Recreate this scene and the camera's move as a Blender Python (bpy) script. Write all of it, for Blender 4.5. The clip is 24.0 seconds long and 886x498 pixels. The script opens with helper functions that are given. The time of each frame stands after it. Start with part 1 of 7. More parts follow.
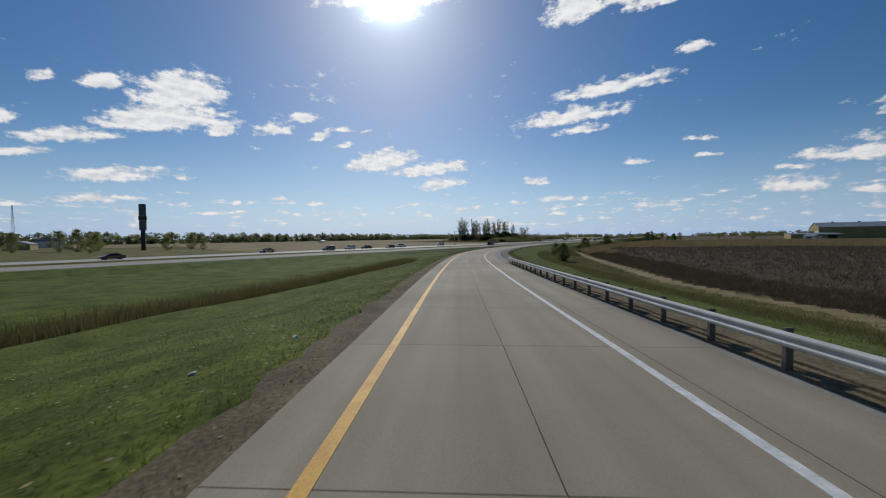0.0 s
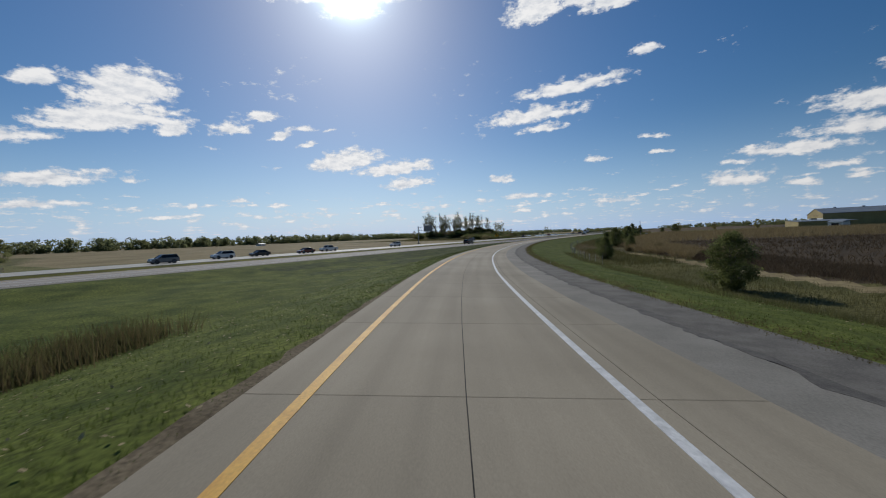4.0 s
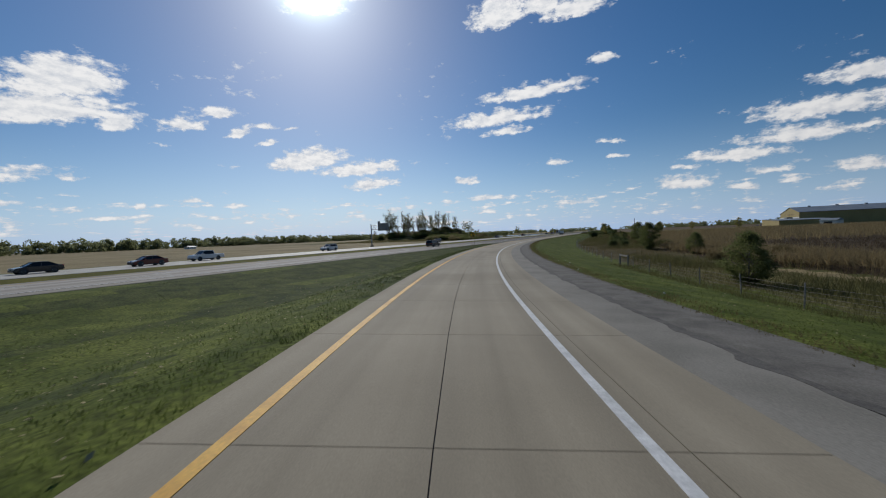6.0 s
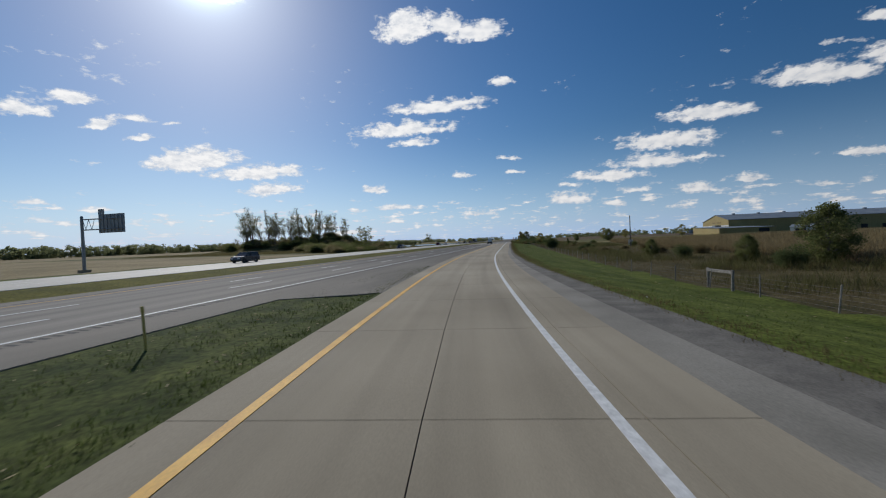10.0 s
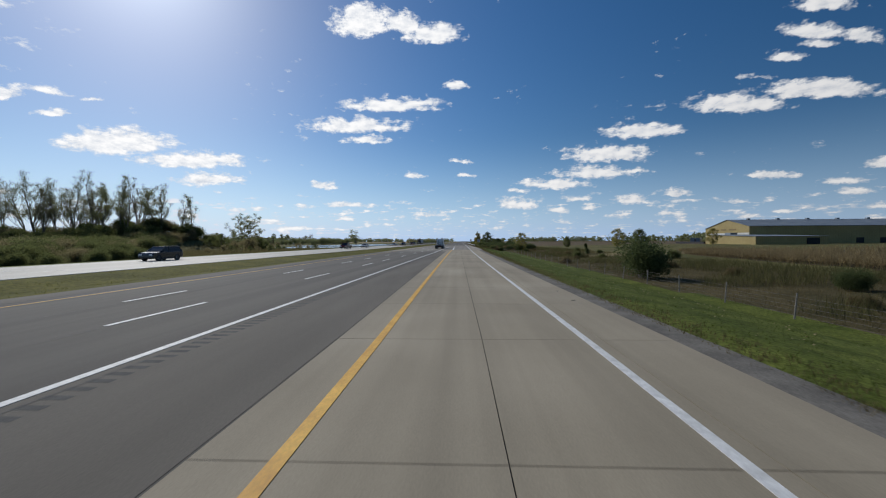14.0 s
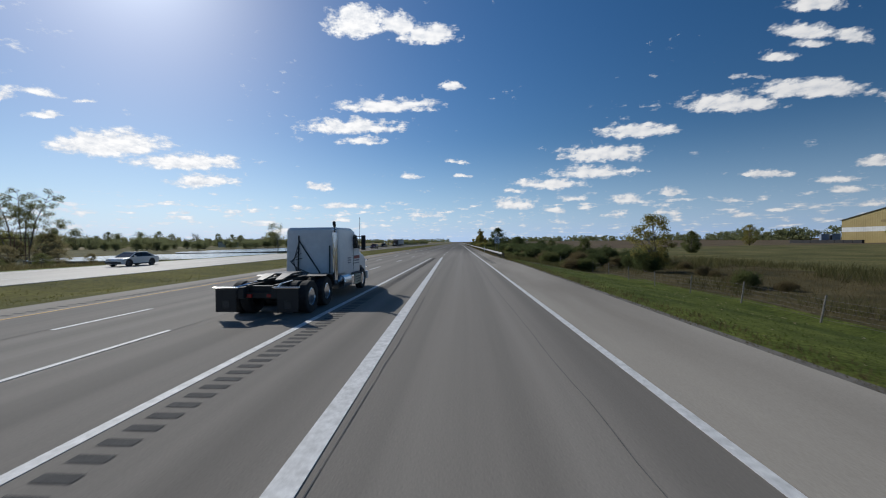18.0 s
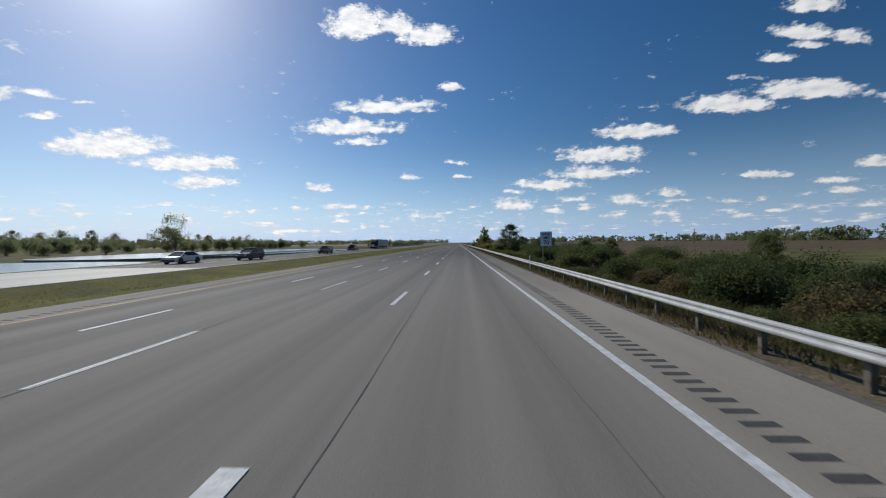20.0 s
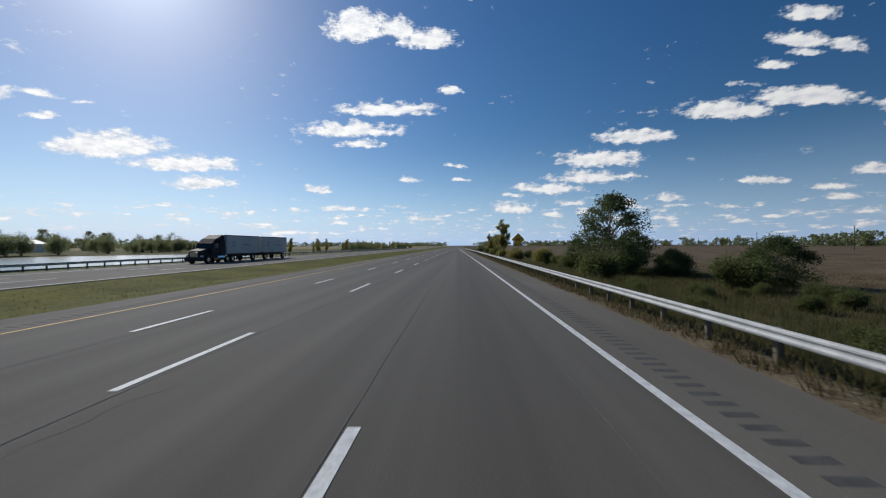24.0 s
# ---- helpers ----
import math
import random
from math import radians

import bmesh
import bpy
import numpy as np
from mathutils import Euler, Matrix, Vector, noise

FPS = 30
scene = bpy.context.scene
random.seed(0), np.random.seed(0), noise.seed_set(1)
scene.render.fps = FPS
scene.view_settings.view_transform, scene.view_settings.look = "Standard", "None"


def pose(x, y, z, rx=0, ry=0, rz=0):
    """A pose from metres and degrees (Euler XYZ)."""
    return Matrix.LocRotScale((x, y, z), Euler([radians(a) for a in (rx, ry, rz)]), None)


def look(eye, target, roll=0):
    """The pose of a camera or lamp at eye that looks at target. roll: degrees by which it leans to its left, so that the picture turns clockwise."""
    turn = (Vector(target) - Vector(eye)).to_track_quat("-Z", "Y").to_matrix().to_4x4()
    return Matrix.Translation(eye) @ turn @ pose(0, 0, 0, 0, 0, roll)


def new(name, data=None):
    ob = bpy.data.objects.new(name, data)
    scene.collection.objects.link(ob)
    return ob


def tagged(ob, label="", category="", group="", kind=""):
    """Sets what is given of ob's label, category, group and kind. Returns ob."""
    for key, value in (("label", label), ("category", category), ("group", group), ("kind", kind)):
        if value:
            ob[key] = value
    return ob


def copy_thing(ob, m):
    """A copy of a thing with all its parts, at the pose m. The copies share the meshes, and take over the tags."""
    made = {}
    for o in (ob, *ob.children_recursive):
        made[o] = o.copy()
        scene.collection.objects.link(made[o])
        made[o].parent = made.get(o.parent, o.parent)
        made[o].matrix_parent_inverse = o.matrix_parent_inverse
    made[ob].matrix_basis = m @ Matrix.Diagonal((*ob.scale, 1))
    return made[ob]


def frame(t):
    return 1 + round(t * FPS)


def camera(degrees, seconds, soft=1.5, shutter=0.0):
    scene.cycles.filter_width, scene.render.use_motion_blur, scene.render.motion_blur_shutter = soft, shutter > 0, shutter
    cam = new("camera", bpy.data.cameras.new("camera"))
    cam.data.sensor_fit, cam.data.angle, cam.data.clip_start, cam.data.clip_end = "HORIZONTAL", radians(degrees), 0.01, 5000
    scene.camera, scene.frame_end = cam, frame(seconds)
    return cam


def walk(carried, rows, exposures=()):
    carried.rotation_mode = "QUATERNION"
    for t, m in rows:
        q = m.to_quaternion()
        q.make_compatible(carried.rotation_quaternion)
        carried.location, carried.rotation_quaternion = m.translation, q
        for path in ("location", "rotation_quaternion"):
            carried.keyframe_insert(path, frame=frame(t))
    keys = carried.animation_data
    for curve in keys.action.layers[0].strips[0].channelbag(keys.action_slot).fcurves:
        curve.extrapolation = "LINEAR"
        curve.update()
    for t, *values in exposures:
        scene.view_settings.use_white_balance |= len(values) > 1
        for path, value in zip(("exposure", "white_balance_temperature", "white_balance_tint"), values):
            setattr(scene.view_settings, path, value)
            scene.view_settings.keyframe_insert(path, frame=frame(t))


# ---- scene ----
# ============ camera and its drive ============
cam = camera(99.8, 24.0, soft=1.1, shutter=0.06)
DRIVE = [
    (0.0, 85.05, -512.75, 4.352, -1.75, 0.60, 35.28),
    (0.5, 81.25, -506.87, 4.267, -1.78, 0.80, 34.76),
    (1.0, 77.34, -500.73, 4.150, -1.82, 1.00, 34.35),
    (1.5, 73.33, -494.33, 4.023, -1.85, 1.20, 33.95),
    (2.0, 69.23, -487.67, 3.890, -1.89, 1.40, 33.50),
    (2.5, 65.05, -480.74, 3.748, -1.93, 1.60, 33.00),
    (3.0, 60.79, -473.54, 3.600, -1.96, 1.80, 32.36),
    (3.5, 56.48, -466.03, 3.450, -2.00, 2.00, 31.51),
    (4.0, 52.15, -458.18, 3.300, -2.03, 2.13, 30.43),
    (4.5, 47.83, -449.98, 3.152, -2.06, 2.27, 29.32),
    (5.0, 43.54, -441.41, 3.010, -2.10, 2.40, 28.07),
    (5.5, 39.31, -432.47, 2.877, -2.08, 2.35, 26.75),
    (6.0, 35.17, -423.14, 2.750, -2.05, 2.30, 25.25),
    (6.5, 31.21, -413.48, 2.628, -2.02, 2.25, 23.51),
    (7.0, 27.49, -403.51, 2.519, -2.00, 2.20, 21.62),
    (7.5, 24.04, -393.25, 2.428, -1.86, 2.27, 19.74),
    (8.0, 20.87, -382.70, 2.350, -1.72, 2.33, 17.97),
    (8.5, 17.96, -371.88, 2.280, -1.57, 2.40, 16.35),
    (9.0, 15.31, -360.81, 2.229, -1.43, 2.33, 14.75),
    (9.5, 12.96, -349.53, 2.205, -1.29, 2.27, 12.99),
    (10.0, 10.95, -338.13, 2.200, -1.15, 2.20, 11.24),
    (10.5, 9.25, -326.60, 2.200, -1.11, 2.00, 9.75),
    (11.0, 7.84, -314.97, 2.200, -1.07, 1.62, 8.25),
    (11.5, 6.73, -303.24, 2.200, -1.03, 1.25, 6.76),
    (12.0, 5.91, -291.41, 2.200, -0.99, 0.88, 5.44),
    (12.5, 5.32, -279.52, 2.200, -0.88, 0.24, 4.47),
    (13.0, 4.90, -267.57, 2.200, -1.08, 0.57, 3.87),
    (13.5, 4.55, -255.57, 2.200, -1.16, 0.30, 3.68),
    (14.0, 4.22, -243.53, 2.200, -1.20, 0.25, 3.64),
    (14.5, 3.90, -231.43, 2.200, -1.17, 0.38, 3.60),
    (15.0, 3.59, -219.29, 2.200, -1.25, 0.30, 3.58),
    (15.5, 3.29, -207.12, 2.200, -1.16, 0.27, 3.41),
    (16.0, 3.03, -194.94, 2.200, -1.11, -0.06, 3.26),
    (16.5, 2.81, -182.77, 2.200, -1.15, 0.27, 2.99),
    (17.0, 2.63, -170.59, 2.200, -1.11, 0.57, 2.90),
    (17.5, 2.46, -158.42, 2.200, -1.14, 0.86, 2.96),
    (18.0, 2.26, -146.24, 2.200, -1.11, 0.63, 3.12),
    (18.5, 2.05, -134.06, 2.200, -1.02, 0.35, 2.98),
    (19.0, 1.88, -121.88, 2.200, -1.01, 0.47, 2.92),
    (19.5, 1.70, -109.69, 2.200, -1.00, 0.58, 2.95),
    (20.0, 1.51, -97.51, 2.200, -1.00, 0.69, 3.01),
    (20.5, 1.31, -85.33, 2.200, -0.99, 0.80, 3.06),
    (21.0, 1.11, -73.14, 2.200, -0.87, 0.73, 3.08),
    (21.5, 0.90, -60.95, 2.200, -0.81, 1.05, 3.01),
    (22.0, 0.71, -48.77, 2.200, -0.86, 0.88, 2.98),
    (22.5, 0.53, -36.58, 2.200, -0.87, 0.87, 2.96),
    (23.0, 0.35, -24.39, 2.200, -0.70, 0.90, 2.95),
    (23.5, 0.17, -12.19, 2.200, -0.72, 0.68, 2.94),
    (24.0, 0.00, 0.00, 2.200, -0.56, 0.22, 2.80),
]
EXPO = -0.5
walk(cam, [(t, pose(x, y, z, 90 + p, r, h)) for t, x, y, z, p, r, h in DRIVE], [(0.0, EXPO - 0.28), (5.0, EXPO - 0.27), (8.0, EXPO - 0.28), (10.5, EXPO - 0.14), (13.0, EXPO - 0.05), (24.0, EXPO - 0.04)])

# ============ sky, sun ============
SUN_AZ, SUN_EL = radians(43), radians(34)
SUN_DIR = (-math.sin(SUN_AZ) * math.cos(SUN_EL), math.cos(SUN_AZ) * math.cos(SUN_EL), math.sin(SUN_EL))
world = bpy.data.worlds.new("sky")
scene.world = world
world.use_nodes = True
wt = world.node_tree
wt.nodes.clear()


def wmath(op, a, b=None, c=None, clamp=False):
    n = wt.nodes.new("ShaderNodeMath")
    n.operation = op
    n.use_clamp = clamp
    for i, q in enumerate((a, b, c)):
        if q is None:
            continue
        if isinstance(q, (int, float)):
            n.inputs[i].default_value = q
        else:
            wt.links.new(q, n.inputs[i])
    return n.outputs[0]


def wvec(op, a, b):
    n = wt.nodes.new("ShaderNodeVectorMath")
    n.operation = op
    for i, q in enumerate((a, b)):
        if isinstance(q, tuple):
            n.inputs[i].default_value = q
        else:
            wt.links.new(q, n.inputs[i])
    return n


def wnoise(vec, scale, detail, rough=0.55):
    n = wt.nodes.new("ShaderNodeTexNoise")
    n.inputs["Scale"].default_value = scale
    n.inputs["Detail"].default_value = detail
    n.inputs["Roughness"].default_value = rough
    wt.links.new(vec, n.inputs["Vector"])
    return n


sky = wt.nodes.new("ShaderNodeTexSky")
sky.sky_type = "NISHITA"
sky.sun_disc = False
sky.sun_elevation = SUN_EL
sky.sun_rotation = -SUN_AZ
sky.altitude = 300
sky.air_density = 1.0
sky.dust_density = 0.5
sky.ozone_density = 3.0
coord = wt.nodes.new("ShaderNodeTexCoord")
ray = wt.nodes.new("ShaderNodeSeparateXYZ")
wt.links.new(coord.outputs["Generated"], ray.inputs[0])
rx, ry, rz = ray.outputs
# azimuth (left of +Y) and elevation, in degrees
azim = wmath("MULTIPLY", wmath("ARCTAN2", wmath("MULTIPLY", rx, -1.0), ry), 57.2958)
elev = wmath("MULTIPLY", wmath("ARCSINE", rz), 57.2958)
plane = wt.nodes.new("ShaderNodeCombineXYZ")
wt.links.new(azim, plane.inputs[0])
wt.links.new(elev, plane.inputs[1])
# fair-weather cumulus on two upright sheets of sky, one across the main road's heading and one across the ramp's:
# place to the right, place up, half width, half height, all by the distance of the sheet
CUMULUS_AHEAD = [
    (-0.206, 0.588, 0.075, 0.0502), (-0.098, 0.579, 0.049, 0.0325), (-0.020, 0.551, 0.075, 0.0311), (-0.133, 0.364, 0.135, 0.0223), (-0.220, 0.310, 0.131, 0.0246),
    (-0.198, 0.272, 0.056, 0.0135), (0.037, 0.414, 0.028, 0.0164), (-0.863, 0.270, 0.145, 0.0409), (-0.667, 0.220, 0.142, 0.0261), (-0.612, 0.170, 0.086, 0.0210),
    (-1.027, 0.346, 0.054, 0.0096), (-1.157, 0.397, 0.063, 0.0177), (-0.315, 0.151, 0.033, 0.0120), (-0.237, 0.099, 0.072, 0.0083), (-0.030, 0.071, 0.045, 0.0083),
    (-0.074, 0.177, 0.023, 0.0105), (0.067, 0.213, 0.028, 0.0075), (0.064, 0.177, 0.025, 0.0060), (-0.919, 0.379, 0.027, 0.0059), (-0.403, 0.037, 0.049, 0.0090),
    (-0.452, 0.059, 0.030, 0.0053), (-0.268, 0.057, 0.034, 0.0060), (-0.660, 0.085, 0.016, 0.0068)]
CUMULUS_RIGHT = [
    (0.541, 0.294, 0.102, 0.0240), (0.447, 0.233, 0.114, 0.0271), (0.409, 0.183, 0.099, 0.0196), (0.512, 0.188, 0.049, 0.0068), (0.303, 0.153, 0.091, 0.0196),
    (0.209, 0.101, 0.064, 0.0181), (0.358, 0.114, 0.039, 0.0091), (0.319, 0.083, 0.030, 0.0098), (0.213, 0.134, 0.030, 0.0075), (0.516, 0.109, 0.053, 0.0181),
    (0.641, 0.126, 0.057, 0.0113), (0.787, 0.366, 0.121, 0.0307), (1.014, 0.405, 0.144, 0.0322), (0.849, 0.437, 0.040, 0.0105), (0.926, 0.491, 0.049, 0.0164),
    (0.993, 0.560, 0.080, 0.0260), (1.020, 0.522, 0.053, 0.0119), (1.130, 0.543, 0.057, 0.0238)]
CUMULUS_FAR_RIGHT = [
    (1.026, 0.629, 0.083, 0.0237), (0.908, 0.175, 0.065, 0.0136), (1.087, 0.158, 0.061, 0.0121), (1.134, 0.133, 0.054, 0.0129), (1.205, 0.207, 0.057, 0.0189),
    (0.829, 0.173, 0.024, 0.0068), (0.924, 0.078, 0.042, 0.0068), (1.173, 0.090, 0.046, 0.0114), (0.806, 0.105, 0.031, 0.0068), (1.289, 0.388, 0.076, 0.0263)]
CUMULUS_LEFT = [
    (-0.903, 0.431, 0.064, 0.0296), (-0.752, 0.330, 0.174, 0.0424), (-0.697, 0.400, 0.120, 0.0578), (-0.587, 0.298, 0.045, 0.0283), (-0.455, 0.295, 0.049, 0.0201),
    (-0.379, 0.324, 0.056, 0.0156), (-0.275, 0.290, 0.034, 0.0097), (-1.206, 0.345, 0.068, 0.0298), (-1.011, 0.287, 0.144, 0.0232), (-1.065, 0.442, 0.038, 0.0163),
    (-1.142, 0.244, 0.091, 0.0120), (-0.890, 0.180, 0.156, 0.0226), (-0.700, 0.170, 0.030, 0.0105), (-0.946, 0.115, 0.148, 0.0128), (-0.153, 0.635, 0.164, 0.0349),
    (-0.135, 0.592, 0.078, 0.0270), (-0.553, 0.101, 0.017, 0.0121), (-0.441, 0.109, 0.030, 0.0075), (-0.362, 0.094, 0.034, 0.0060), (-0.628, 0.072, 0.042, 0.0068)]


def sky_sheet(heading):
    """Right and up on an upright sheet one unit ahead in that heading, pushed about by noise so that edges turn ragged."""
    h = radians(heading)
    ahead = wmath("MAXIMUM", wvec("DOT_PRODUCT", coord.outputs["Generated"], (-math.sin(h), math.cos(h), 0.0)).outputs["Value"], 0.02)
    right = wvec("DOT_PRODUCT", coord.outputs["Generated"], (math.cos(h), math.sin(h), 0.0)).outputs["Value"]
    flat = wt.nodes.new("ShaderNodeCombineXYZ")
    wt.links.new(wmath("DIVIDE", right, ahead), flat.inputs[0])
    wt.links.new(wmath("DIVIDE", rz, ahead), flat.inputs[1])
    push = wvec("SUBTRACT", wnoise(flat.outputs[0], 26.0, 4.0, 0.6).outputs["Color"], (0.5, 0.5, 0.5)).outputs[0]
    return flat.outputs[0], wvec("ADD", flat.outputs[0], wvec("MULTIPLY", push, (0.07, 0.022, 0.0)).outputs[0]).outputs[0]


def cumulus(at, clouds, so_far):
    """Flat-based heaps: each counts upwards from its rim, steeper below than above."""
    for u0, v0, wide, tall in clouds:
        off = wvec("MULTIPLY", wvec("SUBTRACT", at, (u0, v0 - tall * 0.25, 0.0)).outputs[0], (0.88 / wide, 1 / tall, 0.0)).outputs[0]
        axes = wt.nodes.new("ShaderNodeSeparateXYZ")
        wt.links.new(off, axes.inputs[0])
        up = wmath("MAXIMUM", wmath("MULTIPLY", axes.outputs[1], 0.82), wmath("MULTIPLY", axes.outputs[1], -1.5))
        rim = wmath("SQRT", wmath("ADD", wmath("MULTIPLY", axes.outputs[0], axes.outputs[0]), wmath("MULTIPLY", up, up)))
        body = wmath("MULTIPLY", wmath("SUBTRACT", 1.06, rim), min(1.0, 0.42 + tall * 14))
        so_far = body if so_far is None else wmath("MAXIMUM", so_far, body)
    return so_far


sheet_main, bent_main = sky_sheet(4)
sheet_ramp, bent_ramp = sky_sheet(35)
field = cumulus(bent_main, CUMULUS_AHEAD + CUMULUS_RIGHT + CUMULUS_FAR_RIGHT, None)
field = cumulus(bent_ramp, CUMULUS_LEFT, field)
# scattered small clouds for the rest of the sky, flattened towards the horizon
inv = wmath("DIVIDE", 1.0, wmath("ADD", wmath("MAXIMUM", rz, 0.0), 0.045))
deck = wt.nodes.new("ShaderNodeCombineXYZ")
wt.links.new(wmath("MULTIPLY", rx, inv), deck.inputs[0])
wt.links.new(wmath("MULTIPLY", ry, inv), deck.inputs[1])
scatter = wnoise(deck.outputs[0], 1.25, 6.0, 0.58).outputs["Fac"]
low = wmath("MULTIPLY", wmath("SUBTRACT", 8.0, elev), 0.125, clamp=True)
few = wmath("SUBTRACT", scatter, wmath("SUBTRACT", 0.69, wmath("MULTIPLY", low, 0.16)))
field = wmath("MAXIMUM", field, wmath("MULTIPLY", few, 1.6))
# rows of small flat clouds low in the sky
rows_at = wvec("MULTIPLY", plane.outputs[0], (0.30, 1.25, 0.0)).outputs[0]
rows_noise = wnoise(rows_at, 1.0, 5.0, 0.6).outputs["Fac"]
band = wmath("MULTIPLY", wmath("MULTIPLY", wmath("SUBTRACT", elev, 0.6), 0.8, clamp=True), wmath("MULTIPLY", wmath("SUBTRACT", 8.5, elev), 0.3, clamp=True))
rows_body = wmath("SUBTRACT", wmath("MULTIPLY", wmath("SUBTRACT", rows_noise, 0.53), 2.2), wmath("SUBTRACT", 1.0, band))
field = wmath("MAXIMUM", field, rows_body)
# billows: fine heaps and tears, seen again a little towards the sun to shade the far sides
billow_at = wvec("MULTIPLY", plane.outputs[0], (0.5, 1.0, 0.0)).outputs[0]
billow = wnoise(billow_at, 0.95, 8.0, 0.66).outputs["Fac"]
sunward = wnoise(wvec("ADD", billow_at, (0.25, 0.42, 0.0)).outputs[0], 0.95, 5.0, 0.62).outputs["Fac"]
field = wmath("ADD", field, wmath("MULTIPLY", wmath("SUBTRACT", billow, 0.5), 1.9))
cover = wmath("MULTIPLY", wmath("SUBTRACT", field, 0.03), 3.0, clamp=True)
lit = wmath("MULTIPLY_ADD", wmath("SUBTRACT", billow, sunward), 3.0, 0.72, clamp=True)
thick = wmath("MULTIPLY", wmath("MULTIPLY", field, 2.2, clamp=True), lit)
above = wmath("MULTIPLY", elev, 1.2, clamp=True)
cover = wmath("MULTIPLY", cover, above)
tone = wt.nodes.new("ShaderNodeMixRGB")
wt.links.new(thick, tone.inputs[0])
tone.inputs[1].default_value = (8.3, 8.9, 9.9, 1)
tone.inputs[2].default_value = (12.7, 12.7, 12.8, 1)
skies = wt.nodes.new("ShaderNodeMixRGB")
wt.links.new(cover, skies.inputs[0])
rich = wt.nodes.new("ShaderNodeHueSaturation")
rich.inputs["Saturation"].default_value = 1.3
rich.inputs["Hue"].default_value = 0.502
wt.links.new(sky.outputs[0], rich.inputs["Color"])
# pale moist air low over the horizon
haze = wt.nodes.new("ShaderNodeMixRGB")
near_rim = wmath("SUBTRACT", 1.0, wmath("MULTIPLY", wmath("MAXIMUM", elev, 0.0), 0.062), clamp=True)
wt.links.new(wmath("MULTIPLY", wmath("MULTIPLY", near_rim, near_rim), 0.86), haze.inputs[0])
wt.links.new(rich.outputs[0], haze.inputs[1])
haze.inputs[2].default_value = (5.7, 8.5, 13.2, 1)
wt.links.new(haze.outputs[0], skies.inputs[1])
wt.links.new(tone.outputs[0], skies.inputs[2])
back = wt.nodes.new("ShaderNodeBackground")
back.inputs["Strength"].default_value = 0.092
# brighter towards the sun, deeper away from it
sun_side = wmath("MAXIMUM", wvec("DOT_PRODUCT", coord.outputs["Generated"], SUN_DIR).outputs["Value"], 0.0)
glow = wt.nodes.new("ShaderNodeVectorMath")
glow.operation = "SCALE"
wt.links.new(skies.outputs[0], glow.inputs[0])
wt.links.new(wmath("MULTIPLY_ADD", sun_side, 0.46, 0.82), glow.inputs["Scale"])
# the blinding ring of sky close round the sun
ring = wmath("ADD", wmath("MULTIPLY", wmath("POWER", sun_side, 700.0), 60.0), wmath("MULTIPLY", wmath("POWER", sun_side, 110.0), 5.0))
ringed = wt.nodes.new("ShaderNodeVectorMath")
ringed.operation = "ADD"
wt.links.new(glow.outputs[0], ringed.inputs[0])
tint = wt.nodes.new("ShaderNodeVectorMath")
tint.operation = "SCALE"
tint.inputs[0].default_value = (0.76, 1.0, 1.12)
wt.links.new(ring, tint.inputs["Scale"])
wt.links.new(tint.outputs[0], ringed.inputs[1])
wt.links.new(ringed.outputs[0], back.inputs["Color"])
wout = wt.nodes.new("ShaderNodeOutputWorld")
wt.links.new(back.outputs[0], wout.inputs[0])
world.cycles.sampling_method = "MANUAL"
world.cycles.sample_map_resolution = 512

sun = new("sun", bpy.data.lights.new("sun", "SUN"))
sun.data.energy, sun.data.angle, sun.data.color = 4.2, radians(0.53), (1.0, 0.97, 0.92)
toward = Vector((-math.sin(SUN_AZ) * math.cos(SUN_EL), math.cos(SUN_AZ) * math.cos(SUN_EL), math.sin(SUN_EL)))
sun.matrix_world = look(toward * 50, (0, 0, 0))

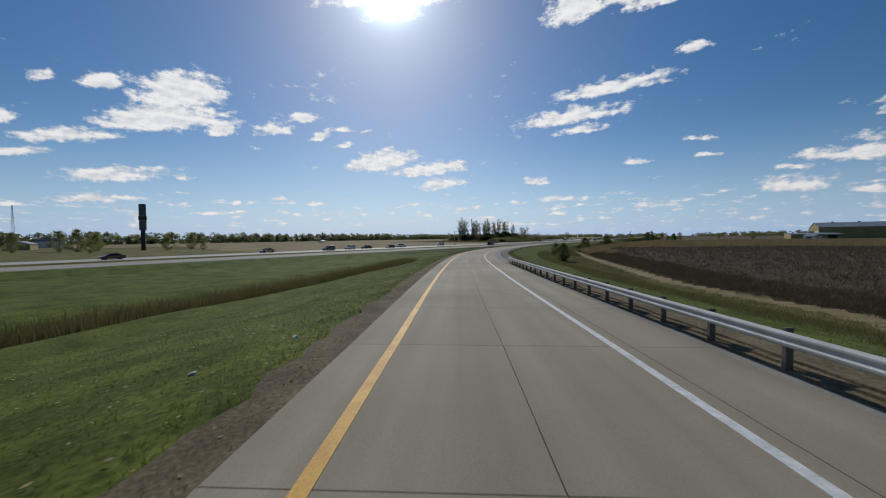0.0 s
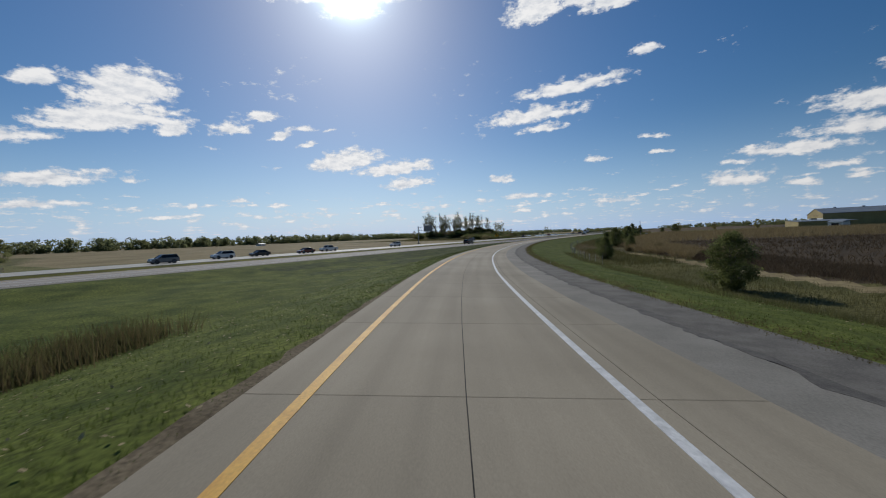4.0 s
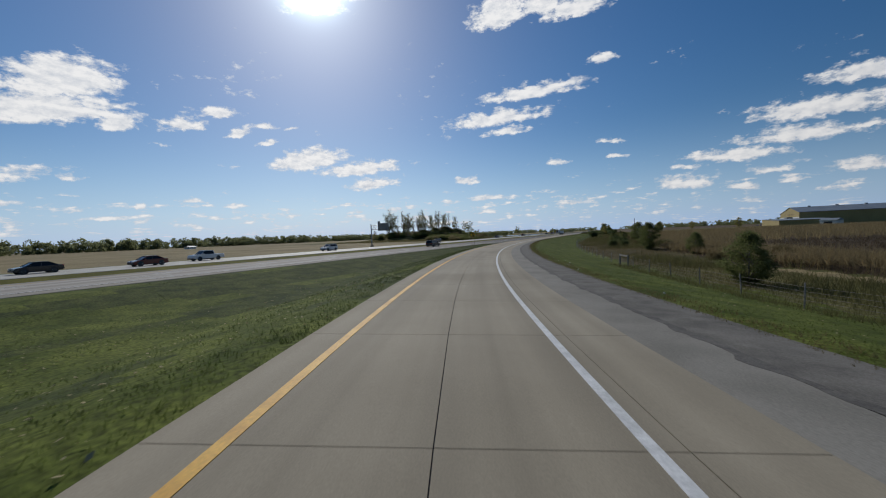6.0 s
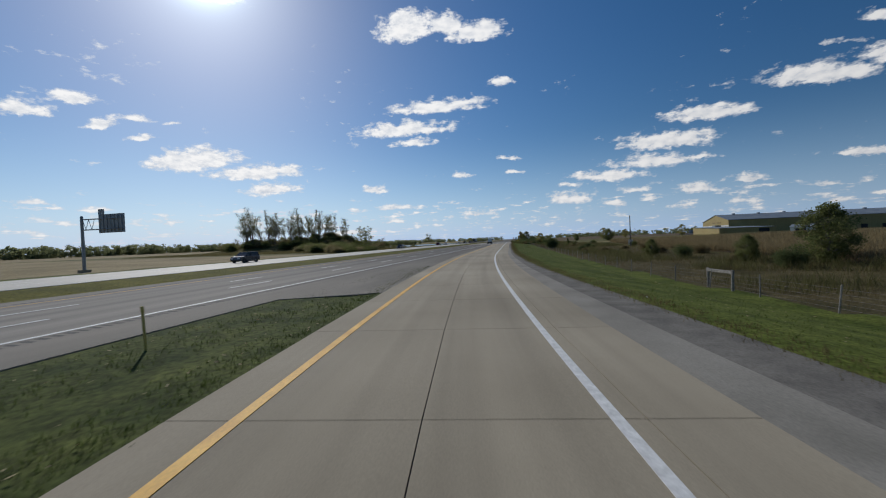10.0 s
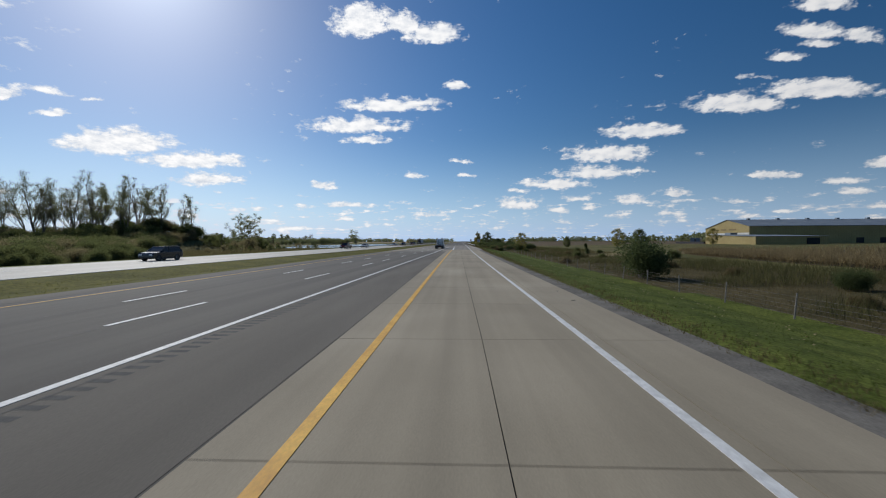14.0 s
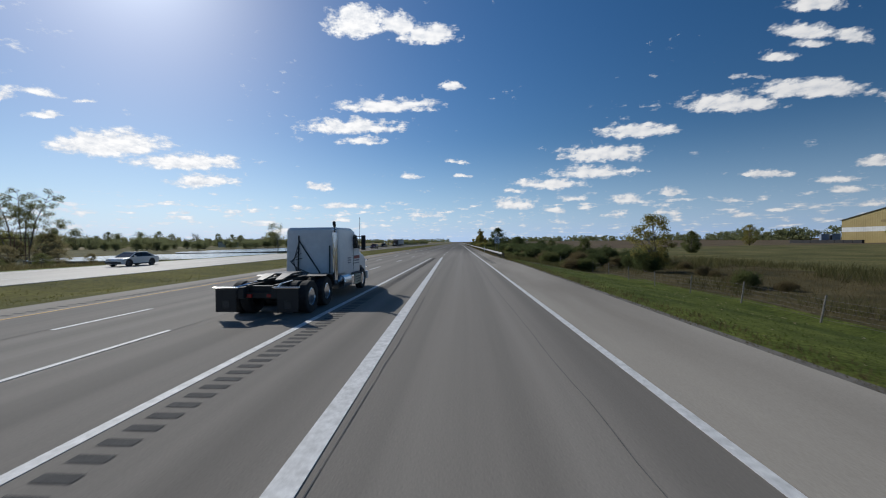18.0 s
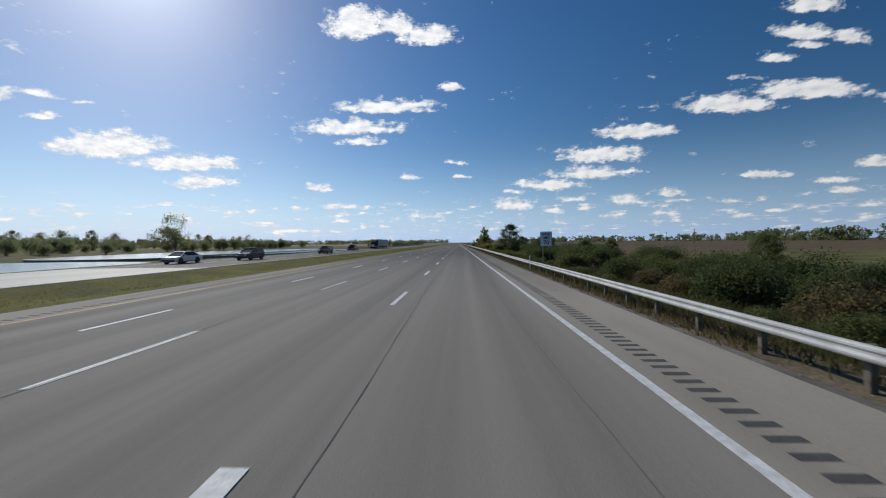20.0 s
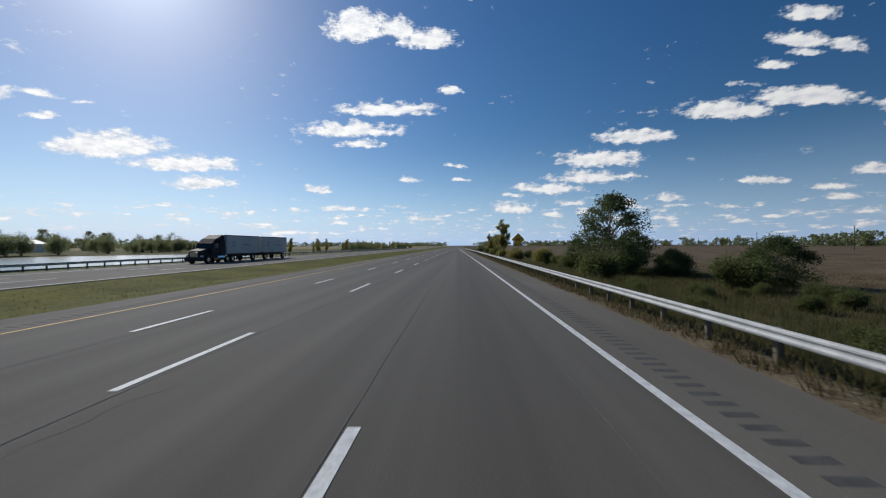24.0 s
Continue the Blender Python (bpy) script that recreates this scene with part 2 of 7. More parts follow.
# ============ materials ============
def surface(name, dark, light, scale, rough=0.85, bump=0.0, bump_scale=None, metal=0.0, fine=None, fine_amount=0.25, vary=0.0, stretch=None, spec=0.5):
    """A painted, grown or cast surface: a broad noise between two colours, a fine grain over it, a relief."""
    m = bpy.data.materials.new(name)
    m.use_nodes = True
    nt = m.node_tree
    b = nt.nodes["Principled BSDF"]
    b.inputs["Roughness"].default_value = rough
    b.inputs["Metallic"].default_value = metal
    b.inputs["Specular IOR Level"].default_value = spec
    tc = nt.nodes.new("ShaderNodeTexCoord")
    vec = tc.outputs["Object"]
    if stretch:
        mp = nt.nodes.new("ShaderNodeMapping")
        mp.inputs["Scale"].default_value = stretch
        nt.links.new(vec, mp.inputs["Vector"])
        vec = mp.outputs[0]
    broad = nt.nodes.new("ShaderNodeTexNoise")
    broad.inputs["Scale"].default_value = scale
    broad.inputs["Detail"].default_value = 5
    nt.links.new(vec, broad.inputs["Vector"])
    ramp = nt.nodes.new("ShaderNodeValToRGB")
    ramp.color_ramp.elements[0].position, ramp.color_ramp.elements[1].position = 0.32, 0.68
    ramp.color_ramp.elements[0].color, ramp.color_ramp.elements[1].color = (*dark, 1), (*light, 1)
    nt.links.new(broad.outputs["Fac"], ramp.inputs[0])
    grain = nt.nodes.new("ShaderNodeTexNoise")
    grain.inputs["Scale"].default_value = fine or scale * 14
    grain.inputs["Detail"].default_value = 4
    nt.links.new(tc.outputs["Object"], grain.inputs["Vector"])
    level = nt.nodes.new("ShaderNodeMapRange")
    level.inputs["From Min"].default_value, level.inputs["From Max"].default_value = 0.3, 0.7
    level.inputs["To Min"].default_value, level.inputs["To Max"].default_value = 1 - fine_amount, 1 + fine_amount
    nt.links.new(grain.outputs["Fac"], level.inputs["Value"])
    colour = nt.nodes.new("ShaderNodeVectorMath")
    colour.operation = "SCALE"
    nt.links.new(ramp.outputs[0], colour.inputs[0])
    nt.links.new(level.outputs[0], colour.inputs["Scale"])
    result = colour.outputs[0]
    if vary:
        info = nt.nodes.new("ShaderNodeObjectInfo")
        geo = nt.nodes.new("ShaderNodeNewGeometry")
        mix = nt.nodes.new("ShaderNodeMath")
        mix.operation = "ADD"
        nt.links.new(info.outputs["Random"], mix.inputs[0])
        nt.links.new(geo.outputs["Random Per Island"], mix.inputs[1])
        span = nt.nodes.new("ShaderNodeMapRange")
        span.inputs["From Max"].default_value = 2.0
        span.inputs["To Min"].default_value, span.inputs["To Max"].default_value = 1 - vary, 1 + vary
        nt.links.new(mix.outputs[0], span.inputs["Value"])
        more = nt.nodes.new("ShaderNodeVectorMath")
        more.operation = "SCALE"
        nt.links.new(result, more.inputs[0])
        nt.links.new(span.outputs[0], more.inputs["Scale"])
        result = more.outputs[0]
    nt.links.new(result, b.inputs["Base Color"])
    if bump:
        relief = nt.nodes.new("ShaderNodeBump")
        relief.inputs["Strength"].default_value = bump
        relief.inputs["Distance"].default_value = 0.02
        if bump_scale:
            rn = nt.nodes.new("ShaderNodeTexNoise")
            rn.inputs["Scale"].default_value = bump_scale
            rn.inputs["Detail"].default_value = 3
            nt.links.new(vec, rn.inputs["Vector"])
            nt.links.new(rn.outputs["Fac"], relief.inputs["Height"])
        else:
            nt.links.new(grain.outputs["Fac"], relief.inputs["Height"])
        nt.links.new(relief.outputs[0], b.inputs["Normal"])
    return m


def banded(m, scale_across, scale_along, low, high):
    """Wear that runs with the traffic: streaks along the second map coordinate scale the base colour."""
    nt = m.node_tree
    b = nt.nodes["Principled BSDF"]
    source = b.inputs["Base Color"].links[0].from_socket
    uv = nt.nodes.new("ShaderNodeUVMap")
    uv.uv_map = "lane"
    mp = nt.nodes.new("ShaderNodeMapping")
    mp.inputs["Scale"].default_value = (scale_across, scale_along, 1)
    nt.links.new(uv.outputs[0], mp.inputs["Vector"])
    n = nt.nodes.new("ShaderNodeTexNoise")
    n.inputs["Scale"].default_value = 1.0
    n.inputs["Detail"].default_value = 3
    nt.links.new(mp.outputs[0], n.inputs["Vector"])
    level = nt.nodes.new("ShaderNodeMapRange")
    level.inputs["From Min"].default_value, level.inputs["From Max"].default_value = 0.3, 0.7
    level.inputs["To Min"].default_value, level.inputs["To Max"].default_value = low, high
    nt.links.new(n.outputs["Fac"], level.inputs["Value"])
    sc = nt.nodes.new("ShaderNodeVectorMath")
    sc.operation = "SCALE"
    nt.links.new(source, sc.inputs[0])
    nt.links.new(level.outputs[0], sc.inputs["Scale"])
    nt.links.new(sc.outputs[0], b.inputs["Base Color"])


def plain(name, colour, rough=0.5, metal=0.0, emit=None, strength=0.0, coat=0.0):
    m = bpy.data.materials.new(name)
    m.use_nodes = True
    b = m.node_tree.nodes["Principled BSDF"]
    b.inputs["Base Color"].default_value = (*colour, 1)
    b.inputs["Roughness"].default_value = rough
    b.inputs["Metallic"].default_value = metal
    b.inputs["Coat Weight"].default_value = coat
    if emit:
        b.inputs["Emission Color"].default_value = (*emit, 1)
        b.inputs["Emission Strength"].default_value = strength
    return m


M = {}
M["concrete"] = surface("concrete", (0.28, 0.241, 0.174), (0.36, 0.312, 0.23), 0.18, 0.85, 0.2, fine=45, fine_amount=0.10, vary=0.06, spec=0.2)
banded(M["concrete"], 1.3, 0.03, 0.84, 1.1)
M["asphalt"] = surface("asphalt", (0.068, 0.0655, 0.06), (0.114, 0.11, 0.101), 0.7, 0.9, 0.3, fine=40, fine_amount=0.12, stretch=(1.0, 0.012, 1.0), spec=0.3)

def worn_stretches(m, old):
    """Paler pavement along the older stretch (from 1 up to old) and, warmer too, on the repaved stretch after the slabs end."""
    nt = m.node_tree
    b = nt.nodes["Principled BSDF"]
    place_y = nt.nodes.new("ShaderNodeSeparateXYZ")
    nt.links.new(nt.nodes.new("ShaderNodeTexCoord").outputs["Object"], place_y.inputs[0])
    source = b.inputs["Base Color"].links[0].from_socket
    for tint, spans in (((1.0, 1.0, 1.0), ((-376.0, -285.0, old, 1.0),)), ((1.06, 1.0, 0.93), ((-172.0, -150.0, 1.0, 2.25), (-82.0, -30.0, 2.25, 1.0)))):
        level = None
        for a, z, low, high in spans:
            span = nt.nodes.new("ShaderNodeMapRange")
            for key, value in (("From Min", a), ("From Max", z), ("To Min", low), ("To Max", high)):
                span.inputs[key].default_value = value
            nt.links.new(place_y.outputs[1], span.inputs["Value"])
            if level is None:
                level = span.outputs[0]
            else:
                least = nt.nodes.new("ShaderNodeMath")
                least.operation = "MINIMUM"
                nt.links.new(level, least.inputs[0])
                nt.links.new(span.outputs[0], least.inputs[1])
                level = least.outputs[0]
        pale = nt.nodes.new("ShaderNodeVectorMath")
        pale.operation = "SCALE"
        nt.links.new(source, pale.inputs[0])
        nt.links.new(level, pale.inputs["Scale"])
        hue = nt.nodes.new("ShaderNodeVectorMath")
        hue.operation = "MULTIPLY"
        hue.inputs[1].default_value = tint
        nt.links.new(pale.outputs[0], hue.inputs[0])
        source = hue.outputs[0]
    nt.links.new(source, b.inputs["Base Color"])


worn_stretches(M["asphalt"], 3.5)
M["opposite"] = surface("worn_concrete", (0.38, 0.358, 0.305), (0.47, 0.443, 0.385), 0.3, 0.7, 0.2, fine=12, fine_amount=0.1, stretch=(1.0, 0.1, 1.0), spec=0.25)
M["asphalt_old"] = surface("old_asphalt", (0.20, 0.186, 0.156), (0.275, 0.257, 0.218), 0.6, 0.9, 0.4, fine=30, fine_amount=0.15, spec=0.2)
M["gravel"] = surface("gravel", (0.115, 0.106, 0.092), (0.19, 0.176, 0.152), 1.2, 0.95, 0.6, fine=26, fine_amount=0.22, spec=0.2)
M["shoulder_asphalt"] = surface("shoulder_asphalt", (0.108, 0.103, 0.092), (0.15, 0.144, 0.129), 0.5, 0.9, 0.3, fine=40, fine_amount=0.13, stretch=(1.0, 0.15, 1.0), spec=0.2)
worn_stretches(M["shoulder_asphalt"], 2.1)
M["white_paint"] = surface("white_road_paint", (0.52, 0.52, 0.5), (0.72, 0.72, 0.7), 6.0, 0.7, 0.1, fine=25, fine_amount=0.12)
M["yellow_paint"] = surface("yellow_road_paint", (0.55, 0.27, 0.02), (0.75, 0.42, 0.04), 1.5, 0.7, 0.1, fine=25, fine_amount=0.15)
M["rumble"] = surface("milled_groove", (0.05, 0.049, 0.046), (0.078, 0.076, 0.071), 3.0, 0.95, 0.4)
M["crack"] = surface("tar_crack", (0.085, 0.083, 0.078), (0.14, 0.137, 0.13), 3.0, 0.9)
M["joint"] = surface("joint_sealant", (0.03, 0.03, 0.03), (0.07, 0.065, 0.06), 3.0, 0.9)
M["steel"] = surface("galvanised_steel", (0.36, 0.365, 0.36), (0.48, 0.485, 0.475), 2.0, 0.7, 0.05, metal=0.1, fine=30, fine_amount=0.1)
M["post_wood"] = surface("weathered_wood", (0.09, 0.078, 0.06), (0.17, 0.145, 0.115), 4.0, 0.9, 0.4)

# ============ alignment of the ramp and ground ============
ALIGN = [(85.1, -512.7), (69.1, -487.4), (53.9, -461.5), (40.4, -434.7), (28.8, -407.1), (19.7, -378.5), (12.9, -349.3), (8.4, -319.6),
         (5.8, -289.7), (4.7, -259.7), (3.9, -229.8), (2.6, -169.8), (1.7, -109.8), (0.7, -49.8), (0.0, 0.0), (-1.4, 80.0), (-3.2, 160.0), (-4.6, 260.0),
         (-4.6, 700.0), (-4.6, 1500.0)]
BEHIND = [(138.0, -586.0), (118.5, -562.0), (101.5, -537.6)]
GUIDE = np.array(BEHIND + ALIGN, float)


def spline(points, step):
    """A smooth line through the control points, as evenly spaced stations."""
    d = np.concatenate([[0], np.cumsum(np.hypot(*np.diff(points, axis=0).T))])
    tang = np.gradient(points, d, axis=0)
    q = np.arange(0, d[-1], step)
    i = np.clip(np.searchsorted(d, q, side="right") - 1, 0, len(d) - 2)
    h = (d[i + 1] - d[i])[:, None]
    u = ((q - d[i])[:, None]) / h
    return ((2 * u**3 - 3 * u**2 + 1) * points[i] + (u**3 - 2 * u**2 + u) * h * tang[i]
            + (-2 * u**3 + 3 * u**2) * points[i + 1] + (u**3 - u**2) * h * tang[i + 1])


LINE = spline(GUIDE, 0.5)
LEN = np.concatenate([[0], np.cumsum(np.hypot(*np.diff(LINE, axis=0).T))])
zero = np.argmin(np.hypot(LINE[:, 0] - 85.1, LINE[:, 1] + 512.7))
LEN = LEN - LEN[zero]                     # s = 0 where the drive begins
TAN = np.gradient(LINE, LEN, axis=0)
TAN /= np.linalg.norm(TAN, axis=1)[:, None]


def along(s):
    """Place and rightward direction of the ramp's guide line at s."""
    x, y = np.interp(s, LEN, LINE[:, 0]), np.interp(s, LEN, LINE[:, 1])
    tx, ty = np.interp(s, LEN, TAN[:, 0]), np.interp(s, LEN, TAN[:, 1])
    return x, y, ty, -tx


def profile(pairs):
    ss, vv = zip(*pairs)
    return lambda s: np.interp(s, ss, vv)


ramp_z = profile([(-120, 4.4), (0, 2.2), (30, 1.7), (60, 1.15), (90, 0.68), (120, 0.34), (150, 0.12), (180, 0.0)])
bank = profile([(-100, 0.0), (0, 0.3), (55, 1.5), (85, 1.9), (124, 1.7), (168, 1.0), (203, 0.4), (250, 0.0)])
edge_right = profile([(-60, 3.2), (8, 3.13), (50, 2.7), (90, 1.95), (130, 1.82), (176, 1.68), (200, 1.85), (258, 2.5), (294, 2.82), (530, 2.98), (800, 2.98)])
lane_wide = profile([(0, 4.6), (130, 4.6), (176, 4.75), (294, 4.6)])
slab_right = profile([(0, 1.95), (90, 1.82), (130, 1.75), (176, 1.68), (294, 1.95), (381, 2.1), (383, 3.1), (420, 3.05), (438, 2.4), (530, 2.2), (800, 2.2)])
verge_wide = profile([(-60, 1.0), (40, 1.1), (60, 3.2), (90, 3.35), (130, 3.3), (176, 3.0), (190, 2.6), (203, 2.3), (222, 1.55), (258, 0.95), (290, 0.7), (350, 0.85), (381, 0.9), (384, 0.3), (530, 0.25)])
edge_left = lambda s: edge_right(s) - lane_wide(s)
S_ASPHALT = 382.0      # where the slabs end and the dark pavement takes over
Y_GORE, Y_ASPHALT = -322.0, -147.6


def deck_z(s, off):
    return ramp_z(s) - off * np.tan(np.radians(bank(s)))


def on_ramp(s, off, lift=0.0):
    x, y, nx, ny = along(s)
    return (x + nx * off, y + ny * off, deck_z(s, off) + lift)


# the main carriageways: lines of constant x
X_EDGE_R, X_LANE_1, X_LANE_2, X_EDGE_L = -2.1, -5.3, -8.5, -11.6
X_PAVED_L, X_OPP_R, X_OPP_L = -13.9, -23.5, -37.5


def solid(name, verts, faces, material, parent=None, smooth=False):
    me = bpy.data.meshes.new(name)
    me.from_pydata([tuple(v) for v in verts], [], faces)
    me.validate()
    me.update()
    if smooth:
        me.polygons.foreach_set("use_smooth", [True] * len(me.polygons))
    me.materials.append(material)
    ob = new(name, me)
    ob.parent = parent
    return ob


def ribbon(name, stations, left, right, material, lift, thick=0.12, parent=None, across=1):
    """A strip of pavement or paint on the ramp, with real sides."""
    verts, faces = [], []
    n = across + 1
    for s in stations:
        l, r = left(s), right(s)
        for k in range(n):
            verts.append(on_ramp(s, l + (r - l) * k / across, lift))
        verts.append(on_ramp(s, r, lift - thick))
        verts.append(on_ramp(s, l, lift - thick))
    w = n + 2
    for i in range(len(stations) - 1):
        a, b = i * w, (i + 1) * w
        for k in range(w - 1):
            if k != n:
                faces.append((a + k, a + k + 1, b + k + 1, b + k))
        faces.append((a + w - 1, a, b, b + w - 1))
    last = (len(stations) - 1) * w
    faces.append(tuple(range(w - 1, -1, -1)))
    faces.append(tuple(range(last, last + w)))
    return solid(name, verts, [f[::-1] for f in faces], material, parent)


def strip(name, ys, left, right, material, lift, thick=0.12, parent=None):
    """The same on the level main road: left(y), right(y)."""
    verts, faces = [], []
    for y in ys:
        l, r = left(y), right(y)
        verts += [(l, y, lift), (r, y, lift), (r, y, lift - thick), (l, y, lift - thick)]
    for i in range(len(ys) - 1):
        a, b = i * 4, i * 4 + 4
        faces += [(a, a + 1, b + 1, b), (a + 1, a + 2, b + 2, b + 1), (a + 3, a, b, b + 3)]
    e = len(ys) * 4 - 4
    faces += [(3, 2, 1, 0), (e, e + 1, e + 2, e + 3)]
    return solid(name, verts, faces, material, parent)


# ---- the ground: one sheet to the horizon
def lines(core0, core1, step, far):
    core = np.arange(core0, core1 + step / 2, step)
    grow = np.cumsum(step * 1.28 ** np.arange(1, 40))
    grow = grow[grow < far]
    return np.concatenate([core0 - grow[::-1], core, core1 + grow])


gx = lines(-60, 110, 1.25, 4000)
gy = lines(-560, 130, 1.5, 4000)
GX, GY = np.meshgrid(gx, gy)


def nearest(px, py):
    """s and offset from the ramp's guide line for many points."""
    sub = LINE[::4]
    s_out, o_out = np.empty(px.size), np.empty(px.size)
    for a in range(0, px.size, 20000):
        d = (px[a:a + 20000, None] - sub[None, :, 0]) ** 2 + (py[a:a + 20000, None] - sub[None, :, 1]) ** 2
        k = d.argmin(1) * 4
        dx, dy = px[a:a + 20000] - LINE[k, 0], py[a:a + 20000] - LINE[k, 1]
        s_out[a:a + 20000] = LEN[k] + dx * TAN[k, 0] + dy * TAN[k, 1]
        o_out[a:a + 20000] = dx * TAN[k, 1] - dy * TAN[k, 0]
    return s_out, o_out


PONDS = ((-72.0, -54.0, 26.0, 27.0), (-90.0, 57.0, 34.0, 81.0), (-98.0, -86.0, 11.0, 8.0))    # centre and half sizes
DITCH_A, DITCH_B = np.array((62.0, -536.0)), np.array((33.5, -455.0))


def in_lot(x, y):
    """The mown pale clearing between the fence weeds and the warehouse."""
    return ((x - 58) / 27) ** 2 + ((y + 146 - (x - 58) * 0.35) / 8.5) ** 2 < 1


FIELD_EDGE = np.array([(54.0, -152.0), (49.0, -172.0), (44.0, -240.0), (41.5, -300.0), (42.5, -345.0), (47.5, -372.0), (62.0, -410.0), (83.0, -457.0), (95.0, -474.0), (140.0, -560.0)])


def past_field_edge(x, y):
    """How far to the right of the crop's edge; far left of it north of the field."""
    edge = np.interp(y, FIELD_EDGE[::-1, 1], FIELD_EDGE[::-1, 0])
    return np.where(np.asarray(y) < -152, x - edge, -99.0)


def ground_z(px, py):
    px, py = np.atleast_1d(np.asarray(px, float)), np.atleast_1d(np.asarray(py, float))
    s, off = nearest(px.ravel(), py.ravel())
    s, off = s.reshape(px.shape), off.reshape(px.shape)
    r_edge = edge_right(s) + slab_right(s) + verge_wide(s)
    l_edge = edge_left(s) - 1.0
    out_r, out_l = off - r_edge, l_edge - off
    deck = deck_z(s, np.clip(off, l_edge, r_edge)) - 0.03
    beside = np.maximum(np.maximum(out_r, out_l), 0)
    bank_ramp = deck - 0.19 * np.maximum(beside - 1.0, 0) - 0.02 * np.minimum(beside, 1.0)
    # main road and median
    main_r = np.where(py < Y_GORE, 0.9, 0.0)
    out_m = np.maximum(px - main_r, X_OPP_L - px)
    median = np.interp(px, [X_OPP_L, X_OPP_R, X_OPP_R + 1, -18.7, X_PAVED_L - 1, X_PAVED_L], [-0.04, -0.04, -0.03, -0.40, -0.03, -0.04])
    bank_main = np.where(out_m > 0, -0.02 - 0.01 * np.maximum(out_m, 0) - 0.10 * np.maximum(out_m - 2.5, 0), median)
    # the floor of the land
    right_floor = np.interp(out_r, [0, 14, 22, 40, 90, 400], [-1.5, -1.75, -1.6, -0.9, -0.2, 0.0])
    left_floor = np.interp(px, [-300, -120, -60, -40, 20, 60], [0.0, -0.5, -0.9, -0.8, -0.8, -0.5])
    ab = DITCH_B - DITCH_A
    u = np.clip(((px - DITCH_A[0]) * ab[0] + (py - DITCH_A[1]) * ab[1]) / (ab @ ab), -0.6, 1)
    dd = np.hypot(px - DITCH_A[0] - u * ab[0], py - DITCH_A[1] - u * ab[1])
    left_floor = left_floor - 1.1 * np.clip(1 - dd / 5.0, 0, 1) * np.clip((1 - u) * 6, 0.25, 1)
    for cx, cy, hw, hl in PONDS:
        r = np.hypot((px - cx) / (hw * 1.12), (py - cy) / (hl * 1.12))
        left_floor = left_floor - 0.7 * np.clip((1.15 - r) * 3, 0, 1)
    floor = np.where(off > 0, right_floor, left_floor)
    z = np.maximum(np.maximum(bank_ramp, bank_main), floor)
    # the overgrown spoil heap under the tall trees
    z = z + np.clip((-58 - px) / 25, 0, 1) * (6.2 * np.exp(-((px + 107) / 17) ** 2 - ((py + 116) / 17) ** 2) + 5.0 * np.exp(-((px + 145) / 32) ** 2 - ((py + 119) / 17) ** 2))
    rough = np.array([noise.noise((a * 0.11, b * 0.11, 0.0)) for a, b in zip(px.ravel(), py.ravel())]).reshape(px.shape)
    free = np.clip(np.minimum(np.minimum(np.maximum(out_r, out_l), np.maximum(out_m, 0) + 0), 6) / 6, 0, 1)
    return z + rough * 0.13 * free


GZ = ground_z(GX, GY)
M["grass_ground"] = surface("grass_ground", (0.057, 0.077, 0.013), (0.132, 0.152, 0.031), 0.45, 0.95, 0.7, fine=7.0, fine_amount=0.5, spec=0.08)
M["median"] = surface("median_turf", (0.072, 0.073, 0.010), (0.142, 0.131, 0.02), 0.2, 0.95, 0.6, fine=5.0, fine_amount=0.35, spec=0.08)
M["soil"] = surface("bare_soil", (0.115, 0.09, 0.056), (0.205, 0.165, 0.108), 0.9, 0.95, 0.8, fine=14, fine_amount=0.35, spec=0.08)
M["field"] = surface("bare_field", (0.05, 0.036, 0.023), (0.095, 0.07, 0.043), 0.2, 0.95, 0.7, fine=3.0, fine_amount=0.3, spec=0.08)
M["stubble"] = surface("stubble_field", (0.2, 0.158, 0.08), (0.3, 0.24, 0.13), 0.05, 0.95, 0.5, fine=1.5, fine_amount=0.25, spec=0.08)
M["meadow"] = surface("rough_meadow", (0.078, 0.08, 0.028), (0.16, 0.142, 0.056), 0.12, 0.95, 0.7, fine=4.0, fine_amount=0.4, spec=0.08)
M["tilled"] = surface("tilled_field", (0.09, 0.066, 0.04), (0.155, 0.116, 0.07), 0.15, 0.95, 0.7, fine=2.0, fine_amount=0.3, spec=0.08)
M["thatch"] = surface("weedy_thatch", (0.05, 0.045, 0.02), (0.115, 0.092, 0.044), 0.3, 0.95, 0.7, fine=5.0, fine_amount=0.45, spec=0.08)
M["clover"] = surface("clover_turf", (0.03, 0.045, 0.012), (0.09, 0.105, 0.028), 0.7, 0.95, 0.7, fine=7.0, fine_amount=0.5, spec=0.08)
M["pasture"] = surface("rough_pasture", (0.105, 0.11, 0.034), (0.2, 0.18, 0.07), 0.15, 0.95, 0.6, fine=3.0, fine_amount=0.4, spec=0.08)
ny_, nx_ = GX.shape
idx = np.arange(nx_ * ny_).reshape(ny_, nx_)
quads = np.stack([idx[:-1, :-1], idx[:-1, 1:], idx[1:, 1:], idx[1:, :-1]], -1).reshape(-1, 4)
me = bpy.data.meshes.new("ground")
me.vertices.add(GX.size)
me.vertices.foreach_set("co", np.stack([GX, GY, GZ], -1).astype(np.float32).ravel())
me.loops.add(quads.size)
me.loops.foreach_set("vertex_index", quads.astype(np.int32).ravel())
me.polygons.add(len(quads))
me.polygons.foreach_set("loop_start", np.arange(0, quads.size, 4, dtype=np.int32))
me.polygons.foreach_set("loop_total", np.full(len(quads), 4, dtype=np.int32))
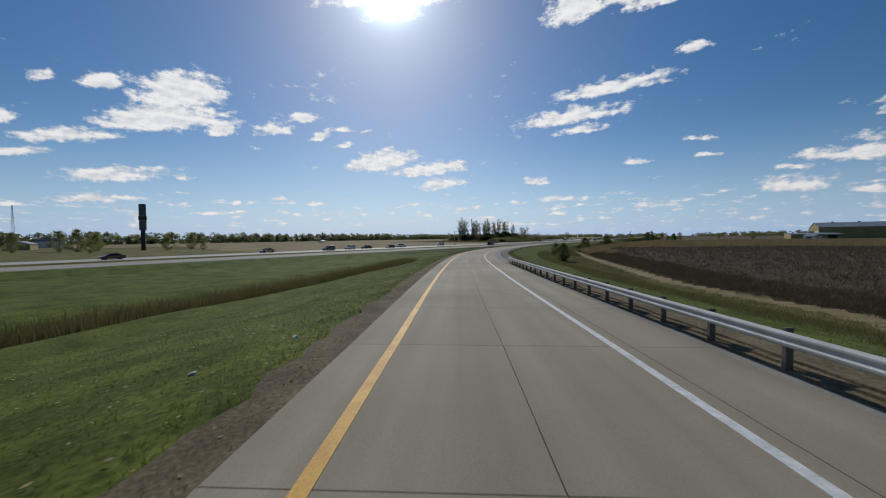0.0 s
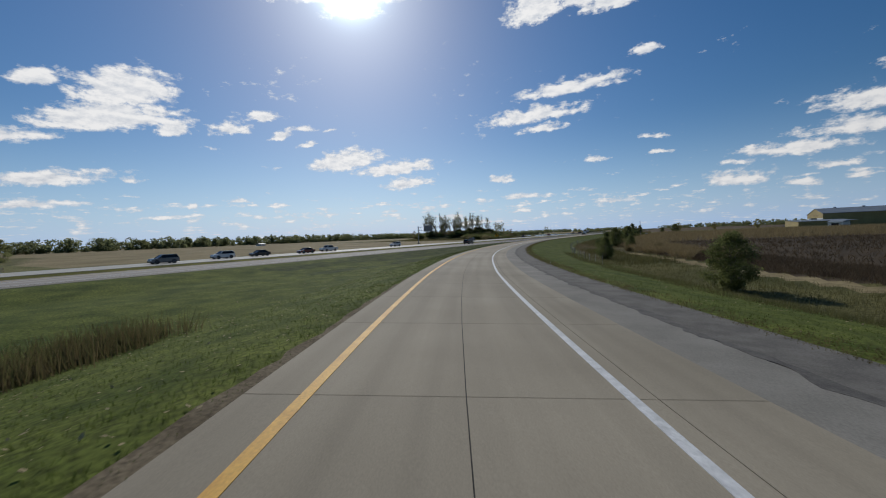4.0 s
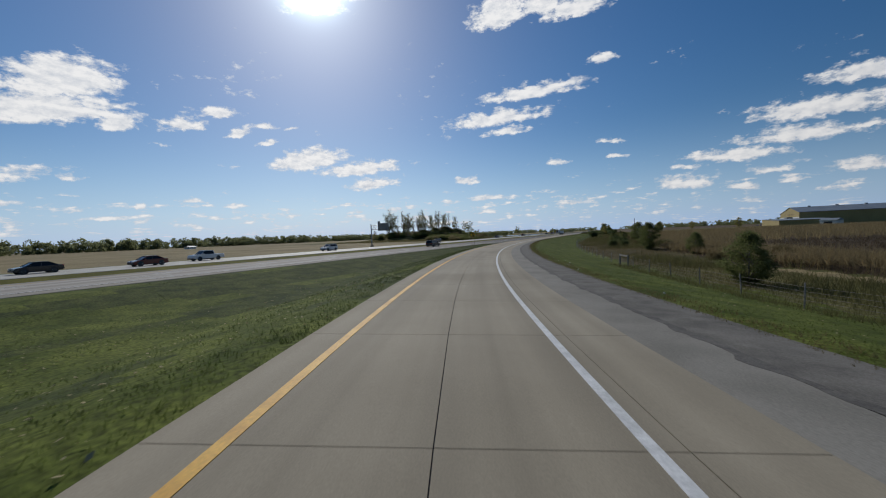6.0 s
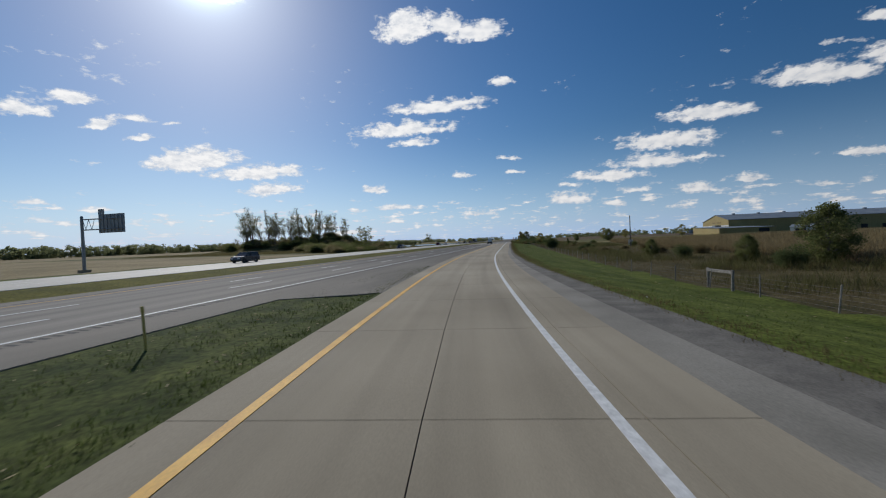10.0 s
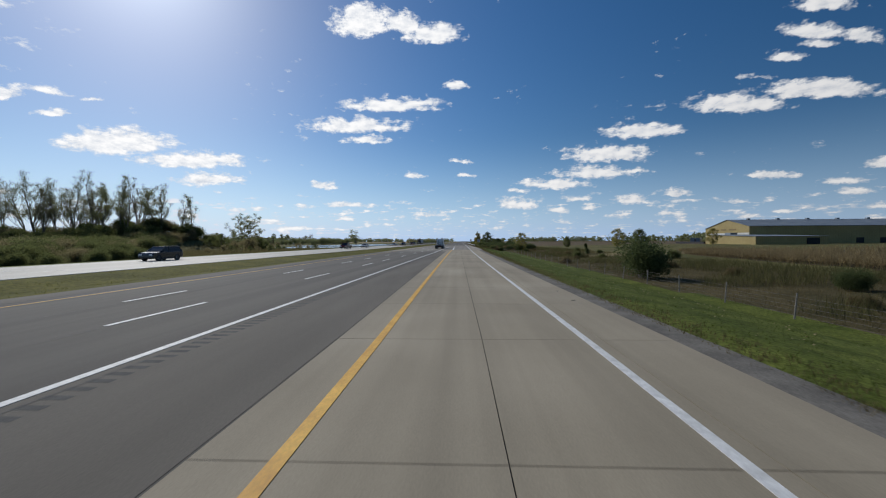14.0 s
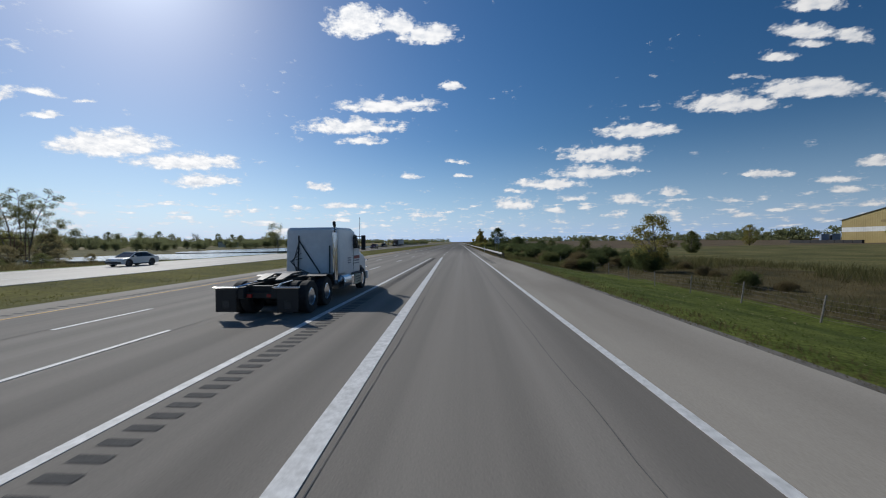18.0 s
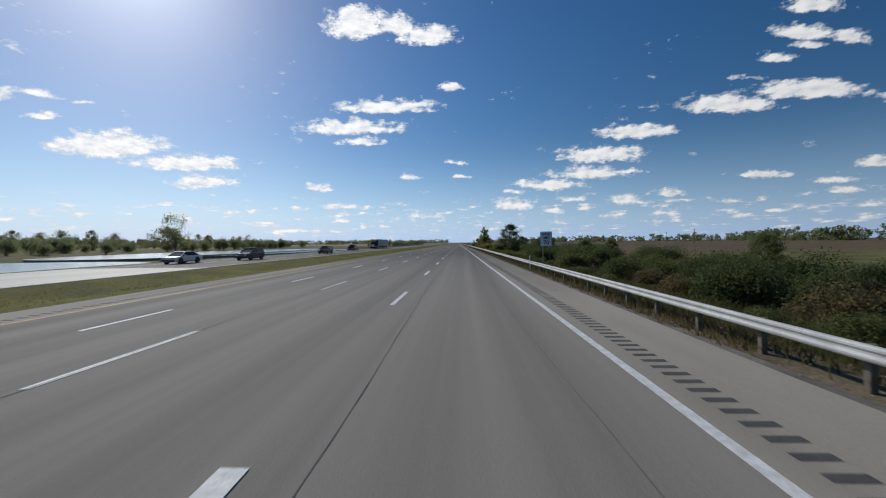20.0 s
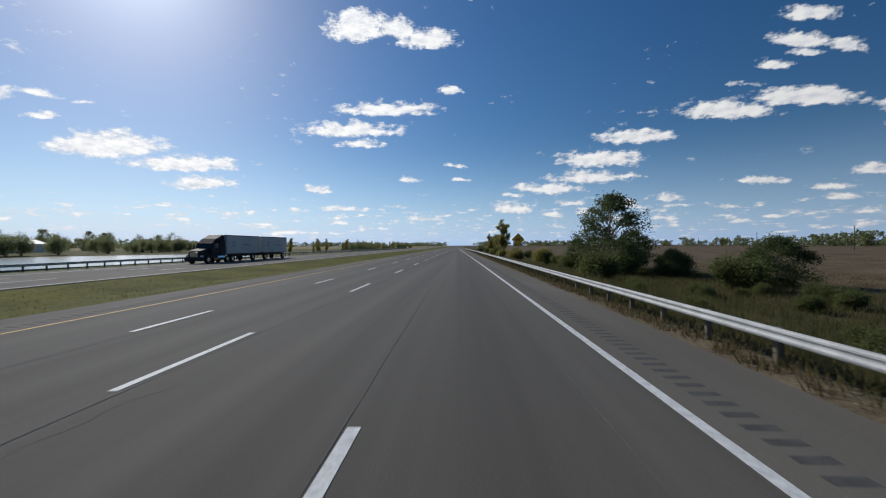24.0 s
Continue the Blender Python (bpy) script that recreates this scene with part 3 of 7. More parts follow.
qx, qy = GX.ravel()[quads].mean(1), GY.ravel()[quads].mean(1)
qs, qo = nearest(qx, qy)
q_out = qo - (edge_right(qs) + slab_right(qs) + verge_wide(qs))
kind = np.zeros(len(quads), np.int32)
kind[(q_out > 11.5) & (qo > 0)] = 1                                   # rough meadow beyond the mown verge
kind[(q_out > 2.2) & (qo > 0) & (qs > 425)] = 1
kind[(q_out > -1.0) & (q_out < 1.7 + 0.5 * np.sin(qs * 0.9)) & (qo > 0) & (qs > 436)] = 4
beyond = past_field_edge(qx, qy)
kind[(beyond > 0) & (qo > 0)] = 2                                  # dry crop on bare soil
kind[(beyond < -0.4) & (beyond > -2.9) & (qo > 0) & (qy < -352)] = 3    # pale farm track along it
kind[(q_out > 11.5) & (q_out < 31) & (qo > 0) & (qy > -372)] = 8       # brown thatch by the fence
kind[(q_out > 2.2) & (q_out < 26) & (qo > 0) & (qs > 425)] = 8
kind[(qo < 0) & (qx > 0.5) & (qs > 122 + 14 * np.sin(qx * 0.7) + 9 * np.sin(qy * 0.33))] = 9    # darker clover on the gore
kind[(q_out > 26) & (qo > 0) & (qy > -12)] = 7
kind[(qx < X_PAVED_L) & (qx > X_OPP_R)] = 5                        # median
kind[(qx < -62) & ((qy < -205) & (qy > -440 - 0.25 * (qx + 62)) | (qx < -260) | (qy > 320))] = 3                                               # stubble beyond the far carriageway
kind[(qx < -40) & (kind == 0)] = 1
kind[(qx < -40) & (qx > -190) & (qy < -430)] = 6                    # pasture round the pylon sign
kind[(beyond > 0) & (qo > 0)] = 2
kind[in_lot(qx, qy)] = 3                                          # pale grass clearing before the warehouse
me.polygons.foreach_set("material_index", kind)
me.update(calc_edges=True)
me.validate()
me.polygons.foreach_set("use_smooth", [True] * len(quads))
for key in ("grass_ground", "meadow", "field", "stubble", "soil", "median", "pasture", "tilled", "thatch", "clover"):
    me.materials.append(M[key])
tagged(new("ground", me), "mown green verges, brown meadow and harvested fields", "ground", kind="structure")

# ---- pavements
road = tagged(strip("road", np.concatenate([np.arange(-1500, -600, 100), np.arange(-600, -148, 2.0), [-147.61, -147.59], np.arange(-146, 300, 2.0), np.arange(300, 2400, 100)]),
                    lambda y: X_PAVED_L,
                    lambda y: 0.9 if y < Y_GORE else (lambda s: along(s)[0] + (edge_left(s) - 0.6 if y < Y_ASPHALT else edge_right(s) + slab_right(s)))(np.interp(y, LINE[:, 1], LEN)),
                    M["asphalt"], 0.0, 0.3), "grey worn asphalt interstate carriageway with white lane lines", "road", kind="structure")
road_opposite = tagged(strip("road_opposite", np.concatenate([np.arange(-1500, -600, 100), np.arange(-600, -60, 10.0), [-62.0]]),
                             lambda y: X_OPP_L, lambda y: X_OPP_R, M["opposite"], 0.0, 0.3), "pale concrete carriageway across the median", "road", kind="structure")
tagged(strip("road_opposite", np.concatenate([[-61.99], np.arange(-60, 300, 10.0), np.arange(300, 2400, 100)]),
             lambda y: X_OPP_L, lambda y: X_OPP_R, M["shoulder_asphalt"], 0.0, 0.3), "grey asphalt carriageway across the median", "road", kind="structure")
road_ramp = tagged(new("road_ramp"), "tan concrete slab entrance ramp with asphalt verge", "road", kind="structure")
ss = np.arange(-100, 530, 2.0)
ribbon("shoulder_asphalt", np.arange(45, 290, 2.0), lambda s: edge_right(s) + slab_right(s) - 0.3, lambda s: edge_right(s) + slab_right(s) + 0.42 * verge_wide(s), M["asphalt_old"], -0.008, 0.2, road_ramp)
ribbon("shoulder", np.arange(-100, 47, 2.0), lambda s: edge_right(s) + slab_right(s) - 0.3, lambda s: edge_right(s) + slab_right(s) + verge_wide(s), M["asphalt_old"], -0.02, 0.25, road_ramp)
ribbon("shoulder", np.arange(46, 530, 2.0), lambda s: edge_right(s) + slab_right(s) - 0.3, lambda s: edge_right(s) + slab_right(s) + verge_wide(s), M["gravel"], -0.02, 0.25, road_ramp)
seam = lambda s: edge_right(s) + slab_right(s) + 0.42 * verge_wide(s)
M["seam"] = surface("broken_asphalt_edge", (0.075, 0.068, 0.058), (0.13, 0.119, 0.102), 3.0, 0.95, 0.8, fine=30, fine_amount=0.3)
ribbon("broken_edge", np.arange(52, 188, 0.3), lambda s: seam(s) - 0.05 + 0.3 * noise.noise((s * 0.9, 21.0, 0.0)) + 0.14 * noise.noise((s * 3.1, 25.0, 0.0)), lambda s: seam(s) + 0.2 + 0.22 * noise.noise((s * 0.5, 31.0, 0.0)) + 0.08 * noise.noise((s * 2.7, 35.0, 0.0)), M["seam"], -0.003, 0.03, road_ramp)
worn_edge = lambda s: edge_left(s) - 1.75 - 0.28 * noise.noise((s * 0.35, 3.0, 0.0)) - 0.22 * noise.noise((s * 1.1, 7.0, 0.0)) + 0.75 * np.clip((s - 45) / 40, 0, 1)
ribbon("worn_soil", np.arange(-80, 90, 0.5), worn_edge, lambda s: edge_left(s) - 0.85, M["soil"], -0.012, 0.5, road_ramp)
for k in range(3):
    ribbon("soil_bank", np.arange(-40, 46, 0.7), lambda s: edge_right(s) + slab_right(s) + 0.32 + 0.16 * k + 0.1 * noise.noise((s * 0.8, 11.0 + k, 0.0)), lambda s: edge_right(s) + slab_right(s) + verge_wide(s) + 0.1, M["soil"], 0.03 + 0.05 * k, 0.25, road_ramp)
ribbon("bedding", np.arange(-100, S_ASPHALT + 1, 2.0), lambda s: edge_left(s) - 0.9, lambda s: edge_right(s) + slab_right(s) - 0.2, M["joint"], -0.015, 0.25, road_ramp)

# paler shoulders along the dark lanes
side_y = np.concatenate([np.arange(-600, -148, 2.0), [-147.8]])
ramp_side = lambda y: 0.88 if y < Y_GORE else (lambda s: along(s)[0] + edge_left(s) - 0.98)(np.interp(y, LINE[:, 1], LEN))
tagged(strip("shoulder_ramp_side", side_y, lambda y: X_EDGE_R + 0.11, ramp_side, M["shoulder_asphalt"], 0.004, 0.02), "pale worn asphalt shoulder with rumble grooves", "shoulder", kind="structure")
tagged(strip("shoulder_median_side", np.concatenate([np.arange(-600, 300, 10.0), np.arange(300, 1500, 100)]), lambda y: X_PAVED_L + 0.01, lambda y: X_EDGE_L - 0.09, M["shoulder_asphalt"], 0.004, 0.02), "pale worn asphalt shoulder beside the median", "shoulder", kind="structure")
tagged(ribbon("shoulder_rail_side", np.arange(S_ASPHALT + 0.2, 900, 2.0), lambda s: edge_right(s) + 0.1, lambda s: edge_right(s) + slab_right(s) - 0.01, M["shoulder_asphalt"], 0.004, 0.02), "pale worn asphalt shoulder along the guard rail", "shoulder", kind="structure")

# ---- slabs of the ramp, each its own piece
def slab(s0, s1, l, r):
    g = 0.008
    verts = []
    for s in (s0 + g, s1 - g):
        for f in (l, r):
            a = f(s) + (g if f is l else -g)
            verts.append(on_ramp(s, a, 0.004))
            verts.append(on_ramp(s, a, -0.2))
    faces = [(0, 2, 6, 4), (0, 1, 3, 2), (4, 6, 7, 5), (0, 4, 5, 1), (2, 3, 7, 6)]
    ob = solid("slab", verts, [f[::-1] for f in faces], M["concrete"], road_ramp)
    lane = ob.data.uv_layers.new(name="lane")
    for lp in ob.data.loops:
        k = lp.vertex_index
        lane.data[lp.index].uv = ((l if k % 4 < 2 else r)(s0), s0 if k < 4 else s1)
    return ob


JOINT = 4.7
mid = lambda s: edge_left(s) + lane_wide(s) * 0.5
l_out, r_out = (lambda s: edge_left(s) - 0.95), (lambda s: edge_right(s) + slab_right(s) - 0.04)
s = -58.0
while s < S_ASPHALT - 0.5:
    end = min(s + JOINT, S_ASPHALT)
    slab(s, end, l_out, mid)
    slab(s, end, mid, lambda q: edge_right(q) + 0.35)
    slab(s, end, lambda q: edge_right(q) + 0.35, r_out)
    s += JOINT
# ---- paint
S_YELLOW_END = 379.0
tagged(ribbon("yellow_line", np.arange(-100, S_YELLOW_END, 1.5), lambda s: edge_left(s) - 0.09, lambda s: edge_left(s) + 0.09, M["yellow_paint"], 0.012, 0.008), "solid yellow edge line painted on concrete", "road marking", kind="structure")
tagged(ribbon("white_line", np.arange(-100, 1500, 1.5), lambda s: edge_right(s) - 0.08, lambda s: edge_right(s) + 0.08, M["white_paint"], 0.012, 0.008), "solid white edge line", "road marking", kind="structure")
long_y = np.concatenate([np.arange(-1500, -600, 100), np.arange(-600, 300, 10.0), np.arange(300, 2400, 100)])
tagged(strip("median_line", long_y, lambda y: X_EDGE_L - 0.05, lambda y: X_EDGE_L + 0.05, M["yellow_paint"], 0.008, 0.006), "solid yellow line along the median", "road marking", kind="structure")
tagged(strip("carriageway_line", np.arange(-1200, -93, 6.0), lambda y: X_EDGE_R - 0.09, lambda y: X_EDGE_R + 0.09, M["white_paint"], 0.008, 0.006), "solid white edge line of the carriageway", "road marking", kind="structure")
gore_x = lambda y: np.interp(y, [-151, -94], [0.85, -0.75])
tagged(strip("gore_line", np.arange(-151, -93, 3.0), lambda y: gore_x(y) - 0.15, lambda y: gore_x(y) + 0.15, M["white_paint"], 0.013, 0.009), "wide white gore line", "road marking", kind="structure")
for x_line in (X_EDGE_L - 12.4, X_OPP_L + 2.6):
    tagged(strip("far_edge_line", long_y, lambda y: x_line - 0.07, lambda y: x_line + 0.07, M["white_paint"], 0.008, 0.006), "solid edge line of the far carriageway", "road marking", kind="structure")


def dash(x, y0, y1, half=0.075):
    return tagged(strip("lane_dash", [y0, y1], lambda y: x - half, lambda y: x + half, M["white_paint"], 0.008, 0.006), "worn white lane dash", "road marking", "lane dashes", "structure")


PERIOD = 12.19
for k in range(-38, 24):
    y = -3.0 + k * PERIOD + (4.1 if k < -16 else 0.0)      # the older stretch was marked out on its own
    dash(X_LANE_1, y - 3.8, y)
    dash(X_LANE_2, y, y + 3.1)
    dash(X_OPP_L + 6.0, y, y + 3.1)
    dash(X_OPP_L + 9.4, y, y + 3.1)
for k in range(8):
    dash(-1.3 + 0.07 * max(0, 4 - k), -84.4 + k * PERIOD, -80.9 + k * PERIOD, 0.085)


def grooves(name, stations, left, right):
    """Milled rumble strip: a row of short dark grooves."""
    verts, faces = [], []
    for a in stations:
        for (px, py, pz) in (left(a), right(a), right(a + 0.15), left(a + 0.15)):
            verts.append((px, py, pz))
        i = len(verts) - 4
        faces.append((i, i + 1, i + 2, i + 3))
    return tagged(solid(name, verts, faces, M["rumble"]), "row of dark milled rumble grooves in the shoulder", "rumble strip", kind="stuff")


grooves("rumble_strip", np.arange(-600, -96, 0.32), lambda y: (X_EDGE_R + 0.3, y, 0.006), lambda y: (X_EDGE_R + 0.72, y, 0.006))
grooves("rumble_strip", np.arange(420, 640, 0.34), lambda s: on_ramp(s, edge_right(s) + 0.45, 0.006), lambda s: on_ramp(s, edge_right(s) + 0.88, 0.006))
grooves("rumble_strip", np.arange(-340, 120, 0.34), lambda y: (X_EDGE_L - 0.85, y, 0.006), lambda y: (X_EDGE_L - 0.45, y, 0.006))

# ============ helpers for things ============
def part(name, bm, material, parent=None, label="", smooth=False):
    """Links a bmesh as one mesh object under a thing or a part."""
    me = bpy.data.meshes.new(name)
    bm.to_mesh(me)
    bm.free()
    if smooth:
        me.polygons.foreach_set("use_smooth", [True] * len(me.polygons))
    me.materials.append(material)
    ob = new(name, me)
    ob.parent = parent
    if label:
        ob["label"] = label
    return ob


def box(bm, x0, x1, y0, y1, z0, z1, bevel=0.0, taper=0.0):
    vs = [bm.verts.new((x, y, z)) for z, t in ((z0, 0.0), (z1, taper)) for x, y in ((x0 + t, y0 + t), (x1 - t, y0 + t), (x1 - t, y1 - t), (x0 + t, y1 - t))]
    fs = [bm.faces.new([vs[i] for i in f]) for f in ((3, 2, 1, 0), (4, 5, 6, 7), (0, 1, 5, 4), (1, 2, 6, 5), (2, 3, 7, 6), (3, 0, 4, 7))]
    if bevel:
        edges = list({e for f in fs for e in f.edges})
        bmesh.ops.bevel(bm, geom=edges, offset=bevel, segments=2, affect="EDGES", profile=0.6)
    return bm


def boxed(*args, **kw):
    return box(bmesh.new(), *args, **kw)


def tube(bm, points, radii, sides=8, caps=True):
    """A round bar along points."""
    rings = []
    for i, p in enumerate(points):
        p = Vector(p)
        d = (Vector(points[min(i + 1, len(points) - 1)]) - Vector(points[max(i - 1, 0)])).normalized()
        side = d.cross(Vector((0, 0, 1)))
        side = side.normalized() if side.length > 0.01 else Vector((1, 0, 0))
        up = side.cross(d)
        r = radii[i] if isinstance(radii, (list, tuple)) else radii
        rings.append([bm.verts.new(p + (side * math.cos(a) + up * math.sin(a)) * r) for a in (2 * math.pi * k / sides for k in range(sides))])
    for a, b in zip(rings, rings[1:]):
        for k in range(sides):
            bm.faces.new((a[k], a[(k + 1) % sides], b[(k + 1) % sides], b[k]))
    if caps:
        bm.faces.new(rings[0][::-1])
        bm.faces.new(rings[-1])
    return bm


def tubed(points, radii, sides=8):
    return tube(bmesh.new(), points, radii, sides)


def lathe(profile_rz, sides=24, axis="X", caps=True):
    """A turned piece round an axis: (radius, along) pairs."""
    bm = bmesh.new()
    rings = []
    for r, a in profile_rz:
        ring = []
        for k in range(sides):
            c, s_ = math.cos(2 * math.pi * k / sides), math.sin(2 * math.pi * k / sides)
            ring.append(bm.verts.new((a, r * c, r * s_) if axis == "X" else (r * c, r * s_, a) if axis == "Z" else (r * c, a, r * s_)))
        rings.append(ring)
    for a, b in zip(rings, rings[1:]):
        for k in range(sides):
            bm.faces.new((a[k], b[k], b[(k + 1) % sides], a[(k + 1) % sides]))
    if caps:
        bm.faces.new(rings[0])
        bm.faces.new(rings[-1][::-1])
    else:
        for k in range(sides):
            bm.faces.new((rings[-1][k], rings[0][k], rings[0][(k + 1) % sides], rings[-1][(k + 1) % sides]))
    bmesh.ops.recalc_face_normals(bm, faces=bm.faces)
    return bm


def extrude_side(outline, x0, x1, bevel=0.0):
    """A side outline of (y, z) pairs carried across from x0 to x1."""
    bm = bmesh.new()
    a = [bm.verts.new((x0, y, z)) for y, z in outline]
    b = [bm.verts.new((x1, y, z)) for y, z in outline]
    n = len(outline)
    f0, f1 = bm.faces.new(a[::-1]), bm.faces.new(b)
    for k in range(n):
        bm.faces.new((a[k], a[(k + 1) % n], b[(k + 1) % n], b[k]))
    bmesh.ops.recalc_face_normals(bm, faces=bm.faces)
    if bevel:
        bmesh.ops.bevel(bm, geom=list({*f0.edges, *f1.edges}), offset=bevel, segments=2, affect="EDGES", profile=0.6)
    return bm


def cards(name, places, sizes, material, parent=None, normal_up=0.3, aspect=1.6, rng=None, droop=None):
    """Many small leaf blades: pointed quads, each turned its own way, as one mesh."""
    rng = rng or np.random.default_rng(1)
    n = len(places)
    a = rng.normal(size=(n, 3))
    a /= np.linalg.norm(a, axis=1)[:, None]
    b = rng.normal(size=(n, 3))
    b[:, 2] += normal_up * 2
    b -= (b * a).sum(1)[:, None] * a
    b /= np.linalg.norm(b, axis=1)[:, None]
    h = sizes[:, None] * 0.5
    v = np.stack([places - a * h * aspect, places + b * h, places + a * h * aspect, places - b * h], 1).reshape(-1, 3)
    return sheet(name, v, n, material, parent)


def sheet(name, v, n, material, parent=None):
    """A mesh of n loose quads."""
    me = bpy.data.meshes.new(name)
    me.vertices.add(len(v))
    me.vertices.foreach_set("co", v.astype(np.float32).ravel())
    me.loops.add(n * 4)
    me.loops.foreach_set("vertex_index", np.arange(n * 4, dtype=np.int32))
    me.polygons.add(n)
    me.polygons.foreach_set("loop_start", np.arange(0, n * 4, 4, dtype=np.int32))
    me.polygons.foreach_set("loop_total", np.full(n, 4, dtype=np.int32))
    me.update(calc_edges=True)
    me.materials.append(material)
    ob = new(name, me)
    ob.parent = parent
    return ob


def leaf_material(name, dark, light, glow=0.35):
    """Leaves: the colour shifts from leaf to leaf, some light comes through."""
    m = bpy.data.materials.new(name)
    m.use_nodes = True
    nt = m.node_tree
    out = nt.nodes["Material Output"]
    b = nt.nodes["Principled BSDF"]
    b.inputs["Roughness"].default_value = 0.85
    b.inputs["Specular IOR Level"].default_value = 0.15
    geo = nt.nodes.new("ShaderNodeNewGeometry")
    ramp = nt.nodes.new("ShaderNodeValToRGB")
    ramp.color_ramp.elements[0].color, ramp.color_ramp.elements[1].color = (*dark, 1), (*light, 1)
    tc = nt.nodes.new("ShaderNodeTexCoord")
    big = nt.nodes.new("ShaderNodeTexNoise")
    big.inputs["Scale"].default_value = 0.6
    nt.links.new(tc.outputs["Object"], big.inputs["Vector"])
    mix = nt.nodes.new("ShaderNodeMath")
    mix.operation = "MULTIPLY_ADD"
    mix.inputs[1].default_value = 0.55
    nt.links.new(geo.outputs["Random Per Island"], mix.inputs[0])
    half = nt.nodes.new("ShaderNodeMath")
    half.operation = "MULTIPLY"
    half.inputs[1].default_value = 0.5
    nt.links.new(big.outputs["Fac"], half.inputs[0])
    nt.links.new(half.outputs[0], mix.inputs[2])
    nt.links.new(mix.outputs[0], ramp.inputs[0])
    nt.links.new(ramp.outputs[0], b.inputs["Base Color"])
    through_leaf = nt.nodes.new("ShaderNodeBsdfTranslucent")
    nt.links.new(ramp.outputs[0], through_leaf.inputs[0])
    mx = nt.nodes.new("ShaderNodeMixShader")
    mx.inputs[0].default_value = glow
    nt.links.new(b.outputs[0], mx.inputs[1])
    nt.links.new(through_leaf.outputs[0], mx.inputs[2])
    nt.links.new(mx.outputs[0], out.inputs[0])
    return m


M["bark"] = surface("bark", (0.12, 0.10, 0.08), (0.24, 0.21, 0.17), 3.0, 0.95, 0.5, stretch=(1, 1, 0.3))
M["leaf_green"] = leaf_material("leaves_green", (0.1, 0.12, 0.04), (0.19, 0.205, 0.08), 0.62)
M["leaf_airy"] = leaf_material("leaves_airy", (0.17, 0.185, 0.07), (0.3, 0.3, 0.13), 0.68)
M["leaf_dark"] = leaf_material("leaves_dark", (0.068, 0.09, 0.034), (0.135, 0.16, 0.065), 0.56)
M["leaf_yellow"] = leaf_material("leaves_yellowing", (0.18, 0.17, 0.05), (0.36, 0.31, 0.1), 0.64)
M["leaf_brown"] = leaf_material("leaves_russet", (0.12, 0.1, 0.05), (0.23, 0.18, 0.09), 0.6)
# far-off leaves: base colour lightened to imitate haze in the air
M["leaf_far_hazed"] = leaf_material("leaves_distant_hazed", (0.16, 0.185, 0.09), (0.3, 0.31, 0.155), 0.66)
M["dry_stalk"] = leaf_material("dry_stalks", (0.15, 0.112, 0.058), (0.36, 0.28, 0.145), 0.45)
M["median_blade"] = leaf_material("median_blades", (0.08, 0.083, 0.013), (0.165, 0.156, 0.036), 0.5)
M["grass_blade"] = leaf_material("grass_blades", (0.058, 0.083, 0.017), (0.124, 0.15, 0.04), 0.5)
M["rank_weed"] = leaf_material("rank_weeds", (0.066, 0.072, 0.028), (0.16, 0.145, 0.06), 0.55)
M["weed_blade"] = leaf_material("weed_blades", (0.085, 0.07, 0.034), (0.21, 0.165, 0.078), 0.5)


# ============ trees ============
def grow(rng, height, spread, levels=3, forks=4, lean=0.1, first=0.25, upward=0.5, leaf_level=1):
    """A skeleton: list of (points, radii) for trunk and limbs, and the twig ends."""
    limbs, tips = [], []

    def branch(p, d, length, radius, level):
        pts, rad = [p], [radius]
        n = 4
        for k in range(n):
            d = (d + Vector(rng.normal(0, 0.16, 3)) + Vector((0, 0, 0.06 * upward))).normalized()
            p = p + d * (length / n)
            pts.append(p)
            rad.append(radius * (1 - 0.75 * (k + 1) / n))
        limbs.append((pts, rad, 6 if level == 0 else 4))
        if level >= leaf_level:
            tips.extend((q, length) for q in pts[2:])
        if level < levels - 1:
            count = forks + (10 if level == 0 else 0)
            for k in range(count):
                u = rng.uniform(first if level == 0 else 0.3, 0.98)
                i = min(int(u * n), n - 1)
                q = pts[i].lerp(pts[i + 1], u * n - i)
                a = rng.uniform(0, 2 * math.pi)
                out = Vector((math.cos(a), math.sin(a), upward * rng.uniform(0.3, 1.3)))
                nd = (out.normalized() * 0.8 + d * 0.35).normalized()
                size = length * rng.uniform(0.36, 0.6) * (1.15 - 0.55 * u) * (spread if level == 0 else 1)
                branch(q, nd, size, rad[i] * 0.5, level + 1)

    branch(Vector((0, 0, -0.3)), Vector((rng.normal(0, lean), rng.normal(0, lean), 1)).normalized(), height * 0.86, height * 0.0115 + 0.03, 0)
    return limbs, tips


def ball(rng, n):
    """Points in a unit ball, denser towards its skin."""
    d = rng.normal(0, 1, (n, 3))
    d /= np.linalg.norm(d, axis=1)[:, None]
    return d * (rng.uniform(0, 1, n) ** 0.4)[:, None]


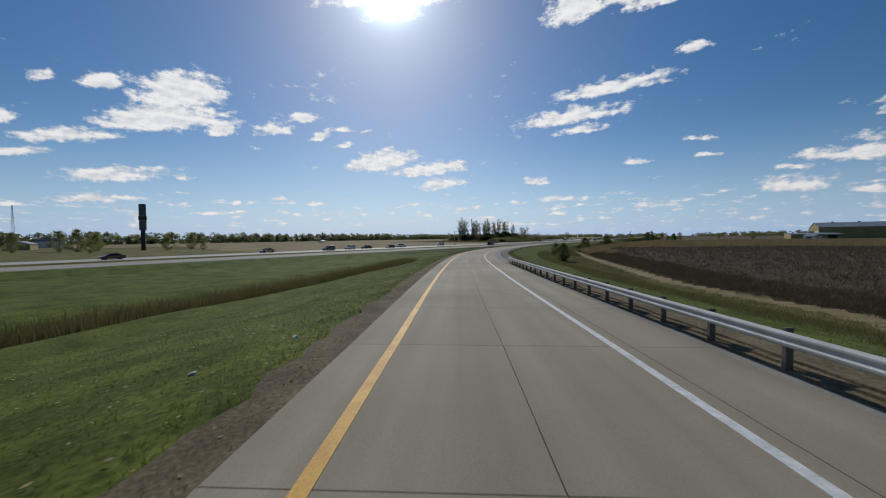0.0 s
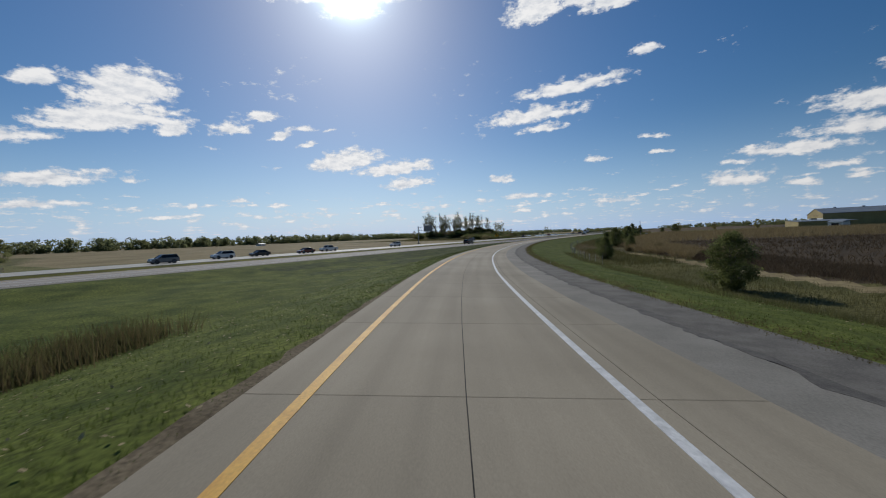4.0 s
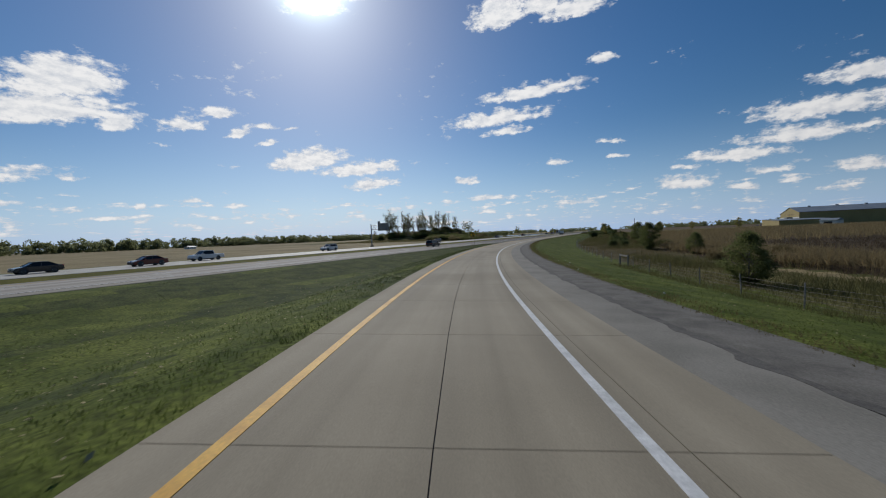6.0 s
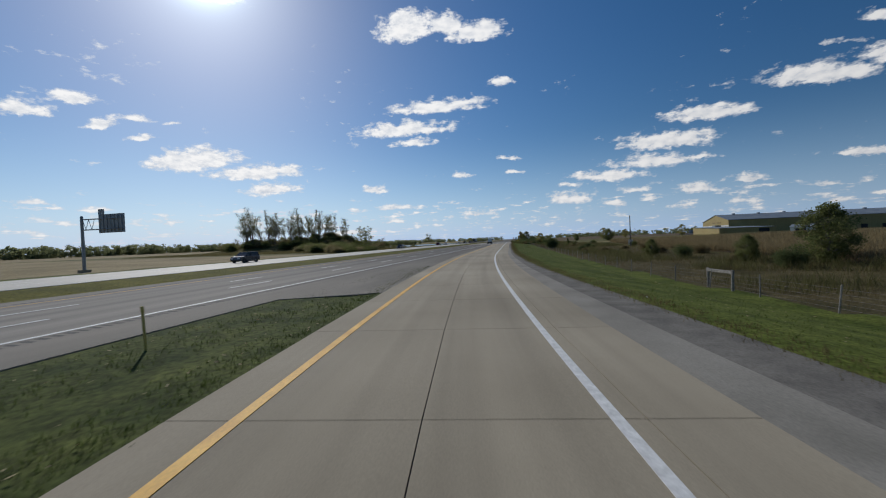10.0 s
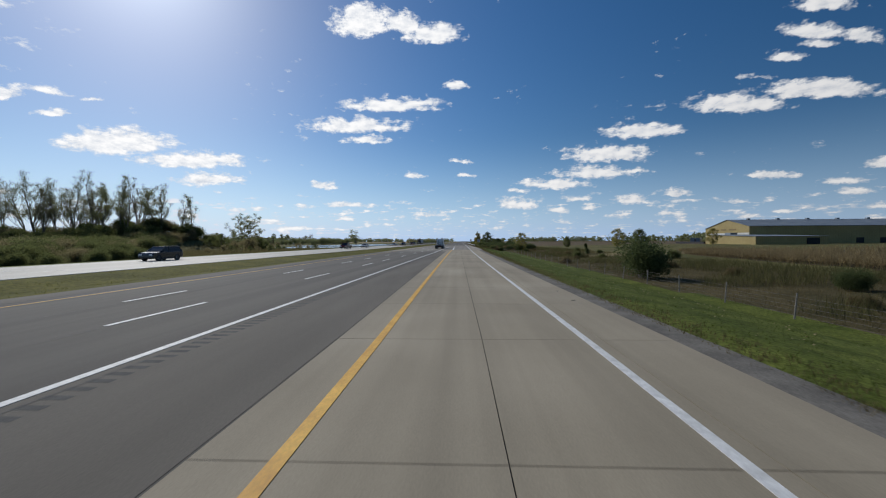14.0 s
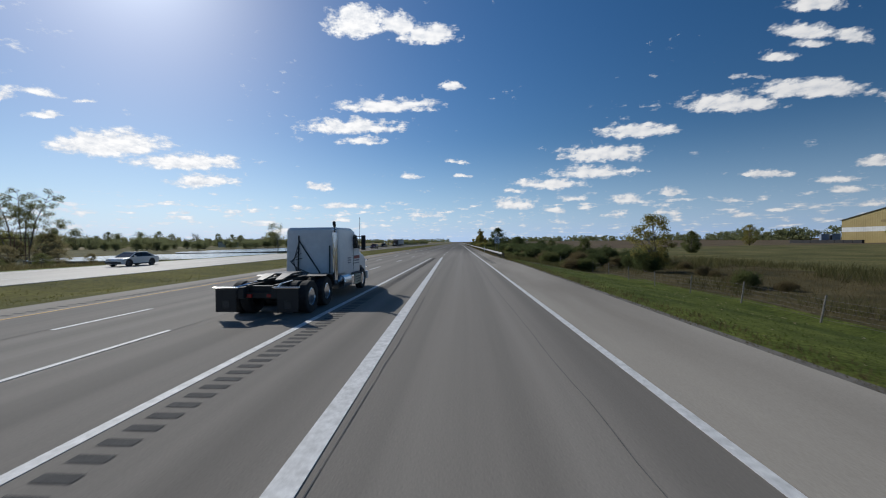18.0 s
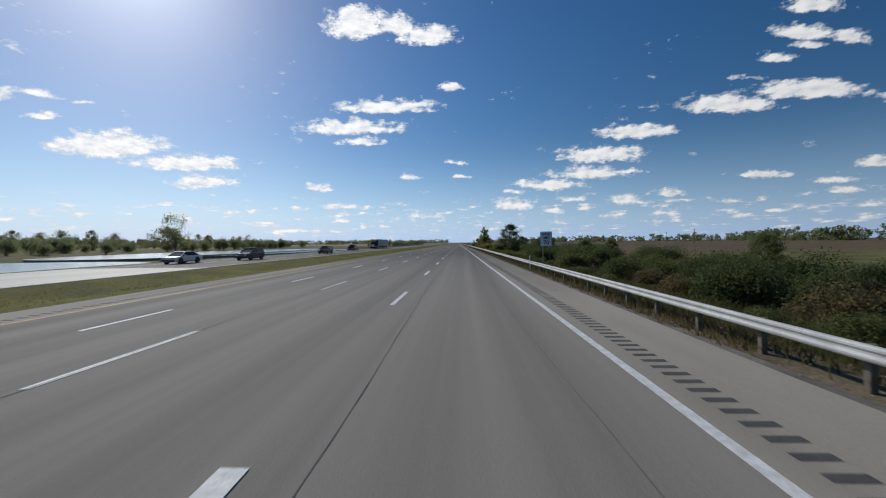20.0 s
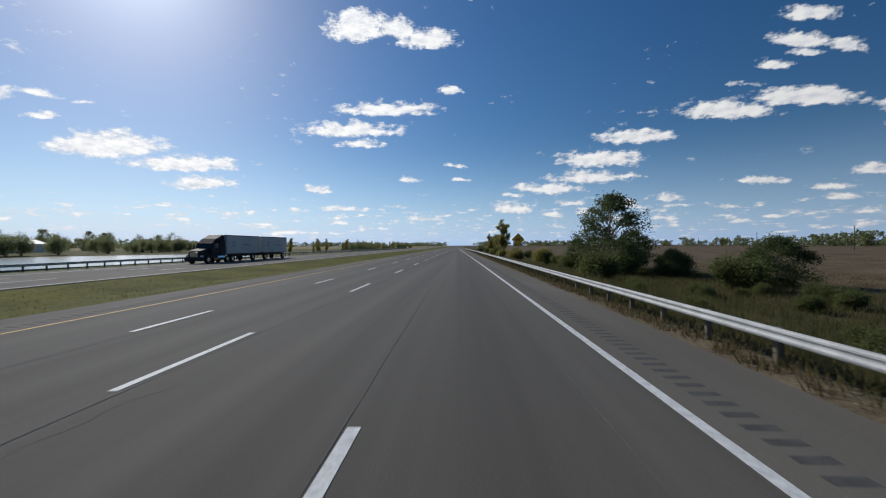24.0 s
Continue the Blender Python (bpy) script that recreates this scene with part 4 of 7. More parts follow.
def make_tree(name, seed, height, spread, leaf_key, leaves, leaf_size, puff, label, category="tree", levels=3, forks=4, first=0.25, upward=0.5, low_fill=0, twig=0.012, leaf_level=1):
    rng = np.random.default_rng(seed)
    limbs, tips = grow(rng, height, spread, levels, forks, 0.05, first, upward, leaf_level)
    root = new(name)
    bm = bmesh.new()
    for pts, rad, sides in limbs:
        tube(bm, pts, [max(r, twig) for r in rad], sides, False)
    part("trunk", bm, M["bark"], root, smooth=True)
    where = np.array([tuple(p) for p, _ in tips])
    weight = np.array([l for _, l in tips])
    pick = rng.choice(len(where), leaves, p=weight / weight.sum())
    spots = where[pick] + ball(rng, leaves) * puff * 1.9 * np.array([1, 1, 0.75])
    if low_fill:
        low = np.column_stack([rng.normal(0, spread * height * 0.16, low_fill), rng.normal(0, spread * height * 0.16, low_fill), rng.uniform(0.1, height * 0.45, low_fill)])
        spots = np.vstack([spots, low])
    spots[:, 2] = np.maximum(spots[:, 2], 0.1)
    cards("crown", spots, rng.uniform(0.55, 1.3, len(spots)) * leaf_size, M[leaf_key], root, rng=rng)
    tagged(root, label, category)
    return root


def make_bush(name, seed, height, width, leaf_key, leaves, leaf_size, label):
    """A shrub: many stems from one root, leaves in lumps round their upper parts."""
    rng = np.random.default_rng(seed)
    root = new(name)
    bm = bmesh.new()
    spots = []
    lumps = max(6, int(width * 4))
    for k in range(lumps):
        a, r = rng.uniform(0, 2 * math.pi), width * 0.5 * rng.uniform(0.1, 0.85)
        top = Vector((math.cos(a) * r, math.sin(a) * r, height * rng.uniform(0.35, 0.95) * (1 - 0.35 * (r / width * 2) ** 2)))
        midp = Vector((top.x * 0.45, top.y * 0.45, top.z * 0.5))
        tube(bm, [(top.x * 0.1, top.y * 0.1, -0.15), midp, top], [0.035, 0.025, 0.01], 4, False)
        m = leaves // lumps
        size = width * rng.uniform(0.12, 0.2)
        c = ball(rng, m) * 1.75 * np.array([size, size, size * 0.9]) + np.array(tuple(top)) * rng.uniform(0.75, 1.0, (m, 1))
        spots.append(c)
    part("stem", bm, M["bark"], root)
    spots = np.vstack(spots)
    spots[:, 2] = np.abs(spots[:, 2])
    cards("crown", spots, rng.uniform(0.55, 1.3, len(spots)) * leaf_size, M[leaf_key], root, rng=rng)
    tagged(root, label, "shrub")
    return root


def make_leafy(name, seed, height, width, leaf_key, leaves, leaf_size, label, base=0.06, peak=0.42, lumps=46, flat=0.75, puff=0.13):
    """A tree in leaf down to the ground: boughs out to many uneven lumps of leaves inside an egg-shaped outline, with gaps."""
    rng = np.random.default_rng(seed)
    root = new(name)
    bm = bmesh.new()
    tube(bm, [(0, 0, -0.3), (rng.normal(0, 0.03) * height, 0, height * 0.4), (rng.normal(0, 0.04) * height, rng.normal(0, 0.03) * height, height * 0.9)], [0.02 * height, 0.013 * height, 0.004 * height], 7, False)
    share = rng.uniform(0.4, 1.6, lumps)
    spots = []
    for k in range(lumps):
        u = base + (1 - base) * (k + rng.uniform(0, 1)) / lumps
        girth = math.sin(math.pi * min(1.0, u / peak * 0.5)) if u < peak else math.cos(math.pi * 0.5 * ((u - peak) / (1.02 - peak)) ** 1.4)
        r = width * 0.5 * max(girth, 0.1) * rng.uniform(0.35, 1.0)
        a = k * 2.4 + rng.normal(0, 0.5)
        end = Vector((math.cos(a) * r, math.sin(a) * r, u * height * 0.95))
        tube(bm, [(0, 0, max(0.1, end.z - r * 0.7 - 0.05 * height)), tuple(end * 0.55 + Vector((0, 0, end.z * 0.38))), tuple(end)], [0.006 * height, 0.004 * height, 0.002 * height], 4, False)
        n = max(8, int(leaves * share[k] / share.sum()))
        size = width * puff * rng.uniform(0.7, 1.35)
        spots.append(ball(rng, n) * np.array([size * 1.25, size * 1.25, size * flat]) + np.array(tuple(end)) + rng.normal(0, size * 0.25, (n, 3)))
    part("trunk", bm, M["bark"], root, smooth=True)
    spots = np.vstack(spots)
    spots[:, 2] = np.maximum(spots[:, 2], 0.08)
    cards("crown", spots, rng.uniform(0.5, 1.3, len(spots)) * leaf_size, M[leaf_key], root, rng=rng)
    return tagged(root, label, "tree")


def ground_at(x, y):
    return float(ground_z(np.array([x]), np.array([y]))[0])


def plant(proto, spots, group=""):
    """Sets the first one down and copies it to the other spots: x, y, scale, turn."""
    for k, (x, y, size, turn) in enumerate(spots):
        m = pose(x, y, ground_at(x, y) - 0.05, 0, 0, turn) @ Matrix.Diagonal((size, size, size, 1))
        ob = proto
        if k == 0:
            proto.matrix_basis = m
        else:
            ob = copy_thing(proto, pose(x, y, ground_at(x, y) - 0.05, 0, 0, turn))
            ob.scale = (size, size, size)
        if group:
            tagged(ob, group=group)


rs = np.random.default_rng(7)
# the tall airy clump across the far carriageway
M["leaf_thicket"] = leaf_material("leaves_thicket", (0.18, 0.16, 0.08), (0.31, 0.265, 0.14), 0.68)
airy_kind = dict(forks=5, first=0.1, upward=1.45, levels=4, twig=0.018, leaf_level=1)
tall_a = make_tree("tall_tree", 11, 21, 0.72, "leaf_airy", 3000, 0.13, 0.5, "tall thin half-bare tree with sparse green leaves", **airy_kind)
tall_b = make_tree("tall_tree", 12, 19, 0.78, "leaf_thicket", 1900, 0.12, 0.5, "tall airy tree losing its brown leaves", **airy_kind)
tall_c = make_tree("tall_tree", 13, 19.5, 0.7, "leaf_airy", 4600, 0.14, 0.55, "tall green tree with open crown", **airy_kind)
spots = []
for k in range(36):
    u = k / 35
    spots.append((-99 - 66 * u + rs.normal(0, 1.2), -118 - 3 * u + rs.uniform(-9, 9), (0.84 + 0.28 * u) * rs.uniform(0.82, 1.08), rs.uniform(0, 360)))
plant(tall_c, spots[0::3], "tree clump across the road")
plant(tall_b, spots[1::3], "tree clump across the road")
plant(tall_a, spots[2::3], "tree clump across the road")
under_a = make_bush("thicket_bush", 21, 4.2, 8, "leaf_green", 11000, 0.17, "dense olive green thicket under tall trees")
under_b = make_bush("thicket_bush", 22, 3.8, 8, "leaf_thicket", 10000, 0.17, "brown autumn thicket under trees")
heap = [(rs.uniform(-176, -90), rs.uniform(-138, -108), rs.uniform(0.55, 1.05), rs.uniform(0, 360)) for k in range(78)]
heap += [(rs.uniform(-92, -70), rs.uniform(-126, -90), rs.uniform(0.22, 0.36), rs.uniform(0, 360)) for k in range(12)]
for k in range(84):                                                # rank growth from the heap down to the far shoulder
    x, u = -46 - 54 * rs.uniform(0, 1) ** 0.7, rs.uniform(0.28, 1)
    heap.append((x, (-229 + (-42 - x) * 0.83) * (1 - u) + (-194 + (-42 - x) * 1.2) * u, (0.3 + 0.5 * min(1, (-44 - x) / 30)) * rs.uniform(0.8, 1.2), rs.uniform(0, 360)))
plant(under_a, heap[0::3] + heap[2::3], "thicket under the clump")
plant(under_b, heap[1::3], "thicket under the clump")
# lone trees by the pond
def make_forked(name, seed, tops, leaf_key, leaf_size, label):
    """A tree of several stems from one foot; each stem carries boughs that end in loose, flat tufts of leaves with sky between them."""
    rng = np.random.default_rng(seed)
    root = new(name)
    bm = bmesh.new()
    spots = []
    for x, y, z, full in tops:
        foot, top = Vector((x * 0.22, y * 0.3, -0.4)), Vector((x, y, z))
        bend = foot.lerp(top, 0.5) + Vector((-x * 0.12, -y * 0.1, z * 0.06))
        stem = [foot, foot.lerp(bend, 0.55) + Vector(rng.normal(0, 0.15, 3)), bend, bend.lerp(top, 0.5) + Vector(rng.normal(0, 0.3, 3)), top]
        girth = 0.013 * z
        tube(bm, [tuple(q) for q in stem], [girth, girth * 0.8, girth * 0.6, girth * 0.36, 0.03], 7, False)
        for k in range(15):
            u = 0.36 + 0.64 * (k + rng.uniform(0, 0.9)) / 15
            i = min(int(u * 4), 3)
            q = stem[i].lerp(stem[i + 1], u * 4 - i)
            a = k * 2.4 + rng.normal(0, 0.4)
            reach = z * rng.uniform(0.13, 0.27) * (1.25 - 0.75 * u)
            end = q + Vector((math.cos(a) * reach, math.sin(a) * reach, reach * rng.uniform(0.1, 0.75)))
            mid = q.lerp(end, 0.5) + Vector((0, 0, 0.12 * reach))
            tube(bm, [tuple(q), tuple(mid), tuple(end)], [0.07, 0.045, 0.02], 4, False)
            for h in range(3):
                c = mid.lerp(end, rng.uniform(0.3, 1.25)) + Vector(rng.normal(0, 0.45, 3))
                tube(bm, [tuple(mid), tuple(c)], [0.04, 0.02], 4, False)
                if rng.uniform() < full:
                    size = rng.uniform(0.6, 1.15)
                    spots.append(ball(rng, int(80 * size)) * np.array([size * 1.1, size * 1.1, size * 0.85]) + np.array(tuple(c)))
    part("trunk", bm, M["bark"], root, smooth=True)
    spots = np.vstack(spots)
    cards("crown", spots, rng.uniform(0.5, 1.3, len(spots)) * leaf_size, M[leaf_key], root, rng=rng)
    return tagged(root, label, "tree")


lone_a = make_forked("pond_tree", 31, [(-8.0, 1.5, 11.5, 0.35), (-4.0, -1.0, 15.0, 0.75), (-0.5, 1.0, 16.8, 0.95), (2.6, -2.0, 13.0, 0.8), (5.6, 0.5, 17.2, 0.9), (8.6, 1.5, 9.5, 0.7)], "leaf_airy", 0.17, "lone tall many-stemmed tree with a broken open crown")
plant(lone_a, [(-110, -57.5, 0.97, 39)])
brush = make_leafy("shore_bush", 33, 6.2, 7.0, "leaf_thicket", 5200, 0.15, "rounded brownish bush at the foot of the pond tree", base=0.02, peak=0.4, lumps=40, flat=0.7, puff=0.11)
plant(brush, [(-105.5, -54.5, 1.0, 0), (-108, -60, 0.72, 80), (-101, -58, 0.62, 150), (-112.5, -62, 0.5, 220), (-88, -72.5, 0.5, 30), (-60, -87, 0.3, 90), (-70, -83.5, 0.5, 200), (-79, -84, 0.55, 70), (-97, -74.5, 0.42, 10)], "bushes on the pond shore")
g8 = np.random.default_rng(39)
heap_brush = [(g8.uniform(-98, -72), g8.uniform(-128, -97), g8.uniform(0.45, 0.85), g8.uniform(0, 360)) for k in range(20)]
heap_brush += [(g8.uniform(-70, -55), g8.uniform(-150, -96), g8.uniform(0.22, 0.42), g8.uniform(0, 360)) for k in range(18)]
low_brush = make_leafy("roadside_bush", 40, 6.0, 7.6, "leaf_green", 5200, 0.15, "olive green bush at the foot of the tall trees", base=0.02, peak=0.36, lumps=40, flat=0.7, puff=0.11)
plant(low_brush, heap_brush[::2], "bushes below the tall trees")
tan_brush = make_leafy("roadside_bush", 42, 5.6, 7.2, "leaf_thicket", 4600, 0.15, "brownish bush at the foot of the tall trees", base=0.02, peak=0.36, lumps=36, flat=0.7, puff=0.11)
plant(tan_brush, heap_brush[1::2], "bushes below the tall trees")
shore_a = make_leafy("shore_tree", 34, 10.5, 10.5, "leaf_far_hazed", 3600, 0.3, "round full green tree beyond the pond", base=0.04, peak=0.5, lumps=34, flat=0.75, puff=0.12)
shore_b = make_leafy("shore_tree", 35, 12.0, 7.5, "leaf_far_hazed", 2600, 0.3, "slender green tree beyond the pond, paled for haze", base=0.05, peak=0.55, lumps=26, flat=0.8, puff=0.13)
shore_c = make_tree("shore_tree", 36, 11, 1.1, "leaf_thicket", 900, 0.2, 0.5, "thin half-bare tree beyond the pond", forks=5, first=0.25, upward=0.8, twig=0.03)
g7 = np.random.default_rng(37)
rows = [[], [], []]
for q in np.sort(g7.uniform(0, 1, 64)):
    x_ = np.interp(q, [0, 0.3, 0.6, 1], [-205, -215, -250, -215]) + g7.normal(0, 12)
    y_ = np.interp(q, [0, 0.3, 0.6, 1], [-55, 40, 150, 330]) + g7.normal(0, 8)
    rows[g7.choice(3, p=[0.52, 0.28, 0.2])].append((x_, y_, g7.uniform(0.5, 1.2), g7.uniform(0, 360)))
for proto, row in zip((shore_a, shore_b, shore_c), rows):
    plant(proto, row, "trees beyond the pond")
bright = make_leafy("shore_tree", 38, 9.0, 9.0, "leaf_yellow", 3000, 0.26, "yellowing tree at the far end of the pond", base=0.04, peak=0.45, lumps=30)
plant(bright, [(-190, 2, 1.0, 0)])
lone_b = make_tree("pond_tree", 32, 9.2, 0.95, "leaf_airy", 2900, 0.15, 0.45, "lone roundish green tree beside the pond", forks=6, first=0.2, upward=0.6)
plant(lone_b, [(-64.5, -15.5, 1.36, 10)])
# big dark tree and its neighbours by the rail
dark = make_leafy("roadside_tree", 41, 8.4, 7.6, "leaf_dark", 15000, 0.13, "broad dark green tree with layered boughs behind the rail", base=0.04, peak=0.36, lumps=64, flat=0.42, puff=0.1)
plant(dark, [(20.2, 51.5, 1.32, 20), (26.0, 57.0, 0.72, 110), (18.0, 58.5, 0.62, 200)], "trees behind the rail")
poplar = make_tree("poplar_tree", 42, 12.0, 0.85, "leaf_yellow", 7000, 0.24, 0.4, "narrow yellowing poplar beside the road", forks=6, first=0.1, upward=0.9)
plant(poplar, [(14.6, 140, 1.0, 0), (17, 190, 0.7, 50), (21, 230, 0.8, 120), (13.5, 168, 0.5, 200), (19, 262, 0.9, 30), (23, 205, 0.6, 80)], "poplars along the road")
# single trees and shrubs beyond the fence
orchard = make_leafy("field_tree", 43, 5.4, 4.6, "leaf_green", 13000, 0.1, "bushy green field-edge tree in leaf to the ground", lumps=52, puff=0.11)
plant(orchard, [(40.4, -340.0, 1.0, 0), (60.5, -118, 1.25, 90), (52, -62, 0.9, 30), (40.5, -295.5, 1.1, 130), (31.5, -20, 0.75, 300), (29, -62, 0.8, 250), (45.5, -356.5, 0.62, 40), (36.5, -290.0, 0.6, 10), (33.0, -270.0, 0.55, 80), (43.7, -389.0, 0.75, 60), (56.7, -422.3, 0.85, 190)], "field-edge trees")
airy = make_leafy("field_tree", 44, 7.0, 5.4, "leaf_yellow", 7500, 0.11, "rounded half-bare yellowing green tree by the fence", base=0.12, peak=0.55, lumps=44, puff=0.1)
plant(airy, [(24.8, -100.5, 1.0, 0), (63.8, -91.7, 1.1, 150), (120, -60, 1.15, 70), (95, -20, 1.0, 120)], "field-edge trees")

cedar = make_tree("cedar_tree", 45, 2.6, 0.5, "leaf_dark", 2600, 0.09, 0.1, "small dark conical cedar behind the rail", levels=3, forks=5, first=0.05, upward=1.4, low_fill=900)
plant(cedar, [(13.7, 61.0, 1.0, 0), (36.3, -141.7, 1.25, 70)])

# ============ shrubs, reeds, corn, grass ============
shrub_a = make_bush("shrub", 51, 2.6, 3.8, "leaf_dark", 14000, 0.085, "dense dark green shrub in the verge")
shrub_b = make_bush("shrub", 52, 2.1, 3.2, "leaf_green", 11000, 0.08, "green shrub with ragged top")
shrub_c = make_bush("shrub", 53, 1.9, 3.2, "leaf_brown", 9500, 0.08, "russet brown shrub in rough grass")
shrub_d = make_bush("shrub", 54, 3.0, 5.2, "leaf_dark", 20000, 0.095, "broad round dark green bush at the field edge")
g0 = np.random.default_rng(60)
back_row = [(g0.uniform(13, 25), g0.uniform(-40, -9), g0.uniform(0.7, 1.2), g0.uniform(0, 360)) for k in range(18)]
right_of = lambda s, off: on_ramp(s, off)[:2]


def scatter_along(s0, s1, count, o0, o1, lo, hi, seed):
    g = np.random.default_rng(seed)
    return [(*right_of(g.uniform(s0, s1), g.uniform(o0, o1)), g.uniform(lo, hi), g.uniform(0, 360)) for k in range(count)]


round_bush = tagged(make_leafy("shrub", 58, 4.6, 6.0, "leaf_dark", 17000, 0.1, "tall round dark green bush at the field edge", base=0.02, peak=0.3, lumps=54, puff=0.1), category="shrub")
plant(round_bush, [(24.7, 45.0, 0.72, 140), (27.6, 34.0, 0.95, 0), (25.0, 9.5, 1.2, 70), (31.5, -4.0, 0.8, 200)], "bushes behind the rail")
plant(shrub_d, [(26.5, 47.5, 0.8, 50), (24.0, 56.0, 0.7, 90), (19.0, -36.0, 0.75, 120)], "bushes behind the rail")
plant(shrub_a, [(22.0, -204.0, 1.45, 10)] + back_row[0::2] + scatter_along(425, 520, 34, 13.5, 30, 0.7, 1.15, 1)
      + scatter_along(190, 330, 8, 22, 34, 0.4, 0.8, 3), "roadside shrubs")
plant(shrub_b, back_row[1::2] + scatter_along(436, 530, 34, 7.6, 12, 0.28, 0.5, 15) + scatter_along(478, 560, 60, 9.5, 25, 0.3, 0.62, 18) + scatter_along(430, 520, 40, 10.5, 30, 0.5, 1.1, 4) + scatter_along(300, 430, 10, 22, 40, 0.4, 0.8, 5) + scatter_along(560, 760, 30, 13, 24, 0.8, 1.5, 6), "roadside shrubs")
plant(shrub_c, scatter_along(300, 440, 26, 18.5, 30, 0.3, 0.65, 7) + scatter_along(430, 520, 24, 11, 30, 0.5, 1.1, 8) + scatter_along(150, 300, 14, 22, 36, 0.4, 0.8, 9), "roadside shrubs")
yellow_bush = make_bush("shrub", 57, 3.0, 4.6, "leaf_yellow", 10000, 0.12, "yellowing rounded bush beside the rail")
plant(yellow_bush, [(16.5, 76, 1.0, 0), (13.5, 92, 0.8, 60), (12.0, 112, 0.7, 140), (10.5, 126, 0.6, 220), (16, 118, 0.8, 20)], "yellowing bushes beside the rail")
small_tree = make_bush("hedge_tree", 55, 4.6, 5.0, "leaf_far_hazed", 3800, 0.15, "bushy green tree by the far verge")
g8 = np.random.default_rng(8)
plant(small_tree, [(g8.uniform(-165, -128), g8.uniform(0, 230), g8.uniform(0.8, 1.5), g8.uniform(0, 360)) for k in range(60)]
      + [(-42 - g8.uniform(0, 6), 150 + k * 13, g8.uniform(0.6, 1.1), k * 40) for k in range(14)], "far side bushes")
sapling = make_leafy("field_tree", 59, 6.6, 5.6, "leaf_airy", 4200, 0.15, "light green airy tree in the pasture", base=0.04, peak=0.4, lumps=34, puff=0.11)
plant(sapling, [(-150, -470, 1.6, 0), (-158, -462, 1.3, 80), (-135, -440, 1.1, 160), (-168, -488, 1.4, 20), (-128, -470, 0.8, 210), (-150, -424, 1.3, 90), (-176, -458, 1.5, 130), (-120, -430, 0.6, 50), (-162, -474, 1.5, 200)], "trees in the pasture")
slim = make_tree("slim_tree", 56, 9, 0.4, "leaf_yellow", 1100, 0.2, 0.35, "slim young poplar beside the far carriageway", forks=4, first=0.15, upward=1.6)
plant(slim, [(-44 - g8.uniform(0, 9), 104 + k * 6.5 + g8.uniform(-2, 2), g8.uniform(0.5, 0.85), k * 50) for k in range(34)], "row of slim poplars")


def blades(name, spots, height, width, material, label, kind_of, per=5, spread=0.12, seed=3, lean=0.35):
    """Upright blades in tufts: per narrow quads a tuft."""
    g = np.random.default_rng(seed)
    n = len(spots) * per
    base = np.repeat(spots, per, axis=0) + np.column_stack([g.normal(0, spread, n), g.normal(0, spread, n), np.zeros(n)])
    h = height * g.uniform(0.45, 1.15, n)
    a = g.uniform(0, 2 * np.pi, n)
    side = np.column_stack([np.cos(a), np.sin(a), np.zeros(n)]) * (width * g.uniform(0.6, 1.3, n))[:, None]
    tip = base + np.column_stack([g.normal(0, lean, n) * h, g.normal(0, lean, n) * h, h])
    v = np.stack([base - side, base + side, tip + side * 0.25, tip - side * 0.25], 1).reshape(-1, 3)
    return tagged(sheet(name, v, n, material), label, kind_of, kind="stuff")


def strew(count, s0, s1, o0, o1, seed, power=1.0):
    g = np.random.default_rng(seed)
    s, u = g.uniform(s0, s1, count), g.uniform(0, 1, count) ** power
    x, y, nx, ny = along(s)
    o = (o0(s) if callable(o0) else o0) * (1 - u) + (o1(s) if callable(o1) else o1) * u
    px, py = x + nx * o, y + ny * o
    past = past_field_edge(px, py)
    free = ~in_lot(px, py) & ((past < -3.0) | (past > -0.3) & (past < 0) | (py > -352) & (past < 0))
    px, py = px[free], py[free]
    return np.column_stack([px, py, ground_z(px, py) - 0.02])


pave_r = lambda s: edge_right(s) + slab_right(s) + verge_wide(s)
blades("verge_grass", strew(40000, -10, 432, lambda s: pave_r(s) + 0.15, lambda s: pave_r(s) + 13, 1, 1.4), 0.075, 0.008, M["grass_blade"], "short mown green verge grass", "grass", 5)
left_strew = strew(42000, -10, 225, lambda s: edge_left(s) - 1.15, lambda s: edge_left(s) - 22, 2, 1.5)
left_strew = left_strew[(left_strew[:, 0] > 1.2)]
M["clover_blade"] = leaf_material("clover_blades", (0.035, 0.055, 0.014), (0.095, 0.12, 0.034), 0.45)
on_gore = nearest(left_strew[:, 0], left_strew[:, 1])[0] > 122 + 20 * np.sin(left_strew[:, 0] * 1.3)
blades("verge_grass", left_strew[~on_gore], 0.08, 0.008, M["grass_blade"], "bright green grass between ramp and main road", "grass", 5)
blades("verge_grass", left_strew[on_gore], 0.09, 0.01, M["clover_blade"], "dark green clover and grass on the gore", "grass", 5)
blades("dry_edge_grass", strew(9000, 440, 620, lambda s: pave_r(s) + 0.0, lambda s: pave_r(s) + 2.6, 3, 1.2), 0.22, 0.016, M["weed_blade"], "straw-coloured edge grass under the rail", "grass", 6)
blades("weeds", strew(60000, 130, 640, lambda s: pave_r(s) + 11.5, lambda s: pave_r(s) + 36, 4), 0.3, 0.009, M["weed_blade"], "tall brown autumn weeds beyond the fence", "weeds", 5, 0.25)
blades("weeds", strew(24000, -20, 150, lambda s: pave_r(s) + 7.5, lambda s: pave_r(s) + 26, 5), 0.34, 0.01, M["rank_weed"], "brown autumn weeds on the embankment", "weeds", 5, 0.25)
g9 = np.random.default_rng(9)
